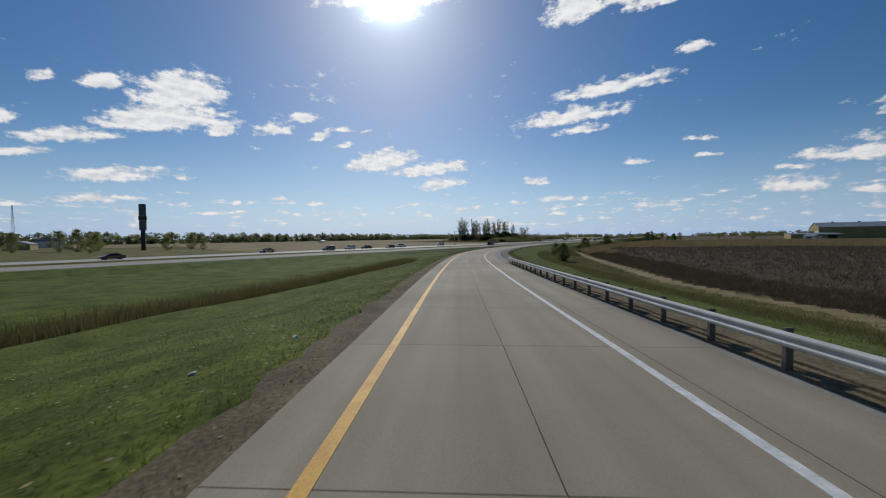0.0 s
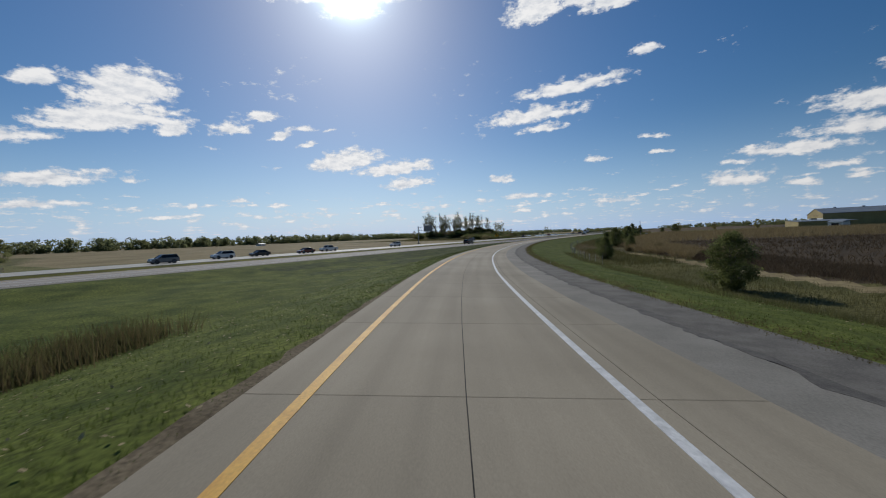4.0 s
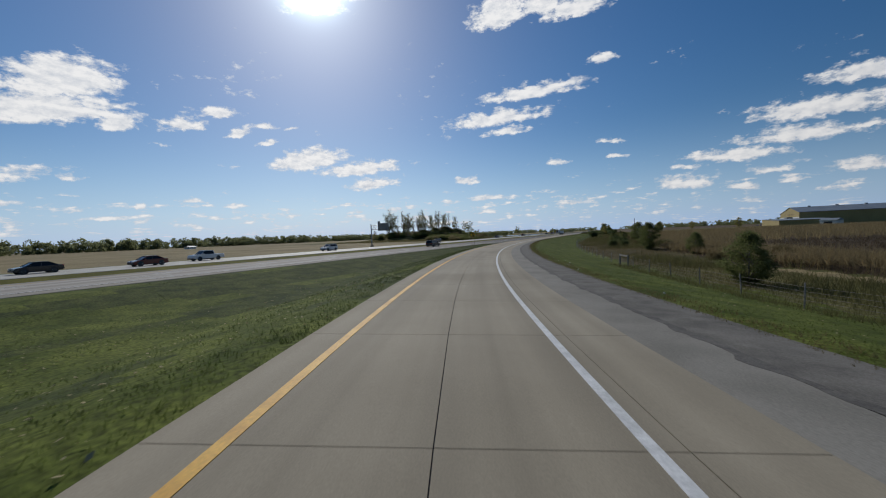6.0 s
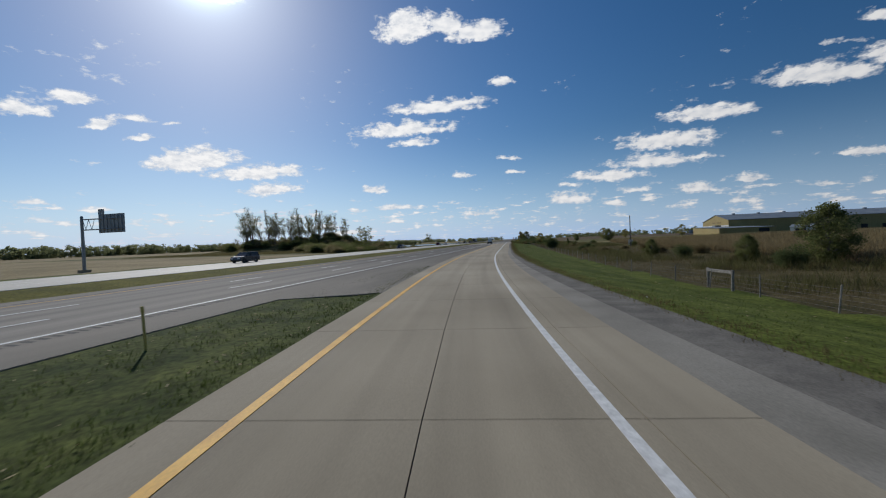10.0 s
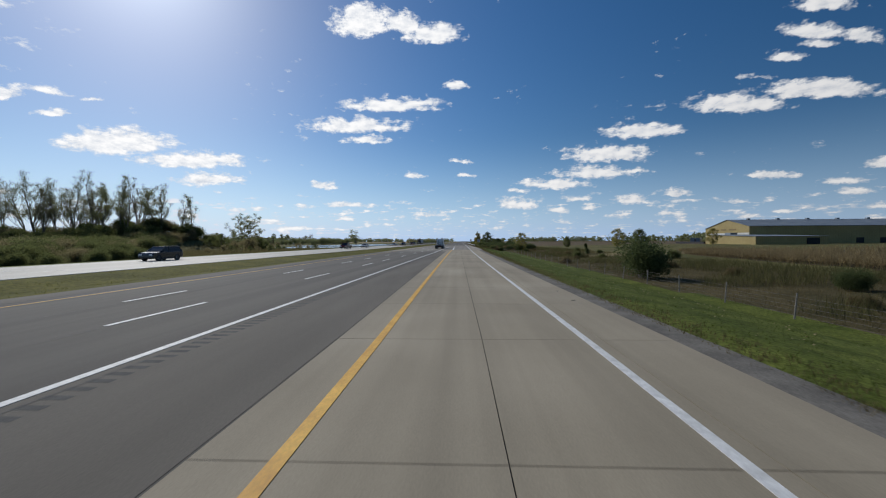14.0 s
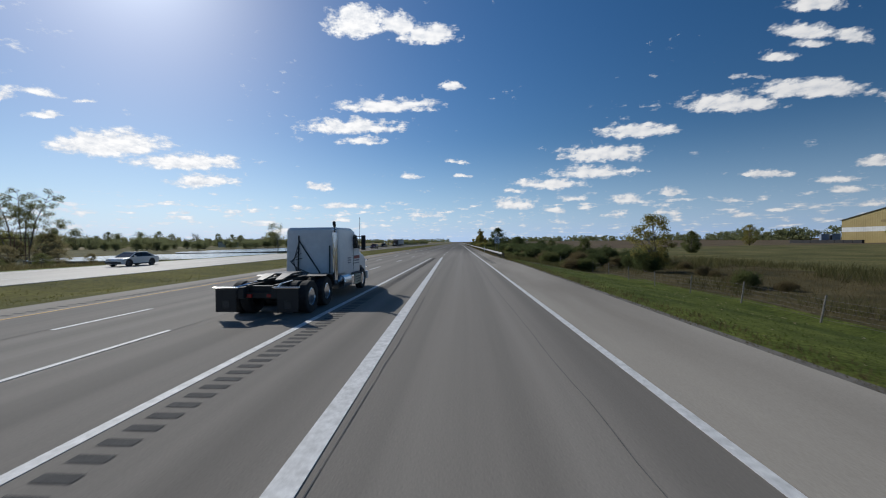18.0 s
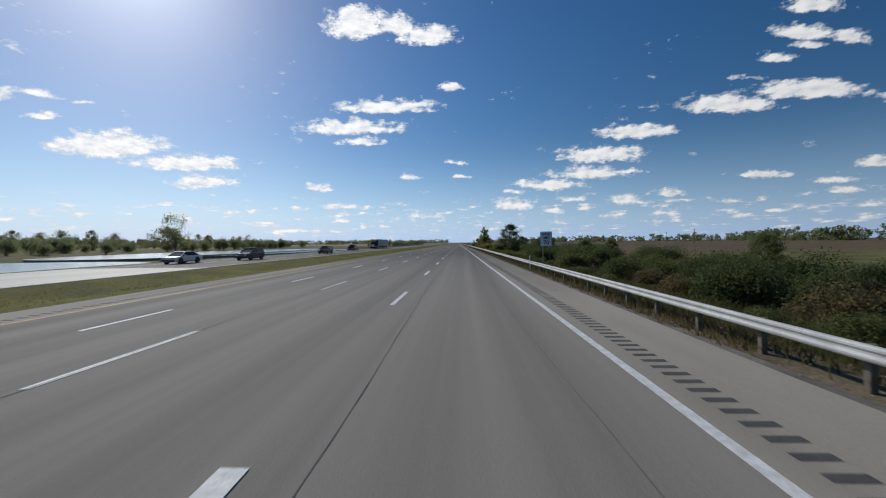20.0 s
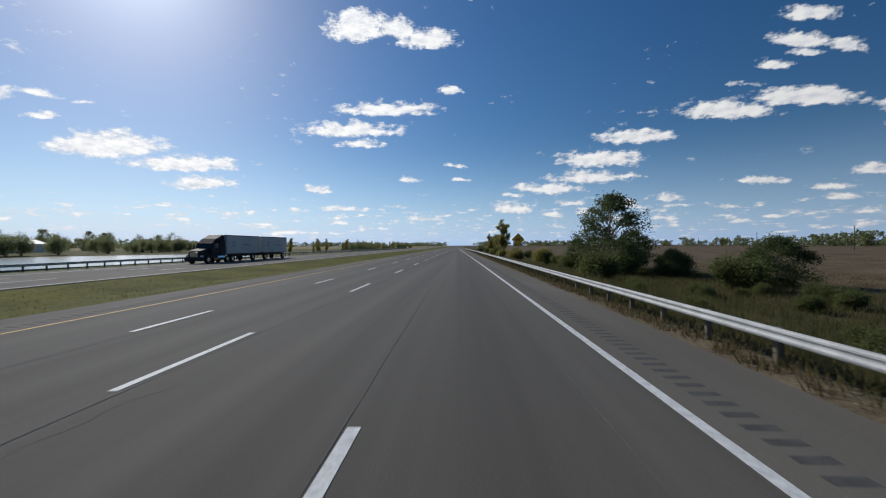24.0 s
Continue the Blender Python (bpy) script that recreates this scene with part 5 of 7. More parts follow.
md = np.column_stack([g9.uniform(X_OPP_R + 0.3, X_PAVED_L - 0.3, 9000), g9.uniform(-360, 150, 9000)])
blades("median_grass", np.column_stack([md, ground_z(md[:, 0], md[:, 1]) - 0.02]), 0.12, 0.012, M["median_blade"], "yellowing grass in the median", "grass", 4, 0.2)
blades("weeds", strew(24000, 432, 600, lambda s: pave_r(s) + 0.7, lambda s: pave_r(s) + 24, 14, 1.3), 0.55, 0.014, M["rank_weed"], "dense olive weeds behind the rail", "weeds", 6, 0.3)
hp = np.column_stack([g9.uniform(-180, -41, 26000), g9.uniform(-190, -90, 26000)])
M["heap_weed"] = leaf_material("heap_weeds", (0.085, 0.08, 0.034), (0.19, 0.16, 0.075), 0.6)
blades("weeds", np.column_stack([hp, ground_z(hp[:, 0], hp[:, 1]) - 0.05]), 0.75, 0.03, M["heap_weed"], "rank olive and brown weeds round the tree clump", "weeds", 4, 0.3)
thick = strew(16000, 120, 470, lambda s: pave_r(s) + 13, lambda s: pave_r(s) + 34, 16)
thick = thick[[noise.noise((x * 0.09, y * 0.09, 4.0)) > 0.05 for x, y, z in thick]]
blades("weeds", thick, 0.95, 0.02, M["rank_weed"], "patches of tall olive and russet weeds beyond the fence", "weeds", 7, 0.35, seed=17)
# dry fringe along the gravel and fallen bits in the grass
blades("dry_edge_grass", strew(9000, 48, 436, lambda s: pave_r(s) - 0.15, lambda s: pave_r(s) + 0.9, 19, 1.6), 0.11, 0.01, M["weed_blade"], "dry straw-coloured grass fringe beside the gravel", "grass", 5)
M["fallen_leaf"] = leaf_material("fallen_leaves", (0.22, 0.17, 0.08), (0.5, 0.42, 0.25), 0.2)


def flecks(count, s0, s1, o0, o1, seed, label):
    g = np.random.default_rng(seed)
    p = strew(count, s0, s1, o0, o1, seed, 1.2)
    p = p[p[:, 0] > 1.2] + np.array([0, 0, 0.06])
    n = len(p)
    a = g.uniform(0, 6.283, n)
    r = g.uniform(0.02, 0.06, n)
    u = np.column_stack([np.cos(a), np.sin(a), g.normal(0, 0.3, n)]) * r[:, None]
    w = np.column_stack([-np.sin(a), np.cos(a), g.normal(0, 0.3, n)]) * (r * 0.6)[:, None]
    v = np.stack([p - u, p - w, p + u, p + w], 1).reshape(-1, 3)
    return tagged(sheet("fallen_leaves", v, n, M["fallen_leaf"]), label, "leaves", kind="stuff")


flecks(6500, 0, 215, lambda s: edge_left(s) - 1.2, lambda s: edge_left(s) - 14, 20, "pale dry leaves fallen on the grass")
flecks(2600, 50, 430, lambda s: pave_r(s) + 0.1, lambda s: pave_r(s) + 9, 21, "dry leaves and bits on the verge")
flecks(1500, 436, 560, lambda s: pave_r(s) - 0.2, lambda s: pave_r(s) + 2.5, 22, "dry leaves and bits under the rail")
# reeds in the ditch
u = g9.uniform(0, 1, 9000)
rd = DITCH_A + (DITCH_B - DITCH_A) * (u[:, None] * 1.25 - 0.2) + g9.normal(0, 1.05, (9000, 2))
blades("reeds", np.column_stack([rd, ground_z(rd[:, 0], rd[:, 1]) - 0.05]), 0.85, 0.016, M["weed_blade"], "brown cattail reeds in the ditch", "reeds", 4, 0.2, lean=0.15)
blades("reeds", np.column_stack([rd[::2], ground_z(rd[::2, 0], rd[::2, 1]) - 0.05]), 1.1, 0.02, M["rank_weed"], "olive green reeds in the ditch", "reeds", 4, 0.3, seed=98, lean=0.25)
# standing dry corn: stalks with hanging leaves, thick along the field's edge and open behind
def in_rows(count, deep0, deep1, seed):
    g = np.random.default_rng(seed)
    y = g.uniform(-520, -152, count)
    x = np.interp(y, FIELD_EDGE[::-1, 1], FIELD_EDGE[::-1, 0]) + np.round(g.uniform(deep0, deep1, count) / 0.76) * 0.76 + g.normal(0, 0.07, count)
    return np.column_stack([x, y, ground_z(x, y) - 0.05])


M["dry_bean"] = leaf_material("dry_bean_plants", (0.062, 0.045, 0.03), (0.15, 0.11, 0.068), 0.35)
front = in_rows(17000, 0.2, 9.0, 91)
low = front[:, 1] < -388 + 8 * np.sin(front[:, 0])
corn, bean = front[~low], front[low]
blades("dry_corn", corn, 1.7, 0.018, M["dry_stalk"], "rows of standing dry corn stalks", "corn", 2, 0.1, seed=92, lean=0.1)
blades("dry_corn", corn + np.array([0, 0, 0.5]), 0.75, 0.04, M["dry_stalk"], "hanging dry leaves of the corn", "corn", 6, 0.2, seed=93, lean=0.7)
blades("dry_beans", bean, 0.55, 0.03, M["dry_bean"], "low dark brown dried bean plants", "crop", 8, 0.22, seed=96, lean=0.6)
behind = in_rows(26000, 9.0, 120.0, 94)
low = behind[:, 1] < -330
blades("dry_corn", behind[~low], 1.5, 0.06, M["dry_stalk"], "dry corn over the open field", "corn", 3, 0.3, seed=95, lean=0.4)
blades("dry_beans", behind[low], 0.55, 0.06, M["dry_bean"], "dark brown dried beans over the open field", "crop", 4, 0.35, seed=97, lean=0.7)
# far woods, each a row of crowns
def far_wood(name, line_points, depth, count, tall, seed, label):
    g = np.random.default_rng(seed)
    pts = np.array(line_points, float)
    d = np.concatenate([[0], np.cumsum(np.hypot(*np.diff(pts, axis=0).T))])
    q = g.uniform(0, d[-1], count)
    cx, cy = np.interp(q, d, pts[:, 0]) + g.normal(0, depth, count), np.interp(q, d, pts[:, 1]) + g.normal(0, depth, count)
    h = tall * g.uniform(0.55, 1.15, count)
    spots, sizes = [], []
    for x, y, t in zip(cx, cy, h):
        for k in range(5):
            m = 36
            r = t * g.uniform(0.16, 0.27)
            c = ball(g, m) * np.array([r, r, r * 0.85]) + np.array([x + g.normal(0, t * 0.22), y + g.normal(0, t * 0.22), max(t * g.uniform(0.2, 1.0) - r, r * 0.7)])
            spots.append(c)
            sizes.append(g.uniform(0.05, 0.11, m) * t)
    # these crowns take the leaf colour that has haze mixed into it
    return tagged(cards(name, np.vstack(spots), np.concatenate(sizes), M["leaf_far_hazed"], rng=g), label, "woods", kind="stuff")


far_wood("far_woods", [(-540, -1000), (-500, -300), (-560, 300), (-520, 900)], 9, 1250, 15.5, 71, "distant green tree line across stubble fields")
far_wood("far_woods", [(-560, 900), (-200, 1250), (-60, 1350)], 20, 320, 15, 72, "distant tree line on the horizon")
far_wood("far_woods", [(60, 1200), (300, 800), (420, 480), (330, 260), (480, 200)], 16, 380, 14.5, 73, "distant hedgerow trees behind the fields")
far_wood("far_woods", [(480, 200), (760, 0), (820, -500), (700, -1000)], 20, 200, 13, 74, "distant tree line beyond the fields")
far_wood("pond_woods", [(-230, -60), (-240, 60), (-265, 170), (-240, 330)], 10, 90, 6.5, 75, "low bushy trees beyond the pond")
# pond
M["water"] = surface("pond_water", (0.10, 0.12, 0.13), (0.14, 0.16, 0.17), 0.3, 0.2, 0.2, fine=3.0, fine_amount=0.1, bump_scale=1.5)
for cx, cy, hw, hl in PONDS:
    rim_ = [(cx + hw * math.cos(a) * (1 + 0.06 * math.sin(3 * a)), cy + hl * math.sin(a) * (1 + 0.07 * math.cos(2 * a))) for a in np.linspace(0, 2 * math.pi, 40, endpoint=False)]
    tagged(solid("water", [(x, y, -0.75) for x, y in rim_] + [(x, y, -1.6) for x, y in rim_],
                 [tuple(range(40))] + [(k, k + 40, (k + 1) % 40 + 40, (k + 1) % 40) for k in range(40)], M["water"]), "pale calm pond behind the far rail", "pond", kind="structure")

# ============ rails, fence, signs ============
W_BEAM = [(0.0, 0.70), (0.035, 0.69), (0.055, 0.66), (0.057, 0.63), (0.028, 0.59), (0.028, 0.56), (0.057, 0.52), (0.055, 0.49), (0.035, 0.46), (0.0, 0.45)]


def guard_rail(stations, place, label, side=-1.0, lift=0.04, post_top=0.66):
    """W-section beam with lapped lengths on posts and blocks; place(s, off) gives a ground point."""
    root = new("guard_rail")
    joint = 3.81
    s = stations[0]
    while s < stations[-1]:
        verts, faces = [], []
        prof = [(o * side, z) for o, z in W_BEAM]
        prof = prof + [(o - 0.006 * side, z) for o, z in prof[::-1]]
        cuts = [s + joint * k / 3 for k in range(4)]
        cuts[-1] += 0.12
        for q in cuts:
            x, y, z0, nx, ny = place(q)
            for o, z in prof:
                verts.append((x + nx * o, y + ny * o, z0 + z + lift))
        n = len(prof)
        for i in range(3):
            for k in range(n):
                faces.append((i * n + k, i * n + (k + 1) % n, (i + 1) * n + (k + 1) % n, (i + 1) * n + k))
        faces += [tuple(range(n - 1, -1, -1)), tuple(range(3 * n, 4 * n))]
        solid("beam", verts, faces, M["steel"], root)
        for h in (0.0, 0.5):
            q = s + joint * h + 0.06
            x, y, z0, nx, ny = place(q)
            ang = math.degrees(math.atan2(ny, nx))
            for nm, a0, a1, b0, b1, c0, c1, key in (("post", 0.15, 0.27, -0.05, 0.05, -0.5, post_top, "post_wood"), ("block", 0.012, 0.148, -0.05, 0.05, 0.44, 0.66, "post_wood")):
                ob = MESH_CACHE.get(nm)
                if ob is None:
                    bm = boxed(-a1 if side < 0 else a0, -a0 if side < 0 else a1, b0, b1, c0, c1, bevel=0.012)
                    if side < 0:
                        bmesh.ops.scale(bm, vec=(-1, 1, 1), verts=bm.verts)
                        bmesh.ops.recalc_face_normals(bm, faces=bm.faces)
                    ob = part(nm, bm, M[key], root)
                    MESH_CACHE[nm] = ob
                else:
                    ob = new(nm, ob.data)
                    ob.parent = root
                ob.matrix_basis = pose(x, y, z0 + lift, 0, 0, ang)
        s += joint
    return tagged(root, label, "guard rail")


MESH_CACHE = {}


def ramp_place(off):
    def at(s):
        x, y, nx, ny = along(s)
        px, py = x + nx * off(s), y + ny * off(s)
        return px, py, ground_at(px, py), nx, ny
    return at


rail_off = lambda s: edge_right(s) + 2.1
guard_rail((-26, 40), ramp_place(rail_off), "galvanised w-beam guard rail on wooden posts along the ramp", post_top=0.72)
MESH_CACHE = {}
guard_rail((432, 760), ramp_place(lambda s: 5.75), "galvanised w-beam guard rail along the shoulder")
MESH_CACHE = {}
guard_rail((-45, 260), lambda y: (X_OPP_L - 1.2, y, ground_at(X_OPP_L - 1.2, y), -1.0, 0.0), "dull steel guard rail before the pond")

fence = new("wire_fence")
M["wire"] = surface("rusty_wire", (0.10, 0.09, 0.08), (0.2, 0.18, 0.16), 5.0, 0.7, metal=0.4)
M["fence_post"] = surface("grey_fence_post", (0.17, 0.155, 0.135), (0.3, 0.28, 0.25), 5.0, 0.9, 0.3)
post_mesh, wires = None, bmesh.new()
S_FENCE = np.arange(118, 500, 4.8)
FENCE_OFF = 16.6
tops = []
gf = np.random.default_rng(12)
for s in S_FENCE:
    x, y, _ = on_ramp(s, FENCE_OFF)
    z = ground_at(x, y)
    tops.append((x, y, z))
    if post_mesh is None:
        ob = part("post", tubed([(0, 0, -0.4), (0, 0, 1.25), (0, 0, 1.3)], [0.04, 0.036, 0.025], 7), M["fence_post"], fence)
        post_mesh = ob.data
    else:
        ob = new("post", post_mesh)
        ob.parent = fence
    ob.matrix_basis = pose(x, y, z, gf.normal(0, 3.0), gf.normal(0, 3.0), gf.uniform(0, 360))
for h in (0.2, 0.42, 0.64, 0.86, 1.1):
    part("wire", tubed([(x, y, z + h + 0.02 * math.sin(k * 2.1 + h)) for k, (x, y, z) in enumerate(tops)], 0.006, 4), M["wire"], fence)
tagged(fence, "wire mesh field fence on leaning grey posts", "fence")
# timber brace of the fence, two posts and a top bar
brace = new("fence_brace")
for dx in (-1.2, 1.2):
    part("post", tubed([(dx, 0, -0.5), (dx, 0, 1.32), (dx, 0, 1.36)], [0.09, 0.085, 0.05], 9), M["fence_post"], brace)
part("top_bar", boxed(-1.3, 1.3, -0.07, 0.07, 1.12, 1.3, bevel=0.02), M["fence_post"], brace)
part("tie_wire", tubed([(-1.15, 0, 0.15), (1.15, 0, 1.1)], 0.008, 4), M["wire"], brace)
brace.matrix_basis = pose(35.6, -374.5, ground_at(35.6, -374.5), 0, 0, 90 + 20)
tagged(brace, "grey timber fence brace with a top bar", "fence")
copy_thing(brace, pose(24.2, -310, ground_at(24.2, -310), 0, 0, 90 + 8))


def text_mesh(body, size, material, parent, x, y, z, thick=0.003):
    c = bpy.data.curves.new("lettering", "FONT")
    c.body, c.size, c.extrude, c.align_x, c.align_y = body, size, thick, "CENTER", "CENTER"
    c.resolution_u = 3
    c.offset = 0.006
    tmp = bpy.data.objects.new("tmp", c)
    scene.collection.objects.link(tmp)
    me = bpy.data.meshes.new_from_object(tmp.evaluated_get(bpy.context.evaluated_depsgraph_get()))
    bpy.data.objects.remove(tmp)
    me.materials.clear()
    me.materials.append(material)
    me.name = "lettering"
    ob = new("lettering", me)
    ob.parent = parent
    ob.matrix_basis = pose(x, y, z, 90, 0, 0)
    return ob


def plate(w, h, radius, thick, inset=0.0):
    """A rounded upright plate facing -Y."""
    bm = bmesh.new()
    pts = []
    hw, hh, r = w / 2 - inset, h / 2 - inset, max(radius - inset, 0.01)
    for cx, cz, a0 in ((hw - r, hh - r, 0), (-hw + r, hh - r, 90), (-hw + r, -hh + r, 180), (hw - r, -hh + r, 270)):
        for k in range(5):
            a = radians(a0 + k * 22.5)
            pts.append((cx + r * math.cos(a), cz + r * math.sin(a)))
    f = [bm.verts.new((x, 0, z)) for x, z in pts]
    b = [bm.verts.new((x, thick, z)) for x, z in pts]
    bm.faces.new(f[::-1])
    bm.faces.new(b)
    n = len(pts)
    for k in range(n):
        bm.faces.new((f[k], f[(k + 1) % n], b[(k + 1) % n], b[k]))
    bmesh.ops.recalc_face_normals(bm, faces=bm.faces)
    return bm


def ring_plate(w, h, radius, wide, thick):
    """The border of such a plate."""
    bm = bmesh.new()
    loops = []
    for inset in (0.0, wide):
        hw, hh, r = w / 2 - inset, h / 2 - inset, max(radius - inset, 0.01)
        loops.append([bm.verts.new((cx + r * math.cos(radians(a0 + k * 22.5)), 0, cz + r * math.sin(radians(a0 + k * 22.5))))
                      for cx, cz, a0 in ((hw - r, hh - r, 0), (-hw + r, hh - r, 90), (-hw + r, -hh + r, 180), (hw - r, -hh + r, 270)) for k in range(5)])
    n = len(loops[0])
    fs = [bm.faces.new((loops[0][k], loops[0][(k + 1) % n], loops[1][(k + 1) % n], loops[1][k])) for k in range(n)]
    ext = bmesh.ops.extrude_face_region(bm, geom=fs)
    bmesh.ops.translate(bm, vec=(0, thick, 0), verts=[v for v in ext["geom"] if isinstance(v, bmesh.types.BMVert)])
    bmesh.ops.recalc_face_normals(bm, faces=bm.faces)
    return bm


M["sign_white"] = surface("sign_white", (0.8, 0.81, 0.81), (0.88, 0.88, 0.88), 2.0, 0.45, fine=12, fine_amount=0.05)
M["sign_black"] = plain("sign_black", (0.015, 0.015, 0.017), 0.5)
M["sign_yellow"] = surface("sign_yellow", (0.86, 0.42, 0.008), (0.94, 0.5, 0.012), 2.0, 0.45, fine=12, fine_amount=0.06)
M["sign_back"] = surface("sign_back_aluminium", (0.28, 0.29, 0.30), (0.38, 0.39, 0.40), 1.5, 0.5, metal=0.3)
M["post_green"] = surface("green_channel_post", (0.05, 0.09, 0.07), (0.09, 0.13, 0.10), 3.0, 0.6)
M["post_rust"] = surface("rusty_channel_post", (0.10, 0.06, 0.04), (0.2, 0.12, 0.08), 3.0, 0.8)
M["post_tan"] = surface("tan_sign_post", (0.30, 0.27, 0.18), (0.42, 0.38, 0.27), 3.0, 0.8)


def u_post(x, length, material, parent, y=0.03):
    bm = bmesh.new()
    for a, b, c, d in ((-0.03, 0.03, 0.0, 0.008), (-0.03, -0.022, 0.008, 0.04), (0.022, 0.03, 0.008, 0.04)):
        box(bm, x + a, x + b, y + c, y + d, -1.6, length)
    return part("post", bm, material, parent)


# speed limit sign
sp = new("speed_limit_sign")
part("plate", plate(1.1, 1.4, 0.07, 0.012), M["sign_white"], sp).matrix_basis = pose(0, 0, 2.45)
part("border", ring_plate(1.06, 1.36, 0.06, 0.02, 0.006), M["sign_black"], sp).matrix_basis = pose(0, -0.007, 2.45)
text_mesh("SPEED", 0.3, M["sign_black"], sp, 0, -0.006, 2.88)
text_mesh("LIMIT", 0.3, M["sign_black"], sp, 0, -0.006, 2.55)
text_mesh("70", 0.54, M["sign_black"], sp, 0, -0.006, 2.1)
u_post(-0.3, 2.3, M["post_tan"], sp)
u_post(0.3, 2.3, M["post_green"], sp)
sp.matrix_basis = pose(10.1, -58.6, -0.2, 0, 0, -4) @ Matrix.Diagonal((1.08, 1.08, 1.08, 1))
tagged(sp, "white speed limit sign on two thin posts", "road sign")


def diamond_sign(size, height, label, posts):
    root = new("warning_sign")
    bm = plate(size, size, 0.08, 0.012)
    bmesh.ops.rotate(bm, cent=(0, 0, 0), matrix=Matrix.Rotation(radians(45), 3, "Y"), verts=bm.verts)
    part("plate", bm, M["sign_yellow"], root).matrix_basis = pose(0, 0, height)
    bm = ring_plate(size * 0.94, size * 0.94, 0.07, 0.025, 0.005)
    bmesh.ops.rotate(bm, cent=(0, 0, 0), matrix=Matrix.Rotation(radians(45), 3, "Y"), verts=bm.verts)
    part("border", bm, M["sign_black"], root).matrix_basis = pose(0, -0.006, height)
    for x in posts:
        u_post(x, height + 0.1, M["post_rust"], root)
    return tagged(root, label, "road sign")


merge = diamond_sign(1.05, 2.75, "yellow diamond merge warning sign on two rusty posts", (-0.3, 0.3))
# merging arrow: a straight stem with a head, and a branch that joins it
bm = bmesh.new()
for pts in ([(-0.075, -0.52), (0.075, -0.52), (0.075, 0.2), (-0.075, 0.2)], [(-0.22, 0.18), (0.22, 0.18), (0.0, 0.54)], [(0.2, -0.5), (0.33, -0.4), (0.076, 0.08), (0.076, -0.18)]):
    a = [bm.verts.new((x, 0, z)) for x, z in pts]
    b = [bm.verts.new((x, 0.005, z)) for x, z in pts]
    bm.faces.new(a)
    bm.faces.new(b[::-1])
    for k in range(len(pts)):
        bm.faces.new((a[k], b[k], b[(k + 1) % len(pts)], a[(k + 1) % len(pts)]))
bmesh.ops.recalc_face_normals(bm, faces=bm.faces)
part("arrow", bm, M["sign_black"], merge).matrix_basis = pose(0, -0.006, 2.75)
mx_, my_ = 3.6, -339.5
merge.matrix_basis = pose(mx_, my_, ground_at(mx_, my_), 0, 0, 8)
ahead = diamond_sign(1.18, 3.3, "yellow diamond warning sign beside the rail", (0.0,))
for k, w in ((0.14, 0.5), (0.0, 0.6), (-0.14, 0.5)):
    part("text_bar", boxed(-w / 2, w / 2, -0.004, 0.002, -0.035, 0.035), M["sign_black"], ahead).matrix_basis = pose(0, -0.006, 3.3 + k)
ahead.matrix_basis = pose(7.4, 49.0, ground_at(7.4, 49.0), 0, 0, -3)
# delineator post on the gore
M["delineator"] = surface("yellow_delineator", (0.5, 0.36, 0.09), (0.62, 0.46, 0.13), 3.0, 0.6)
dl = new("delineator_post")
part("post", boxed(-0.035, 0.035, -0.01, 0.01, -0.3, 1.0, bevel=0.008), M["delineator"], dl)
part("cap", boxed(-0.037, 0.037, -0.014, 0.014, 0.88, 1.02, bevel=0.006), M["delineator"], dl)
tagged(dl, "thin yellow delineator post in gore grass", "delineator")
dl.matrix_basis = pose(2.6, -331.2, ground_at(2.6, -331.2), 2, 0, 5)

# cantilever sign over the far carriageway, seen from behind
M["gantry_steel"] = surface("gantry_steel", (0.25, 0.26, 0.27), (0.36, 0.37, 0.38), 2.0, 0.5, metal=0.5)
gt = new("cantilever_sign")
part("footing", boxed(-0.5, 0.5, -0.5, 0.5, -0.4, 0.35, bevel=0.04), M["concrete"], gt)
part("mast", tubed([(0, 0, 0.3), (0, 0, 7.4), (0, 0, 7.6)], [0.2, 0.17, 0.1], 14), M["gantry_steel"], gt)
for z in (5.7, 7.1):
    part("arm", tubed([(0, 0, z), (6.8, 0, z)], 0.08, 8), M["gantry_steel"], gt)
for k in range(4):
    x0 = 0.15 + k * 0.5
    part("lattice", tubed([(x0, 0, 5.7 if k % 2 else 7.1), (x0 + 0.5, 0, 7.1 if k % 2 else 5.7)], 0.035, 6), M["gantry_steel"], gt)
part("panel", boxed(2.6, 6.9, 0.16, 0.2, 5.2, 7.7, bevel=0.01), M["sign_back"], gt)
part("exit_panel", boxed(2.6, 3.6, 0.16, 0.2, 7.71, 8.4, bevel=0.01), M["sign_back"], gt)
for k in range(7):
    part("stiffener", boxed(2.8 + k * 0.6, 2.87 + k * 0.6, 0.1, 0.16, 5.22, 7.68), M["gantry_steel"], gt)
gt.matrix_basis = pose(-65.5, -285, ground_at(-65.5, -285), 0, 0, 0) @ Matrix.Diagonal((1.33, 1.33, 1.33, 1))
tagged(gt, "grey steel cantilever highway sign seen from behind", "highway sign")

# tall pylon advertising sign
M["pylon"] = surface("dark_pylon", (0.02, 0.022, 0.024), (0.05, 0.05, 0.052), 1.0, 0.7)
M["pylon_face"] = surface("dark_sign_face", (0.06, 0.065, 0.07), (0.11, 0.115, 0.12), 0.6, 0.5)
py_ = new("pylon_sign")
part("column", boxed(-1.2, 1.2, -0.4, 0.4, -0.5, 8.0, bevel=0.05), M["pylon"], py_)
part("cabinet", boxed(-1.9, 1.9, -0.5, 0.5, 8.0, 12.0, bevel=0.08), M["pylon_face"], py_)
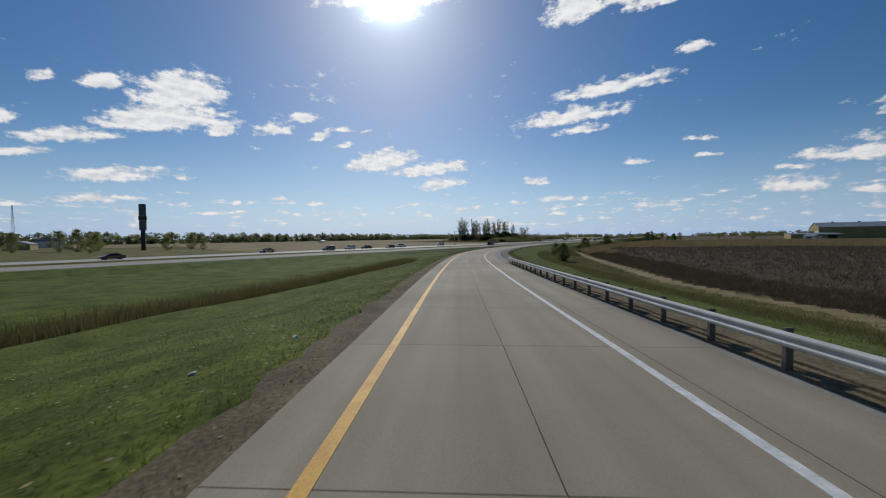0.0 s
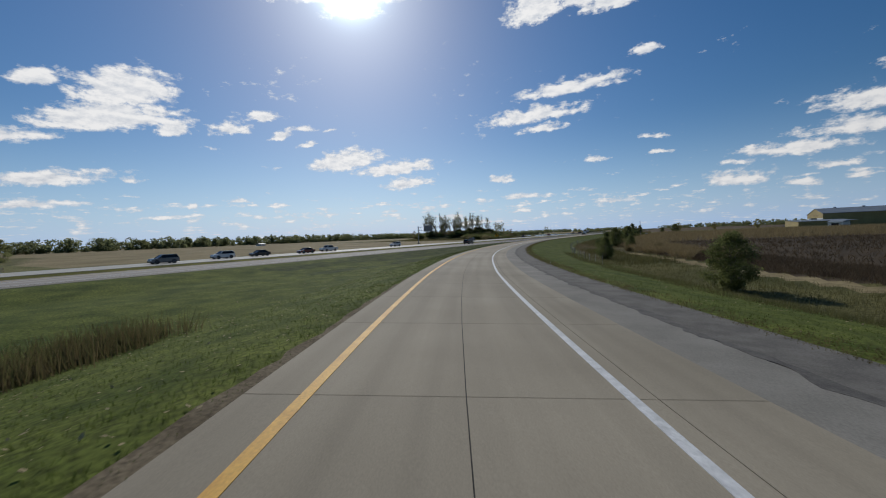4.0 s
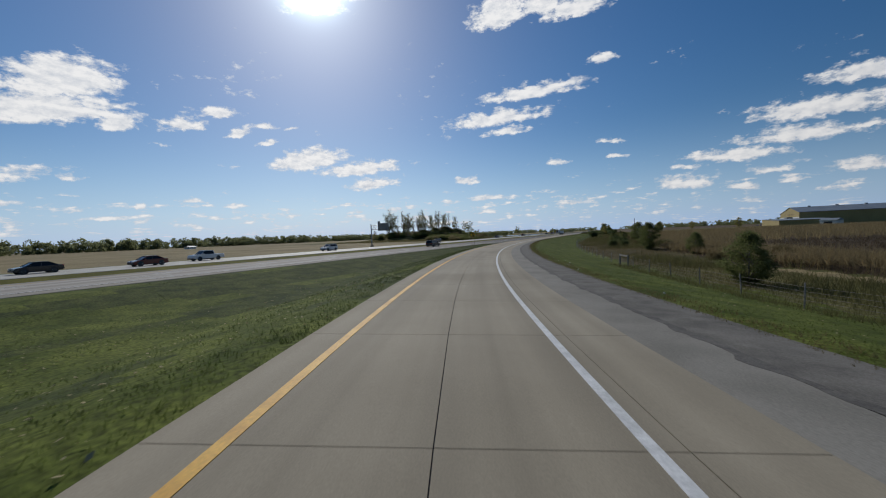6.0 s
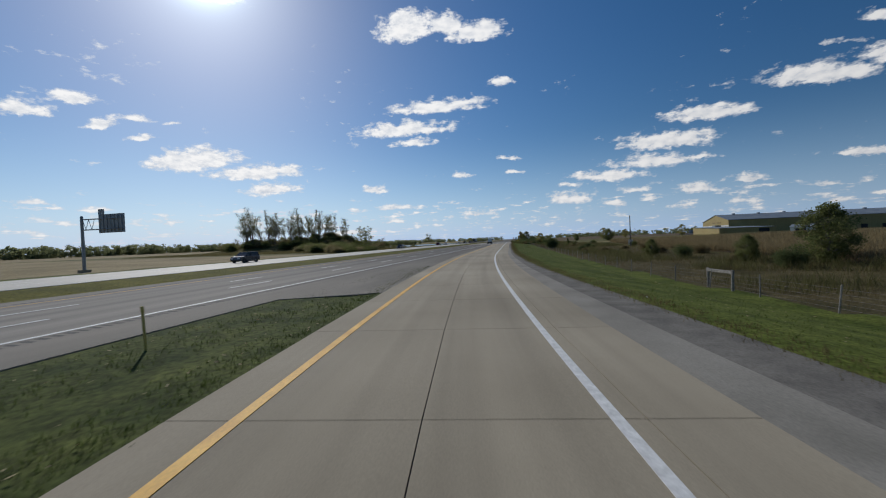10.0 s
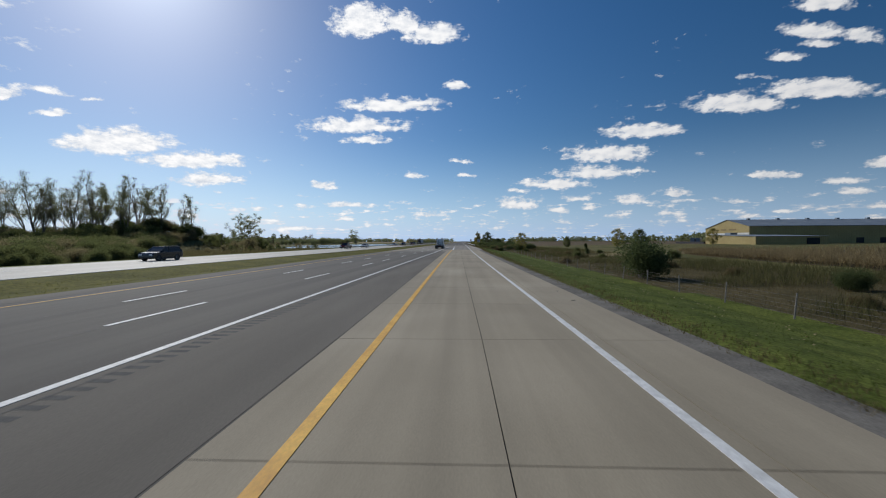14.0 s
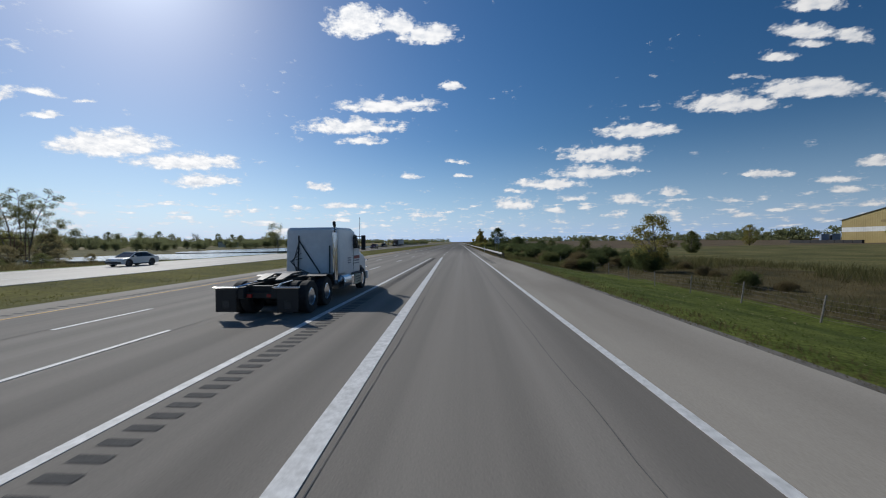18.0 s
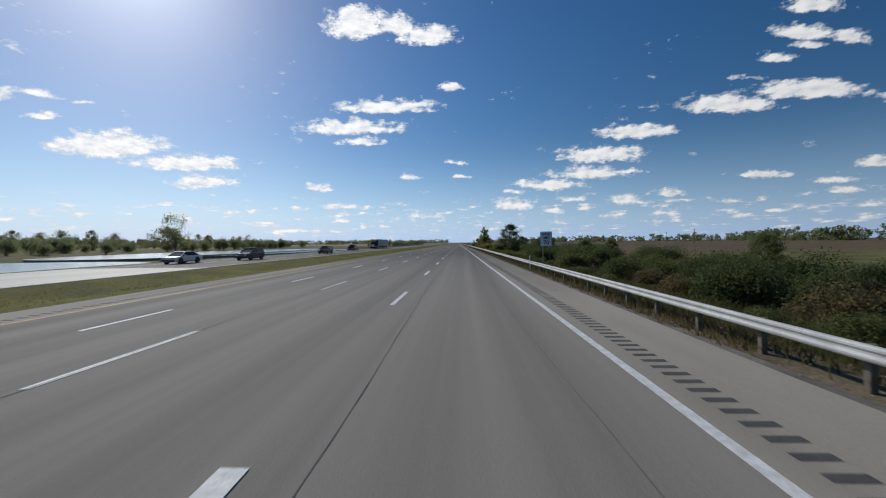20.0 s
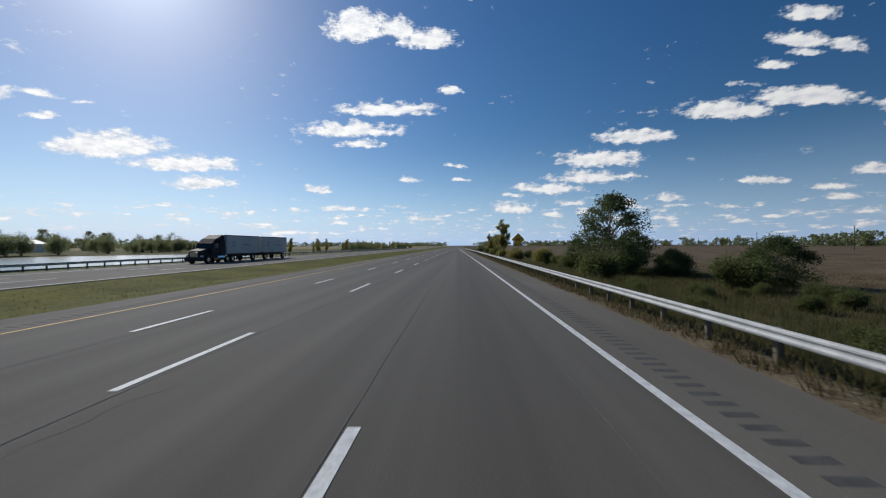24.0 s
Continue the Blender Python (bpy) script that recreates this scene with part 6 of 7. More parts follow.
part("cabinet", boxed(-2.2, 2.2, -0.55, 0.55, 12.05, 13.6, bevel=0.08), M["pylon"], py_)
part("cabinet", boxed(-1.9, 1.9, -0.5, 0.5, 13.65, 18.4, bevel=0.08), M["pylon_face"], py_)
py_.matrix_basis = pose(-141.4, -448, ground_at(-141, -448), 0, 0, 60) @ Matrix.Diagonal((0.74, 1.0, 1.24, 1))
tagged(py_, "tall dark pylon sign with stacked blank cabinets", "pylon sign")

# lattice mast far off
mast = new("lattice_mast")
for a in (0, 120, 240):
    part("leg", tubed([(1.7 * math.cos(radians(a)), 1.7 * math.sin(radians(a)), -0.3), (0.25 * math.cos(radians(a)), 0.25 * math.sin(radians(a)), 34)], 0.09, 6), M["gantry_steel"], mast)
for k in range(16):
    r0, r1 = 1.7 - 1.45 * k / 16, 1.7 - 1.45 * (k + 1) / 16
    for a in (0, 120, 240):
        part("strut", tubed([(r0 * math.cos(radians(a)), r0 * math.sin(radians(a)), k * 2.12), (r1 * math.cos(radians(a + 120)), r1 * math.sin(radians(a + 120)), k * 2.12 + 2.12)], 0.05, 4), M["gantry_steel"], mast)
mast.matrix_basis = pose(-213, -483, 0) @ Matrix.Diagonal((0.7, 0.7, 0.7, 1))
tagged(mast, "slender grey lattice mast on the horizon", "mast")

# utility poles along the field
pole = new("utility_pole")
part("pole", tubed([(0, 0, -0.5), (0, 0, 9.2)], [0.15, 0.1], 8), M["post_wood"], pole)
part("crossarm", boxed(-1.1, 1.1, -0.05, 0.05, 8.5, 8.62, bevel=0.01), M["post_wood"], pole)
for x in (-0.95, 0.0, 0.95):
    part("insulator", tubed([(x, 0, 8.62), (x, 0, 8.78)], 0.05, 6), M["sign_white"], pole)
tagged(pole, "weathered wooden utility pole with a crossarm", "utility pole", "utility poles")
pole.matrix_basis = pose(150, 150, 0, 0, 0, 25)
for x, y in ((175, 230), (205, 310), (240, 390)):
    copy_thing(pole, pose(x, y, 0, 0, 0, 25))

# a plain service pole by the fence, and the cabinets at its foot
service = new("service_pole")
part("pole", tubed([(0, 0, -0.5), (0, 0, 8.6)], [0.15, 0.11], 9), M["post_wood"], service)
part("conduit", tubed([(0.16, -0.05, -0.3), (0.14, -0.05, 3.2)], 0.035, 6), M["gantry_steel"], service)
part("meter_box", boxed(-0.16, 0.16, -0.3, -0.14, 1.3, 1.85, bevel=0.02), M["gantry_steel"], service)
tagged(service, "plain weathered wooden service pole beside the corn", "utility pole")
service.matrix_basis = pose(41.7, -226.6, ground_at(41.7, -226.6), 0, 0, 15)
M["cabinet_grey"] = surface("grey_cabinet_paint", (0.3, 0.31, 0.3), (0.4, 0.41, 0.4), 2.0, 0.6)
cab = new("utility_cabinet")
part("plinth", boxed(-0.62, 0.62, -0.4, 0.4, -0.3, 0.12, bevel=0.02), M["concrete"], cab)
part("body", boxed(-0.55, 0.55, -0.34, 0.34, 0.12, 1.65, bevel=0.02), M["cabinet_grey"], cab)
part("cap", boxed(-0.6, 0.6, -0.39, 0.39, 1.65, 1.72, bevel=0.015), M["cabinet_grey"], cab)
for x in (-0.27, 0.27):
    door = part("door", boxed(x - 0.25, x + 0.25, -0.36, -0.341, 0.2, 1.58, bevel=0.006), M["cabinet_grey"], cab)
    part("handle", boxed(x * 0.2 - 0.02, x * 0.2 + 0.02, -0.39, -0.361, 0.85, 1.0, bevel=0.006), M["gantry_steel"], door)
tagged(cab, "pale grey two-door utility cabinet in the weeds", "utility cabinet", "cabinets by the pole")
cab.matrix_basis = pose(44.3, -217.5, ground_at(44.3, -217.5), 0, 0, -40)
small = copy_thing(cab, pose(48.2, -216.5, ground_at(48.2, -216.5), 0, 0, -25))
small.scale = (1.0, 1.0, 0.55)

# dark steel frame on the pond's shore
stand = new("scaffold")
fz = ground_at(-88.0, -77.5)
for x in (-3.0, -1.0, 1.0, 3.0):
    for y in (-1.2, 1.2):
        part("upright", boxed(x - 0.06, x + 0.06, y - 0.06, y + 0.06, -0.4, 5.2), M["post_rust"], stand)
for z in (1.5, 3.2, 4.9):
    for y in (-1.2, 1.2):
        part("crossbeam", boxed(-3.3, 3.3, y - 0.05, y + 0.05, z - 0.06, z + 0.06), M["post_rust"], stand)
for x in (-2.0, 2.0):
    part("brace", tubed([(x - 1.0, -1.2, 1.5), (x + 1.0, -1.2, 4.9)], 0.06, 6), M["post_rust"], stand)
stand.matrix_basis = pose(-88.0, -77.5, fz, 0, 0, 40)
tagged(stand, "dark open steel scaffold standing on the pond shore", "scaffold")

# ============ warehouse and its yard ============
def clad(name, dark, light, pitch_=2.6):
    return surface(name, dark, light, 0.15, 0.6, 0.0, fine=1.2, fine_amount=0.06)


M["clad_tan"] = clad("tan_metal_cladding", (0.31, 0.235, 0.085), (0.37, 0.285, 0.11))
M["clad_white"] = clad("white_metal_cladding", (0.55, 0.55, 0.52), (0.66, 0.66, 0.63))
M["roof_metal"] = clad("grey_blue_metal_roof", (0.16, 0.19, 0.22), (0.22, 0.25, 0.28))
M["letter_tan"] = clad("ochre_lettering", (0.2, 0.14, 0.05), (0.25, 0.18, 0.07))
M["dark_opening"] = plain("dark_opening", (0.02, 0.02, 0.022), 0.8)
X0, X1, Y0, Y1, YM, EAVE, FAR_EAVE, RIDGE = 173.0, 345.0, -9.0, 32.0, 10.0, 10.6, 10.0, 15.2
wh = new("warehouse")


def ribbed(x0, y0, x1, y1, z0, z1, rib=0.9, deep=0.025):
    """An upright wall of ribbed sheet between two ground points, facing to the right of the way from first to second."""
    bm = bmesh.new()
    d = Vector((x1 - x0, y1 - y0, 0))
    n = max(2, int(d.length / rib))
    d /= n
    out = Vector((d.y, -d.x, 0)).normalized() * deep
    top, bot = [], []
    for k in range(n):
        p = Vector((x0, y0, 0)) + d * k
        for q in (p, p + d * 0.55, p + d * 0.62 + out, p + d * 0.93 + out):
            bot.append(bm.verts.new((q.x, q.y, z0)))
            zt = z1(q.x, q.y) if callable(z1) else z1
            top.append(bm.verts.new((q.x, q.y, zt)))
    for a in range(len(bot) - 1):
        bm.faces.new((bot[a], bot[a + 1], top[a + 1], top[a]))
    return bm


gable = lambda x, y: float(np.interp(y, [Y0, YM, Y1], [EAVE, RIDGE, FAR_EAVE]))
part("wall", ribbed(X0, Y0, X1, Y0, -0.5, 6.6), M["clad_tan"], wh)
part("wall_band", ribbed(X0, Y0, X1, Y0, 6.6, EAVE), M["clad_tan"], wh)
part("gable_wall", ribbed(X0, Y1, X0, Y0, -0.5, 4.6), M["clad_tan"], wh)
part("gable_band", ribbed(X0, Y1, X0, Y0, 4.6, 6.6), M["clad_white"], wh, "white band across the tan cladding")
part("gable_top", ribbed(X0, Y1, X0, Y0, 6.6, gable), M["clad_tan"], wh)
part("back_wall", ribbed(X1, Y1, X0, Y1, -0.5, FAR_EAVE), M["clad_tan"], wh)
part("end_wall", ribbed(X1, Y0, X1, Y1, -0.5, gable), M["clad_tan"], wh)
for ya, yb in ((Y0 - 0.5, YM), (YM, Y1 + 0.5)):
    za, zb = (EAVE - 0.05, RIDGE + 0.1) if yb == YM else (RIDGE + 0.1, FAR_EAVE - 0.05)
    bm = bmesh.new()
    n = 90
    rows_ = []
    for k in range(n + 1):
        x = X0 - 0.5 + (X1 - X0 + 1) * k / n
        up = 0.06 if k % 2 else 0.0
        rows_.append([bm.verts.new((x, ya, za + up)), bm.verts.new((x, yb, zb + up)), bm.verts.new((x, yb, zb - 0.15)), bm.verts.new((x, ya, za - 0.15))])
    for a, b in zip(rows_, rows_[1:]):
        for k in range(4):
            bm.faces.new((a[k], b[k], b[(k + 1) % 4], a[(k + 1) % 4]))
    bm.faces.new(rows_[0])
    bm.faces.new(rows_[-1][::-1])
    bmesh.ops.recalc_face_normals(bm, faces=bm.faces)
    part("roof_slope", bm, M["roof_metal"], wh)
part("gutter", boxed(X0 - 0.5, X1 + 0.5, Y0 - 0.75, Y0 - 0.5, EAVE - 0.3, EAVE + 0.05), M["roof_metal"], wh)
for k in range(9):
    part("roof_vent", boxed(X0 + 12 + k * 18, X0 + 13.6 + k * 18, YM - 0.8, YM + 0.8, RIDGE - 0.1, RIDGE + 0.9, bevel=0.1), M["roof_metal"], wh)
for k in range(8):
    part("loading_door", boxed(X0 + 60 + k * 13, X0 + 64 + k * 13, Y0 - 0.25, Y0 + 0.2, 0.2, 3.4), M["dark_opening"], wh)
part("gable_door", boxed(X0 - 0.25, X0 + 0.2, Y0 + 9, Y0 + 13, -0.3, 3.6), M["dark_opening"], wh)
for k, (w, h) in enumerate(((7.0, 1.0), (5.5, 1.0))):
    part("letter_bar", boxed(X0 - 0.16, X0 - 0.06, YM - 8 + k * 9, YM - 8 + k * 9 + w * 0.9, 8.3, 8.3 + h), M["letter_tan"], wh)
tagged(wh, "long tan metal warehouse with white band and grey roof", "warehouse")
# lean-to in front
an = new("lean_to_shed")
ax0, ax1, ay0, ay1 = 148.0, 182.0, -48.0, -9.3
part("wall", ribbed(ax0, ay0, ax1, ay0, -0.5, 3.9), M["clad_tan"], an)
part("end_wall", ribbed(ax0, ay1, ax0, ay0, -0.5, lambda x, y: 3.9 + 1.3 * (y - ay0) / (ay1 - ay0)), M["clad_tan"], an)
part("end_wall", ribbed(ax1, ay0, ax1, ay1, -0.5, lambda x, y: 3.9 + 1.3 * (y - ay0) / (ay1 - ay0)), M["clad_tan"], an)
bm = bmesh.new()
vs = [bm.verts.new(p) for p in ((ax0 - 0.4, ay0 - 0.4, 3.9), (ax1 + 0.4, ay0 - 0.4, 3.9), (ax1 + 0.4, ay1, 5.25), (ax0 - 0.4, ay1, 5.25), (ax0 - 0.4, ay0 - 0.4, 4.05), (ax1 + 0.4, ay0 - 0.4, 4.05), (ax1 + 0.4, ay1, 5.4), (ax0 - 0.4, ay1, 5.4))]
for f in ((3, 2, 1, 0), (4, 5, 6, 7), (0, 1, 5, 4), (1, 2, 6, 5), (2, 3, 7, 6), (3, 0, 4, 7)):
    bm.faces.new([vs[i] for i in f])
part("roof", bm, M["roof_metal"], an)
part("shed_door", boxed(ax0 + 24, ax0 + 30, ay0 - 0.2, ay0 + 0.2, 0, 3.2), M["dark_opening"], an)
tagged(an, "low tan lean-to shed with metal roof", "shed")
# two parked box trailers in the yard
M["trailer_blue"] = surface("faded_trailer", (0.16, 0.2, 0.25), (0.24, 0.28, 0.33), 0.8, 0.5)
M["tyre"] = surface("tyre_rubber", (0.012, 0.012, 0.013), (0.03, 0.03, 0.03), 6.0, 0.85)
M["chrome"] = plain("polished_metal", (0.75, 0.76, 0.78), 0.12, 1.0)


def wheel_set(parent, x, y, r, w, rim_r, n_name="wheel"):
    """A tyre with its rim, standing at the hub's place; the outer side looks along the sign of x."""
    side = 1 if x > 0 else -1
    tyre = part("tyre", lathe([(rim_r, -w / 2), (r * 0.94, -w / 2), (r, -w * 0.36), (r, w * 0.36), (r * 0.94, w / 2), (rim_r, w / 2)], 28, caps=False), M["tyre"], parent, smooth=False)
    tyre.matrix_basis = pose(x, y, r)
    rim = part("rim", lathe([(rim_r * 0.98, side * w * 0.42), (rim_r * 0.86, side * w * 0.46), (rim_r * 0.78, side * w * 0.2), (rim_r * 0.4, side * w * 0.16), (rim_r * 0.3, side * w * 0.38), (0.02, side * w * 0.42)], 20), M["chrome"], tyre)
    return tyre


tr = new("box_trailer")
part("box", boxed(-1.25, 1.25, 0, 9.0, 1.1, 4.0, bevel=0.05), M["trailer_blue"], tr)
part("chassis", boxed(-0.5, 0.5, 0.3, 8.6, 0.8, 1.1), M["dark_opening"], tr)
for x in (-1.0, 1.0):
    for y in (1.4, 2.6):
        wheel_set(tr, x, y, 0.5, 0.3, 0.28)
    part("landing_leg", boxed(x * 0.7 - 0.06, x * 0.7 + 0.06, 7.4, 7.55, 0.0, 1.1), M["gantry_steel"], tr)
tr.matrix_basis = pose(160.5, 26, ground_at(160.5, 26), 0, 0, -38)
tagged(tr, "faded blue-grey box trailer parked at the warehouse", "trailer", "parked trailers")
copy_thing(tr, pose(163.2, 24.0, ground_at(163.2, 24), 0, 0, -38))
barrier = new("yard_barrier")
for k in range(9):
    part("barrier_block", boxed(156.6, 157.5, 7 + k * 3.6, 10.5 + k * 3.6, -0.4, 1.15, bevel=0.08), M["dark_opening"], barrier)
tagged(barrier, "low row of black barrier blocks along the yard", "barrier")

# steel hopper on legs against the gable
hop = new("steel_hopper")
part("bin", boxed(-2.0, 2.0, -2.6, 2.6, 2.6, 6.9, bevel=0.05), M["roof_metal"], hop)
part("chute", extrude_side([(-2.3, 2.6), (2.3, 2.6), (0.6, 1.2), (-0.6, 1.2)], -1.6, 1.6), M["gantry_steel"], hop)
for x in (-1.8, 1.8):
    for y in (-2.4, 2.4):
        part("leg", boxed(x - 0.14, x + 0.14, y - 0.14, y + 0.14, -0.4, 2.6), M["gantry_steel"], hop)
tagged(hop, "grey steel hopper on four legs beside the warehouse gable", "hopper")
hop.matrix_basis = pose(169.0, 0.6, ground_at(169.0, 0.6), 0, 0, 0)

# ============ vehicles ============
def paint(name, colour, rough=0.25):
    m = plain(name, colour, rough, 0.0, coat=0.6)
    return m


M["glass"] = plain("dark_car_glass", (0.012, 0.015, 0.017), 0.18)
M["lamp_red"] = plain("tail_lamp", (0.35, 0.02, 0.02), 0.2)
M["lamp_clear"] = plain("head_lamp", (0.7, 0.72, 0.74), 0.1)
M["trim_black"] = plain("black_trim", (0.02, 0.02, 0.021), 0.5)
SHAPES = {
    # length, width, roof height, belt, lower outline and greenhouse outline as (y, z); y runs to the front
    "sedan": (4.7, 1.8, [(-2.35, 0.45), (-2.33, 0.85), (-2.2, 0.98), (-1.5, 1.02), (1.0, 0.98), (2.1, 0.80), (2.33, 0.62), (2.35, 0.35), (2.2, 0.24), (-2.2, 0.26)],
              [(-1.75, 1.0), (-1.0, 1.40), (-0.2, 1.47), (0.45, 1.42), (1.25, 0.97)]),
    "suv": (4.7, 1.86, [(-2.3, 0.5), (-2.34, 0.95), (-2.25, 1.12), (-1.5, 1.14), (1.0, 1.10), (2.1, 0.98), (2.33, 0.78), (2.36, 0.42), (2.2, 0.30), (-2.2, 0.32)],
            [(-2.2, 1.12), (-1.95, 1.62), (-0.9, 1.72), (0.35, 1.68), (1.2, 1.09)]),
    "pickup": (5.6, 1.95, [(-2.8, 0.55), (-2.82, 1.12), (-0.9, 1.14), (1.3, 1.14), (2.6, 1.05), (2.8, 0.8), (2.8, 0.5), (2.6, 0.36), (-2.6, 0.40)],
               [(-0.95, 1.13), (-0.8, 1.74), (0.2, 1.80), (0.75, 1.74), (1.45, 1.13)]),
}


def car(shape, body_paint, label, x, y, toward):
    length, width, lower, house = SHAPES[shape]
    w = width / 2
    root = new("car" if shape != "pickup" else "pickup_truck")
    bm = extrude_side(lower, -w, w, bevel=0.09)
    part("body", bm, body_paint, root)
    # greenhouse leans inwards
    bm = bmesh.new()
    zt, zb = max(z for _, z in house), min(z for _, z in house)
    sides = []
    for s_ in (-1, 1):
        sides.append([bm.verts.new((s_ * (w - 0.06 - 0.2 * (z - zb) / (zt - zb)), yy, z)) for yy, z in house])
    n = len(house)
    bm.faces.new(sides[0][::-1])
    bm.faces.new(sides[1])
    for k in range(n):
        bm.faces.new((sides[0][k], sides[0][(k + 1) % n], sides[1][(k + 1) % n], sides[1][k]))
    bmesh.ops.recalc_face_normals(bm, faces=bm.faces)
    part("window", bm, M["glass"], root)
    top = [q for q in house if q[1] > zt - 0.12]
    y0, y1 = top[0][0] - 0.03, top[-1][0] + 0.03
    part("roof", boxed(-w + 0.24, w - 0.24, y0, y1, zt - 0.09, zt + 0.025, bevel=0.03), body_paint, root)
    for s_ in (-1, 1):
        for ya, yb in ((house[0], house[1]), (house[-1], house[-2])):
            part("pillar", tubed([(s_ * (w - 0.05), ya[0], ya[1]), (s_ * (w - 0.05 - 0.2 * (yb[1] - zb) / (zt - zb)), yb[0], yb[1])], 0.045, 6), body_paint, root)
        part("pillar", tubed([(s_ * (w - 0.045), -0.15, zb), (s_ * (w - 0.245), -0.25, zt - 0.03)], 0.04, 6), M["trim_black"], root)
        part("side_mirror", boxed(s_ * (w + 0.1) - 0.09, s_ * (w + 0.1) + 0.09, house[-1][0] - 0.45, house[-1][0] - 0.3, zb, zb + 0.15, bevel=0.02), body_paint, root)
        part("headlight", boxed(s_ * (w - 0.3) - 0.2, s_ * (w - 0.3) + 0.2, length / 2 - 0.2, length / 2 + 0.005, 0.66, 0.8, bevel=0.02), M["lamp_clear"], root)
        part("taillight", boxed(s_ * (w - 0.25) - 0.17, s_ * (w - 0.25) + 0.17, -length / 2 - 0.005, -length / 2 + 0.15, 0.78, 0.96, bevel=0.02), M["lamp_red"], root)
        part("sill", boxed(s_ * (w - 0.06) - 0.07, s_ * (w - 0.06) + 0.07, -1.0, 1.0, 0.2, 0.32, bevel=0.02), M["trim_black"], root)
        for yy in (length * 0.31, -length * 0.29):
            wheel_set(root, s_ * (w - 0.09), yy, 0.34 if shape == "sedan" else 0.37, 0.22, 0.23)
            part("wheel_arch", lathe([(0.0, 0), (0.43, 0.0), (0.43, s_ * 0.02), (0.0, s_ * 0.02)], 18), M["trim_black"], root).matrix_basis = pose(s_ * (w - 0.013), yy, 0.37)
    part("bumper", boxed(-w + 0.08, w - 0.08, length / 2 - 0.08, length / 2 + 0.04, 0.32, 0.52, bevel=0.03), M["trim_black"], root)
    part("bumper", boxed(-w + 0.08, w - 0.08, -length / 2 - 0.04, -length / 2 + 0.08, 0.38, 0.58, bevel=0.03), M["trim_black"], root)
    if shape == "pickup":
        part("bed_liner", boxed(-w + 0.12, w - 0.12, -2.7, -1.1, 1.12, 1.155), M["trim_black"], root)
    root.matrix_basis = pose(x, y, 0.0, 0, 0, 0 if toward > 0 else 180)
    return tagged(root, label, "car" if shape != "pickup" else "pickup truck")


P = {"maroon": paint("maroon_car_paint", (0.10, 0.012, 0.018)), "black": paint("black_car_paint", (0.012, 0.013, 0.016)), "white": paint("white_car_paint", (0.7, 0.7, 0.69)), "red": paint("dark_red_car_paint", (0.14, 0.03, 0.02)),
     "gold": paint("gold_car_paint", (0.5, 0.4, 0.2)), "grey": paint("grey_car_paint", (0.14, 0.15, 0.16)), "blue": paint("navy_car_paint", (0.02, 0.03, 0.05))}
LANES = (X_OPP_L + 4.3, X_OPP_L + 7.7)
car("suv", P["black"], "black suv driving in the passing lane", -8.9, -336, 1)
car("sedan", P["red"], "dark red sedan on the far carriageway", LANES[1], -486, -1)
car("suv", P["maroon"], "maroon suv beside the median on the far carriageway", X_OPP_R - 6.0, -14.5, -1)
car("pickup", P["maroon"], "maroon pickup truck passing the tree clump", LANES[0], -129.8, -1)
car("pickup", P["black"], "black pickup truck on the far carriageway", LANES[0], 19, -1)
car("sedan", P["gold"], "gold sedan on the far carriageway", LANES[0], -446, -1)
car("suv", P["grey"], "grey suv on the far carriageway", LANES[1], -424, -1)
car("suv", P["white"], "white suv on the far carriageway", LANES[0], -411, -1)
car("sedan", P["black"], "black sedan on the far carriageway", LANES[0], -402, -1)
car("pickup", P["white"], "white pickup truck on the far carriageway", LANES[0], -380, -1)
car("sedan", P["red"], "brown-red sedan behind a pickup", LANES[1], -391, -1)
car("suv", P["white"], "white suv alone on the far carriageway", LANES[0] - 0.4, -347.5, -1)
car("suv", P["blue"], "navy suv on the far carriageway", LANES[0], -284, -1)
car("suv", P["black"], "black van-like suv near the tree clump", LANES[0], -200, -1)
car("sedan", P["white"], "silver-white sedan passing the pond", LANES[0], -108, -1)
car("suv", P["black"], "black suv passing the pond", LANES[1], -44, -1)
car("sedan", P["white"], "white crossover behind a black suv", LANES[0], -53, -1)

# ---- the white road tractor
M["cab_white"] = surface("white_cab_paint", (0.72, 0.735, 0.745), (0.8, 0.815, 0.82), 0.8, 0.3, fine=6, fine_amount=0.04)
M["frame_black"] = surface("black_chassis", (0.012, 0.012, 0.012), (0.035, 0.034, 0.033), 2.0, 0.6)
M["tank"] = plain("polished_tank", (0.6, 0.61, 0.63), 0.2, 1.0)
M["soot"] = surface("sooty_pipe", (0.03, 0.028, 0.026), (0.10, 0.09, 0.08), 4.0, 0.6, metal=0.4)
M["step_cream"] = surface("cream_step_box", (0.42, 0.4, 0.3), (0.52, 0.5, 0.38), 3.0, 0.5)
M["lettering_red"] = plain("red_lettering", (0.3, 0.04, 0.03), 0.5)
M["lettering_grey"] = plain("grey_lettering", (0.25, 0.27, 0.32), 0.5)
M["grease"] = surface("greasy_steel", (0.03, 0.03, 0.03), (0.08, 0.078, 0.075), 5.0, 0.5, metal=0.3)
tk = new("road_tractor")
for x in (-0.42, 0.42):
    part("frame_rail", boxed(x - 0.05, x + 0.05, 0.1, 7.6, 0.72, 0.98), M["frame_black"], tk)
for y in (0.25, 1.6, 3.0, 4.4):
    part("crossmember", boxed(-0.42, 0.42, y - 0.08, y + 0.08, 0.74, 0.94), M["frame_black"], tk)
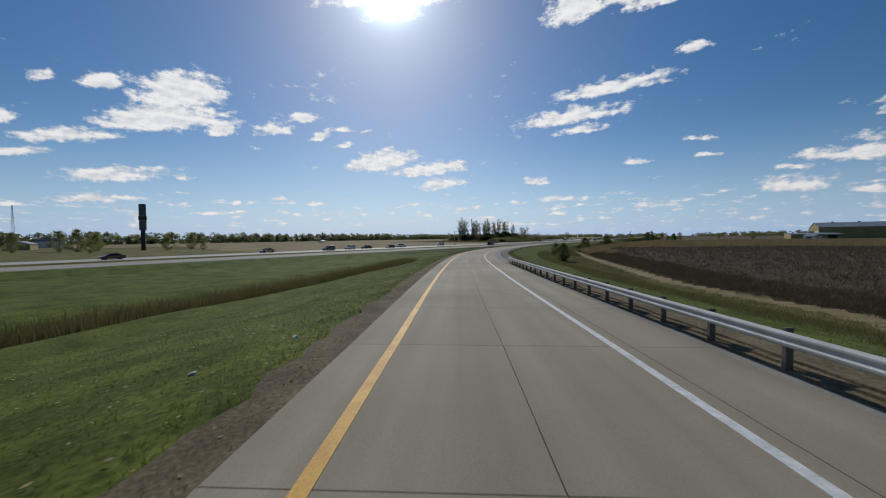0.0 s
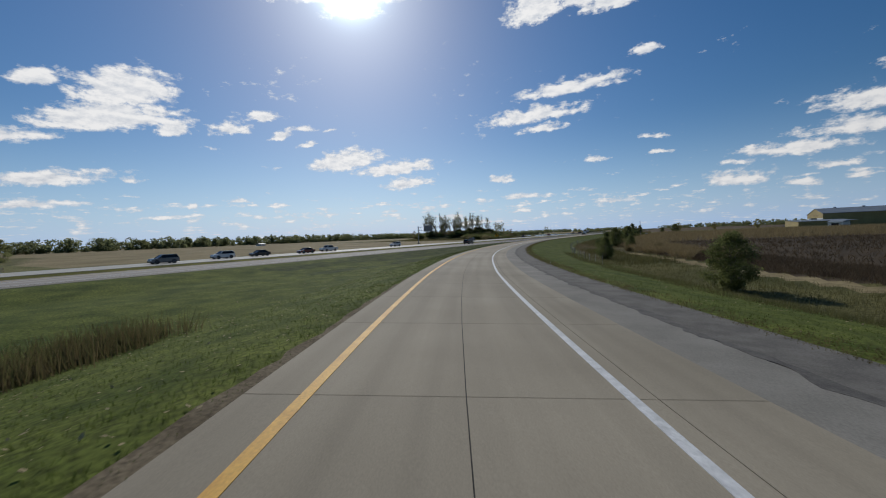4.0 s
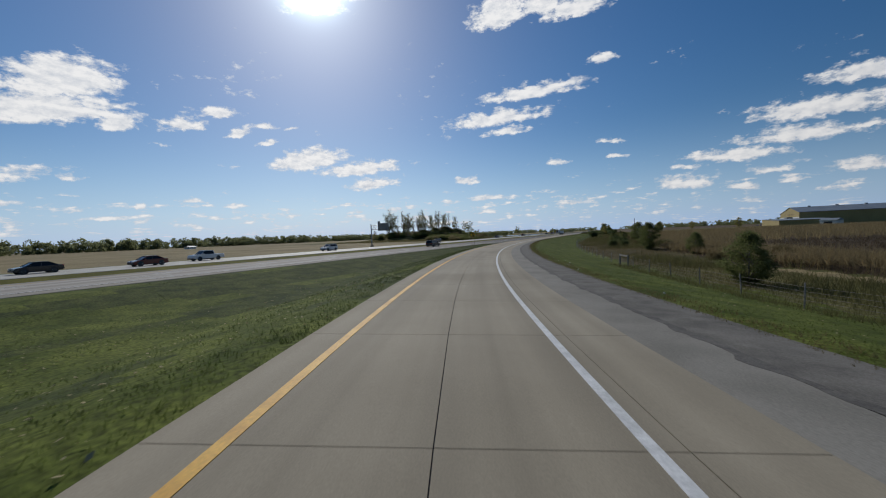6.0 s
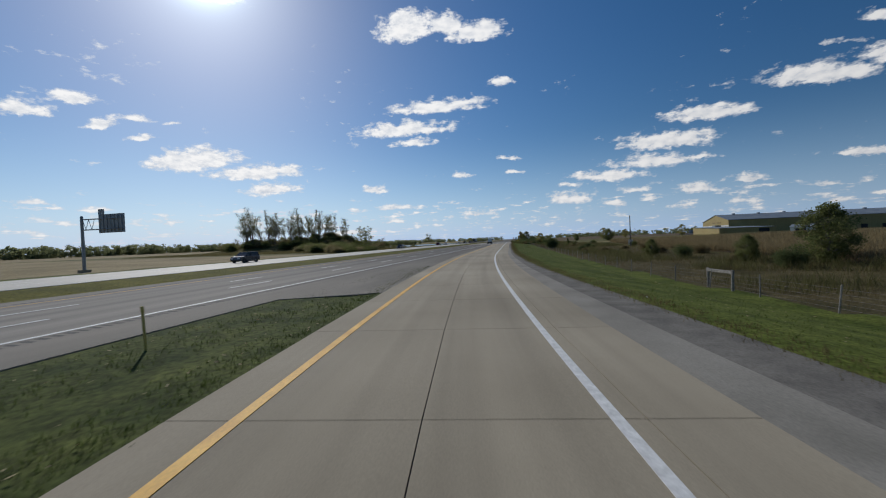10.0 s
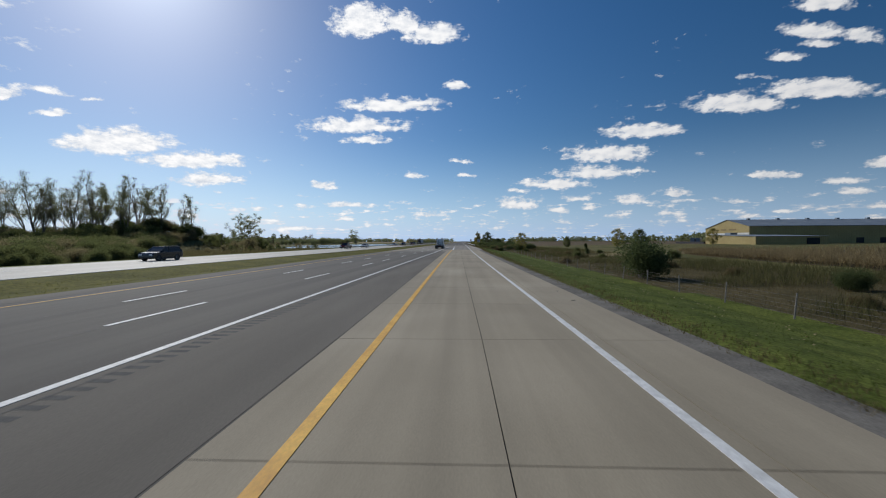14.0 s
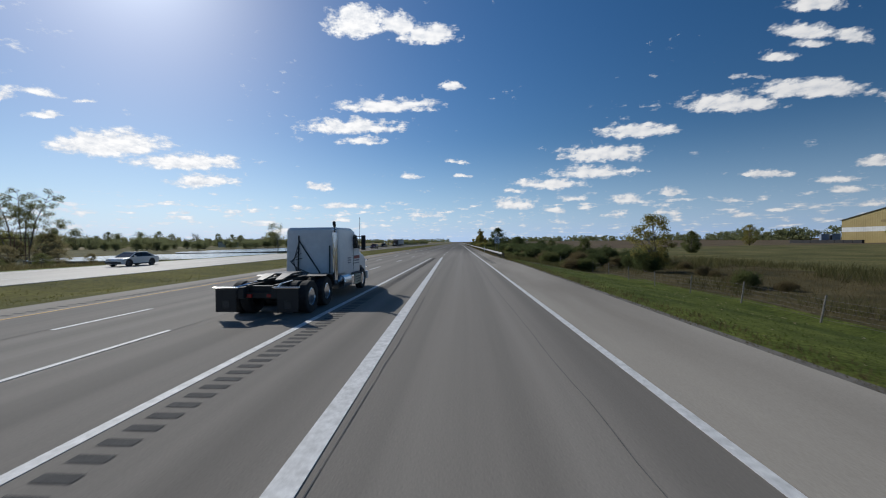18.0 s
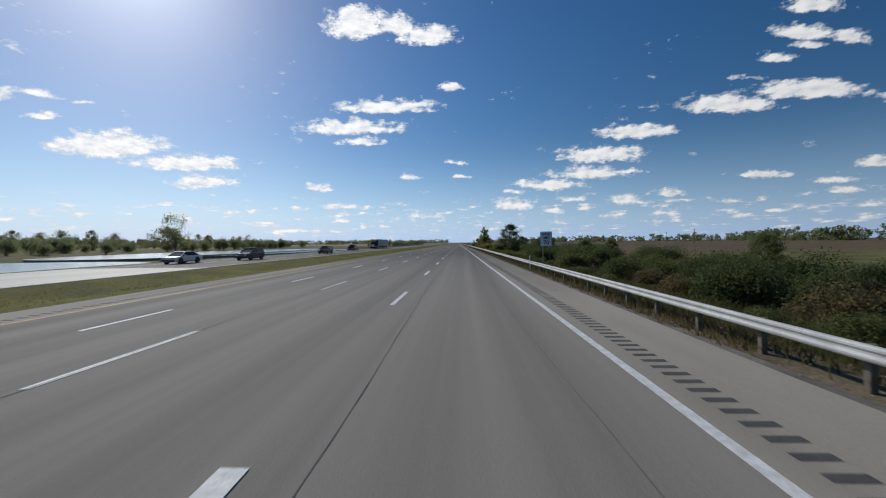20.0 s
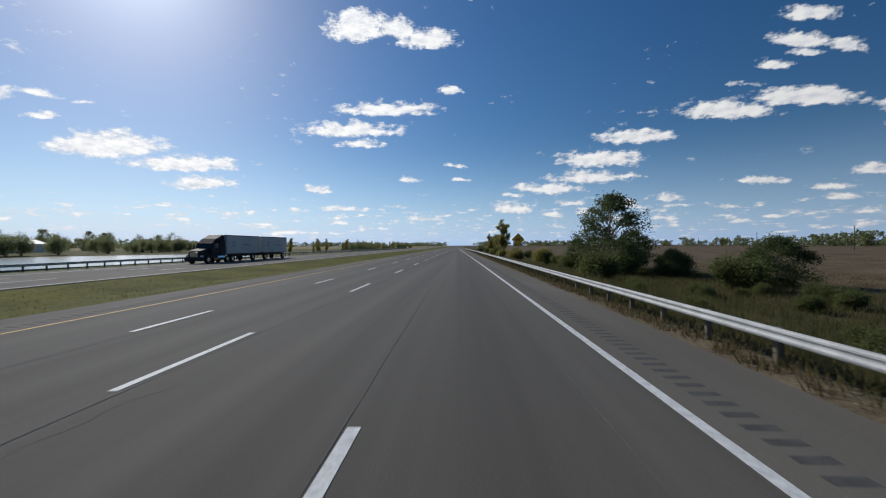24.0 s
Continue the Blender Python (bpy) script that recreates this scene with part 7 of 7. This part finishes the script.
for yy in (0.95, 2.3):
    part("axle", tubed([(-1.0, yy, 0.5), (1.0, yy, 0.5)], 0.09, 8), M["frame_black"], tk)
    for s_ in (-1, 1):
        for x in (0.72, 1.06):
            wheel_set(tk, s_ * x, yy, 0.51, 0.29, 0.30)
    for s_ in (-1, 1) if yy > 2 else ():
        # quarter fender over the forward wheel pair alone
        bm = bmesh.new()
        arc = [(yy + 0.66 * math.cos(radians(a)), 0.5 + 0.60 * math.sin(radians(a))) for a in range(15, 120, 10)]
        ra = [[bm.verts.new((s_ * xx, q[0], q[1] + dz)) for xx, dz in ((0.56, 0), (1.24, 0), (1.24, 0.02), (0.56, 0.02))] for q in arc]
        for a, b in zip(ra, ra[1:]):
            for k in range(4):
                bm.faces.new((a[k], b[k], b[(k + 1) % 4], a[(k + 1) % 4]))
        bm.faces.new(ra[0])
        bm.faces.new(ra[-1][::-1])
        bmesh.ops.recalc_face_normals(bm, faces=bm.faces)
        part("fender", bm, M["trim_black"], tk)
for s_ in (-1, 1):
    part("mud_flap", boxed(s_ * 0.92 - 0.31, s_ * 0.92 + 0.31, -0.16, -0.13, 0.22, 0.9, bevel=0.01), M["trim_black"], tk)
    part("flap_badge", boxed(s_ * 0.92 - 0.11, s_ * 0.92 + 0.11, -0.166, -0.161, 0.32, 0.56, bevel=0.01), M["grease"], tk)
    part("flap_bracket", boxed(s_ * 0.9 - 0.37, s_ * 0.9 + 0.37, -0.2, -0.1, 0.9, 0.95, bevel=0.015), M["chrome"], tk)
    part("frame_edge", tubed([(s_ * 0.62, -0.15, 0.93), (s_ * 0.5, 0.35, 0.99), (s_ * 0.48, 1.1, 1.01)], 0.028, 8), M["chrome"], tk)
    part("frame_flare", boxed(s_ * 0.5 - 0.09, s_ * 0.5 + 0.09, -0.12, 0.5, 0.6, 0.94, bevel=0.03), M["frame_black"], tk)
    part("tail_lamp", boxed(s_ * 0.3 - 0.07, s_ * 0.3 + 0.07, -0.02, 0.06, 0.62, 0.72, bevel=0.01), M["lamp_red"], tk)
    part("slide_rail", boxed(s_ * 0.36 - 0.05, s_ * 0.36 + 0.05, 1.0, 2.9, 0.985, 1.06), M["grease"], tk)
part("tail_crossbar", boxed(-0.5, 0.5, 0.05, 0.14, 0.6, 0.76), M["frame_black"], tk)
# fifth wheel: two sloping ramps and a plate
bm = bmesh.new()
for pts in ([(-0.45, 1.2), (-0.12, 1.2), (-0.2, 0.55), (-0.4, 0.6)], [(0.45, 1.2), (0.12, 1.2), (0.2, 0.55), (0.4, 0.6)], [(-0.45, 1.2), (0.45, 1.2), (0.4, 2.0), (-0.4, 2.0)]):
    a = [bm.verts.new((x, y, 1.02 + 0.16 * min((y - 0.5) / 0.7, 1.0))) for x, y in pts]
    b = [bm.verts.new((x, y, 1.07 + 0.16 * min((y - 0.5) / 0.7, 1.0))) for x, y in pts]
    bm.faces.new(a[::-1])
    bm.faces.new(b)
    for k in range(4):
        bm.faces.new((a[k], a[(k + 1) % 4], b[(k + 1) % 4], b[k]))
bmesh.ops.recalc_face_normals(bm, faces=bm.faces)
part("fifth_wheel", bm, M["grease"], tk, "greasy steel coupling plate")
part("deck_plate", boxed(-0.62, 0.62, 2.95, 3.9, 0.99, 1.03), M["tank"], tk, "bright tread-plate deck behind the cab")
# cab and sleeper: rounded box narrowing at the roof, then the nose
bm = extrude_side([(3.95, 0.95), (3.95, 2.72), (4.05, 2.83), (5.8, 2.86), (6.35, 2.72), (6.95, 1.95), (7.0, 0.85), (5.4, 0.8), (4.6, 0.95)], -1.1, 1.1, bevel=0.12)
for v in bm.verts:
    if v.co.z > 1.9:
        v.co.x *= 1 - 0.07 * (v.co.z - 1.9)
part("cab", bm, M["cab_white"], tk)
bm = extrude_side([(6.9, 0.9), (6.95, 1.93), (7.6, 1.72), (8.25, 1.52), (8.42, 1.3), (8.45, 0.75), (8.0, 0.7), (7.0, 0.7)], -1.0, 1.0, bevel=0.14)
part("hood", bm, M["cab_white"], tk)
part("bumper", boxed(-1.1, 1.1, 8.3, 8.55, 0.35, 0.75, bevel=0.05), M["cab_white"], tk)
for s_ in (-1, 1):
    bm = extrude_side([(5.95, 1.95), (5.97, 2.5), (6.1, 2.58), (6.42, 2.52), (6.82, 1.95)], s_ * 1.085, s_ * 1.12)
    part("side_window", bm, M["glass"], tk)
    part("door_seam", boxed(s_ * 1.1 - 0.005, s_ * 1.1 + 0.005, 5.86, 5.875, 0.95, 2.6), M["trim_black"], tk)
    part("step_tread", boxed(s_ * 1.1 - 0.12, s_ * 1.1 + 0.12, 5.55, 6.6, 0.84, 0.88, bevel=0.01), M["grease"], tk)
    part("fuel_tank", lathe([(0.0, 4.05), (0.28, 4.06), (0.31, 4.1), (0.31, 5.0), (0.28, 5.04), (0.0, 5.05)], 20, "Y"), M["tank"], tk).matrix_basis = pose(s_ * 0.98, 0, 0.62)
    part("tool_box", boxed(s_ * 0.98 - 0.26, s_ * 0.98 + 0.26, 5.1, 5.5, 0.4, 0.82, bevel=0.03), M["chrome"], tk)
    step = part("step_box", boxed(s_ * 1.04 - 0.22, s_ * 1.04 + 0.22, 5.6, 6.5, 0.36, 0.8, bevel=0.05), M["step_cream"], tk, "cream step box with punched slots")
    for row in range(3):
        for q in range(6):
            part("slot", boxed(s_ * 1.262 - 0.004, s_ * 1.262 + 0.004, 5.7 + q * 0.12, 5.76 + q * 0.12, 0.45 + row * 0.11, 0.5 + row * 0.11), M["frame_black"], step)
    wheel_set(tk, s_ * 1.0, 7.3, 0.5, 0.28, 0.3)
    part("wheel_arch", lathe([(0.0, 0), (0.6, 0.0), (0.6, s_ * 0.02), (0.0, s_ * 0.02)], 20), M["trim_black"], tk).matrix_basis = pose(s_ * 0.995, 7.3, 0.52)
    part("mirror", boxed(s_ * 1.32 - 0.1, s_ * 1.32 + 0.1, 6.75, 6.85, 1.85, 2.55, bevel=0.03), M["trim_black"], tk)
    for z in (1.95, 2.5):
        part("mirror_arm", tubed([(s_ * 1.05, 6.75, z), (s_ * 1.3, 6.8, z)], 0.02, 6), M["trim_black"], tk)
    part("headlamp", boxed(s_ * 0.8 - 0.16, s_ * 0.8 + 0.16, 8.3, 8.46, 0.95, 1.2, bevel=0.03), M["lamp_clear"], tk)
    part("guard_upright", tubed([(s_ * 0.75, 8.55, 0.4), (s_ * 0.75, 8.85, 0.55), (s_ * 0.75, 8.85, 1.3), (s_ * 0.75, 8.6, 1.36)], 0.035, 8), M["chrome"], tk)
for z in (0.6, 0.95, 1.3):
    part("guard_bar", tubed([(-1.0, 8.8, z), (-0.7, 8.88, z), (0.7, 8.88, z), (1.0, 8.8, z)], 0.03, 8), M["chrome"], tk)
part("windscreen", extrude_side([(6.34, 2.66), (6.37, 2.68), (6.97, 1.97), (6.93, 1.95)], -0.92, 0.92), M["glass"], tk)
part("exhaust_stack", tubed([(1.0, 3.72, 0.75), (1.0, 3.72, 2.6), (1.0, 3.70, 2.75)], 0.1, 14), M["chrome"], tk)
part("exhaust_tip", tubed([(1.0, 3.72, 2.7), (1.0, 3.72, 2.86), (1.0, 3.69, 2.95), (1.02, 3.61, 3.0)], 0.06, 12), M["soot"], tk)
part("exhaust_elbow", tubed([(1.0, 3.72, 0.85), (0.98, 3.8, 0.68), (0.85, 4.0, 0.6)], 0.1, 12), M["chrome"], tk)
part("hose_pole", tubed([(0.35, 3.85, 1.0), (-0.5, 3.88, 2.3)], 0.025, 6), M["frame_black"], tk)
part("hose_pole", tubed([(0.75, 3.8, 1.0), (0.75, 3.85, 2.1)], 0.03, 6), M["frame_black"], tk)
part("hose_pole", tubed([(-0.55, 3.86, 1.0), (-0.5, 3.88, 2.5)], 0.03, 6), M["frame_black"], tk)
for k in range(4):
    part("air_hose", tubed([(-0.5 + 0.04 * k, 3.86, 2.2 - 0.2 * k), (-0.65 - 0.05 * k, 3.7, 1.5), (-0.5, 3.6, 1.1 + 0.05 * k), (-0.2 + 0.1 * k, 3.5, 1.02)], 0.016, 6), M["trim_black"], tk)
part("back_panel", boxed(-0.82, 0.82, 3.925, 3.951, 1.2, 2.6, bevel=0.01), M["cab_white"], tk)
part("antenna", tubed([(1.15, 6.7, 1.9), (1.18, 6.72, 3.4)], 0.012, 5), M["trim_black"], tk)
for z, y0, y1, h, key in ((1.55, 6.0, 6.85, 0.14, "lettering_red"), (1.4, 6.0, 6.8, 0.06, "lettering_grey"), (1.28, 6.05, 6.75, 0.05, "lettering_grey"), (1.55, 5.05, 5.5, 0.05, "lettering_grey"), (1.45, 5.05, 5.5, 0.05, "lettering_grey"), (1.35, 5.08, 5.46, 0.05, "lettering_grey")):
    for s_ in (-1, 1):
        part("text_bar", boxed(s_ * 1.1 - 0.006, s_ * 1.1 + 0.006, y0, y1, z - h / 2, z + h / 2), M[key], tk)
tk.matrix_basis = pose(-3.75, -135.6, 0.0, 0, 0, 0.3)
tagged(tk, "white sleeper road tractor without trailer, black chassis", "truck")

# ---- double box-trailer rig on the far carriageway
M["rig_grey"] = surface("grey_trailer_side", (0.40, 0.41, 0.42), (0.50, 0.51, 0.52), 0.4, 0.5)
M["rig_cab"] = surface("dark_rig_paint", (0.018, 0.02, 0.024), (0.03, 0.032, 0.036), 1.0, 0.7, spec=0.2)
rig = new("double_trailer_truck")
part("cab", extrude_side([(8.2, 0.75), (8.2, 2.75), (9.25, 2.78), (9.75, 1.95), (9.75, 0.75)], -1.1, 1.1, bevel=0.1), M["rig_cab"], rig)
part("sleeper", extrude_side([(7.0, 0.8), (7.0, 3.0), (8.22, 2.9), (8.22, 0.8)], -1.16, 1.16, bevel=0.1), M["rig_cab"], rig)
part("roof_fairing", extrude_side([(7.0, 2.95), (7.0, 3.72), (7.4, 3.7), (8.6, 3.2), (9.2, 2.76)], -1.02, 1.02, bevel=0.14), M["rig_cab"], rig)
part("hood", extrude_side([(9.7, 0.85), (9.7, 1.98), (10.6, 1.82), (11.35, 1.62), (11.5, 1.3), (11.5, 0.8)], -0.78, 0.78, bevel=0.14), M["rig_cab"], rig)
part("grille", boxed(-0.5, 0.5, 11.44, 11.53, 0.85, 1.5, bevel=0.02), M["chrome"], rig)
part("bumper", boxed(-1.2, 1.2, 11.3, 11.62, 0.38, 0.78, bevel=0.06), M["rig_cab"], rig)
part("sun_visor", extrude_side([(9.2, 2.74), (9.5, 2.62), (9.5, 2.58), (9.2, 2.66)], -1.0, 1.0), M["rig_cab"], rig)
part("windscreen", extrude_side([(9.33, 2.62), (9.37, 2.63), (9.77, 1.98), (9.73, 1.96)], -0.95, 0.95), M["glass"], rig)
for s_ in (-1, 1):
    part("side_window", extrude_side([(8.45, 1.95), (8.5, 2.55), (9.2, 2.55), (9.5, 1.95)], s_ * 1.09, s_ * 1.12), M["glass"], rig)
    part("mirror", boxed(s_ * 1.36 - 0.08, s_ * 1.36 + 0.08, 9.55, 9.65, 1.75, 2.45, bevel=0.03), M["trim_black"], rig)
    part("fender", extrude_side([(9.75, 0.75), (9.85, 1.1), (10.2, 1.28), (10.75, 1.28), (11.2, 1.1), (11.45, 0.8), (11.05, 0.8), (10.9, 1.0), (10.1, 1.0), (9.95, 0.75)], s_ * 0.76, s_ * 1.18, bevel=0.03), M["rig_cab"], rig)
    part("headlight", boxed(s_ * 0.95 - 0.17, s_ * 0.95 + 0.17, 11.3, 11.46, 0.85, 1.05, bevel=0.03), M["lamp_clear"], rig)
    part("fuel_tank", lathe([(0.0, 7.3), (0.3, 7.3), (0.33, 7.36), (0.33, 8.7), (0.3, 8.76), (0.0, 8.76)], 16, axis="Y"), M["chrome"], rig).matrix_basis = pose(s_ * 0.95, 0, 0.72)
    part("exhaust_stack", tubed([(s_ * 1.1, 6.85, 0.9), (s_ * 1.1, 6.85, 3.5), (s_ * 1.1, 6.75, 3.7)], 0.065, 10), M["chrome"], rig)
for y0 in (-10.6, -1.3):
    trailer = part("trailer_box", boxed(-1.25, 1.25, y0, y0 + 8.2, 1.1, 3.75, bevel=0.03), M["rig_grey"], rig)
    part("chassis", boxed(-0.5, 0.5, y0 + 0.3, y0 + 8.0, 0.75, 1.1), M["frame_black"], rig)
    for z in (1.14, 3.68):
        part("side_rail", boxed(-1.27, 1.27, y0 - 0.01, y0 + 8.21, z - 0.05, z + 0.05, bevel=0.01), M["frame_black"], rig)
    for s_ in (-1, 1):
        part("emblem", lathe([(0.25, 0), (0.42, 0.0), (0.42, s_ * 0.01), (0.25, s_ * 0.01)], 20, caps=False), M["lettering_grey"], rig).matrix_basis = pose(s_ * 1.252, y0 + 6.6, 2.5)
        part("text_bar", boxed(s_ * 1.25 - 0.01, s_ * 1.25 + 0.01, y0 + 2.4, y0 + 4.4, 2.3, 2.5), M["lettering_grey"], rig)
for s_ in (-1, 1):
    part("landing_leg", boxed(s_ * 0.8 - 0.06, s_ * 0.8 + 0.06, 3.9, 4.02, 0.25, 1.1), M["frame_black"], rig)
part("dolly_bar", boxed(-0.08, 0.08, -3.2, -1.0, 0.7, 0.85), M["frame_black"], rig)
for y in (10.45, 6.6, 5.4, 0.2, -3.3, -9.4):
    for s_ in (-1, 1):
        wheel_set(rig, s_ * 1.02, y, 0.5, 0.32, 0.29)
rig.matrix_basis = pose(LANES[0], 56.3, 0.0, 0, 0, 180)
tagged(rig, "dark semi truck with two grey box trailers", "truck")

# ============ cracks, litter, markers, far sheds ============
def wander(name, xs, ys, half, seed, z=0.009, parent=None):
    """A thin tar line or crack that wanders a little."""
    g = np.random.default_rng(seed)
    n = len(xs)
    jit = np.cumsum(g.normal(0, 0.012, n))
    jit -= np.linspace(0, jit[-1], n)
    verts, faces = [], []
    for k in range(n):
        w = half * g.uniform(0.5, 1.4)
        dx, dy = xs[min(k + 1, n - 1)] - xs[max(k - 1, 0)], ys[min(k + 1, n - 1)] - ys[max(k - 1, 0)]
        l = math.hypot(dx, dy)
        px, py = dy / l, -dx / l
        verts += [(xs[k] + px * (jit[k] - w), ys[k] + py * (jit[k] - w), z), (xs[k] + px * (jit[k] + w), ys[k] + py * (jit[k] + w), z)]
        if k:
            i = 2 * k
            faces.append((i - 2, i - 1, i + 1, i))
    return solid(name, verts, faces, M["crack"], parent)


yy = np.arange(-330, 130, 0.8)
for k, (x, w) in enumerate(((X_LANE_1 + 0.22, 0.011), (X_LANE_2 + 0.2, 0.011))):
    wander("crack", np.full(len(yy), x), yy, w, 20 + k, parent=road)
yy = np.arange(-330, -147, 0.8)
wander("crack", np.full(len(yy), X_EDGE_R + 0.2), yy, 0.009, 22, parent=road)
yy = np.arange(-146, 60, 0.7)
wander("crack", np.interp(yy, [-146, 60], [0.9, -2.1]), yy, 0.007, 31, parent=road)
wander("crack", np.interp(yy, [-146, 60], [4.0, 0.8]), yy, 0.006, 32, parent=road)
gc = np.random.default_rng(33)
for k in range(18):
    y0, x0 = gc.uniform(-330, 60), gc.uniform(-12, -1)
    n = int(gc.uniform(6, 16))
    ang = gc.choice([0.95, 1.2, 1.4, 1.57]) + gc.normal(0, 0.2)
    if x0 + abs(math.cos(ang)) * n * 0.3 > (1.0 if y0 < -150 else 2.0):
        continue
    wander("crack", x0 + np.cumsum(np.full(n, 0.3 * math.cos(ang)) + gc.normal(0, 0.06, n)), y0 + np.cumsum(np.full(n, 0.3 * math.sin(ang)) + gc.normal(0, 0.06, n)), 0.005, 40 + k, 0.009, road)

# white delineators on the rail
M["marker_white"] = surface("white_marker", (0.6, 0.6, 0.58), (0.75, 0.75, 0.73), 4.0, 0.5)
mk = new("marker_post")
part("post", boxed(-0.035, 0.035, -0.012, 0.012, -0.3, 1.2, bevel=0.01), M["marker_white"], mk)
part("reflector", boxed(-0.03, 0.03, -0.02, -0.0125, 1.02, 1.12), M["sign_white"], mk)
tagged(mk, "slim white roadside marker post behind the rail", "marker post", "marker posts")
marks = [(6.3, -16.9), (6.6, -69.0), (5.4, 54.0), (4.4, 118.0)]
mk.matrix_basis = pose(*marks[0], ground_at(*marks[0]), 0, 13, 0)
for x, y in marks[1:]:
    copy_thing(mk, pose(x, y, ground_at(x, y), 2, -2, 0))

# litter and stones on the verge
M["litter"] = surface("pale_litter", (0.5, 0.49, 0.46), (0.7, 0.69, 0.66), 6.0, 0.7)
gl = np.random.default_rng(44)


def scrap(size, seed):
    g = np.random.default_rng(seed)
    bm = bmesh.new()
    n = 7
    ring = [bm.verts.new((size * g.uniform(0.6, 1.2) * math.cos(6.283 * k / n), size * g.uniform(0.4, 1.0) * math.sin(6.283 * k / n), g.uniform(0.0, size * 0.3))) for k in range(n)]
    top = bm.verts.new((g.normal(0, size * 0.2), g.normal(0, size * 0.2), size * 0.55))
    low = bm.verts.new((0, 0, -0.02))
    for k in range(n):
        bm.faces.new((ring[k], ring[(k + 1) % n], top))
        bm.faces.new((ring[(k + 1) % n], ring[k], low))
    return bm


kinds = []
for k in range(3):
    ob = part("litter", scrap(0.075, 60 + k), M["litter"])
    tagged(ob, "crumpled pale scrap of litter on the verge", "litter", "verge litter")
    kinds.append(ob)
spots = [(s_, pave_r(s_) + o) for s_, o in ((133, 0.5), (136, 1.2), (138, 0.6), (140, 1.6), (143, 0.9), (129, 0.3), (147, 1.1), (118, 0.8), (101, 0.4), (165, 0.7), (178, 1.5), (205, 0.6), (320, 1.0), (352, 0.6), (505, 0.9), (512, 1.4), (524, 0.7))]
spots += [(gl.uniform(2, 60), edge_left(30) - gl.uniform(1.5, 5.5)) for k in range(14)]
for k, (s_, o) in enumerate(spots):
    x, y, _ = on_ramp(s_, o)
    m = pose(x, y, ground_at(x, y) + 0.02, gl.normal(0, 15), gl.normal(0, 15), gl.uniform(0, 360))
    if k < 3:
        kinds[k].matrix_basis = m
    else:
        ob = copy_thing(kinds[k % 3], m)
        q = gl.uniform(0.5, 1.3)
        ob.scale = (q, q, q)

# shreds of tyre on the shoulder
for k, (s_, o) in enumerate(((300, 4.2), (302.5, 4.3), (372, 4.2), (449, 4.4))):
    x, y, z = on_ramp(s_, o)
    shred = part("tyre_shred", scrap(0.11, 80 + k), M["tyre"])
    shred.matrix_basis = pose(x, y, z + 0.012, 0, 0, k * 50) @ Matrix.Diagonal((1, 0.45, 0.25, 1))
    tagged(shred, "small black tyre shred on the shoulder", "debris", "tyre shreds")


def far_shed(x, y, turn, w, l, h, wall_key, label):
    root = new("farm_shed")
    part("wall", boxed(-w / 2, w / 2, -l / 2, l / 2, -0.3, h), M[wall_key], root)
    bm = bmesh.new()
    a = [bm.verts.new(p) for p in ((-w / 2 - 0.4, -l / 2 - 0.4, h), (w / 2 + 0.4, -l / 2 - 0.4, h), (0, -l / 2 - 0.4, h + w * 0.2))]
    b = [bm.verts.new(p) for p in ((-w / 2 - 0.4, l / 2 + 0.4, h), (w / 2 + 0.4, l / 2 + 0.4, h), (0, l / 2 + 0.4, h + w * 0.2))]
    for f in ((a[0], a[1], a[2]), (b[2], b[1], b[0]), (a[1], b[1], b[2], a[2]), (a[2], b[2], b[0], a[0]), (a[0], b[0], b[1], a[1])):
        bm.faces.new(f)
    part("roof", bm, M["roof_metal"], root)
    part("door", boxed(-w / 2 - 0.05, -w / 2 + 0.1, -2, 2, -0.3, h * 0.7), M["dark_opening"], root)
    root.matrix_basis = pose(x, y, 0, 0, 0, turn)
    return tagged(root, label, "shed")


far_shed(-300, -225, 30, 4, 11, 1.8, "clad_white", "long white farm shed in the stubble field")
far_shed(-311, -455, 80, 16, 60, 4.5, "clad_white", "pale low industrial shed beyond the field")
far_shed(-230, -478, 70, 9, 14, 3.0, "clad_tan", "small tan shed beyond the trees")
far_shed(-190, 150, 20, 10, 22, 3.5, "clad_white", "white shed behind the pond trees")
far_shed(150, -122, 40, 6, 8, 2.8, "clad_white", "small cream shed beside the crop")
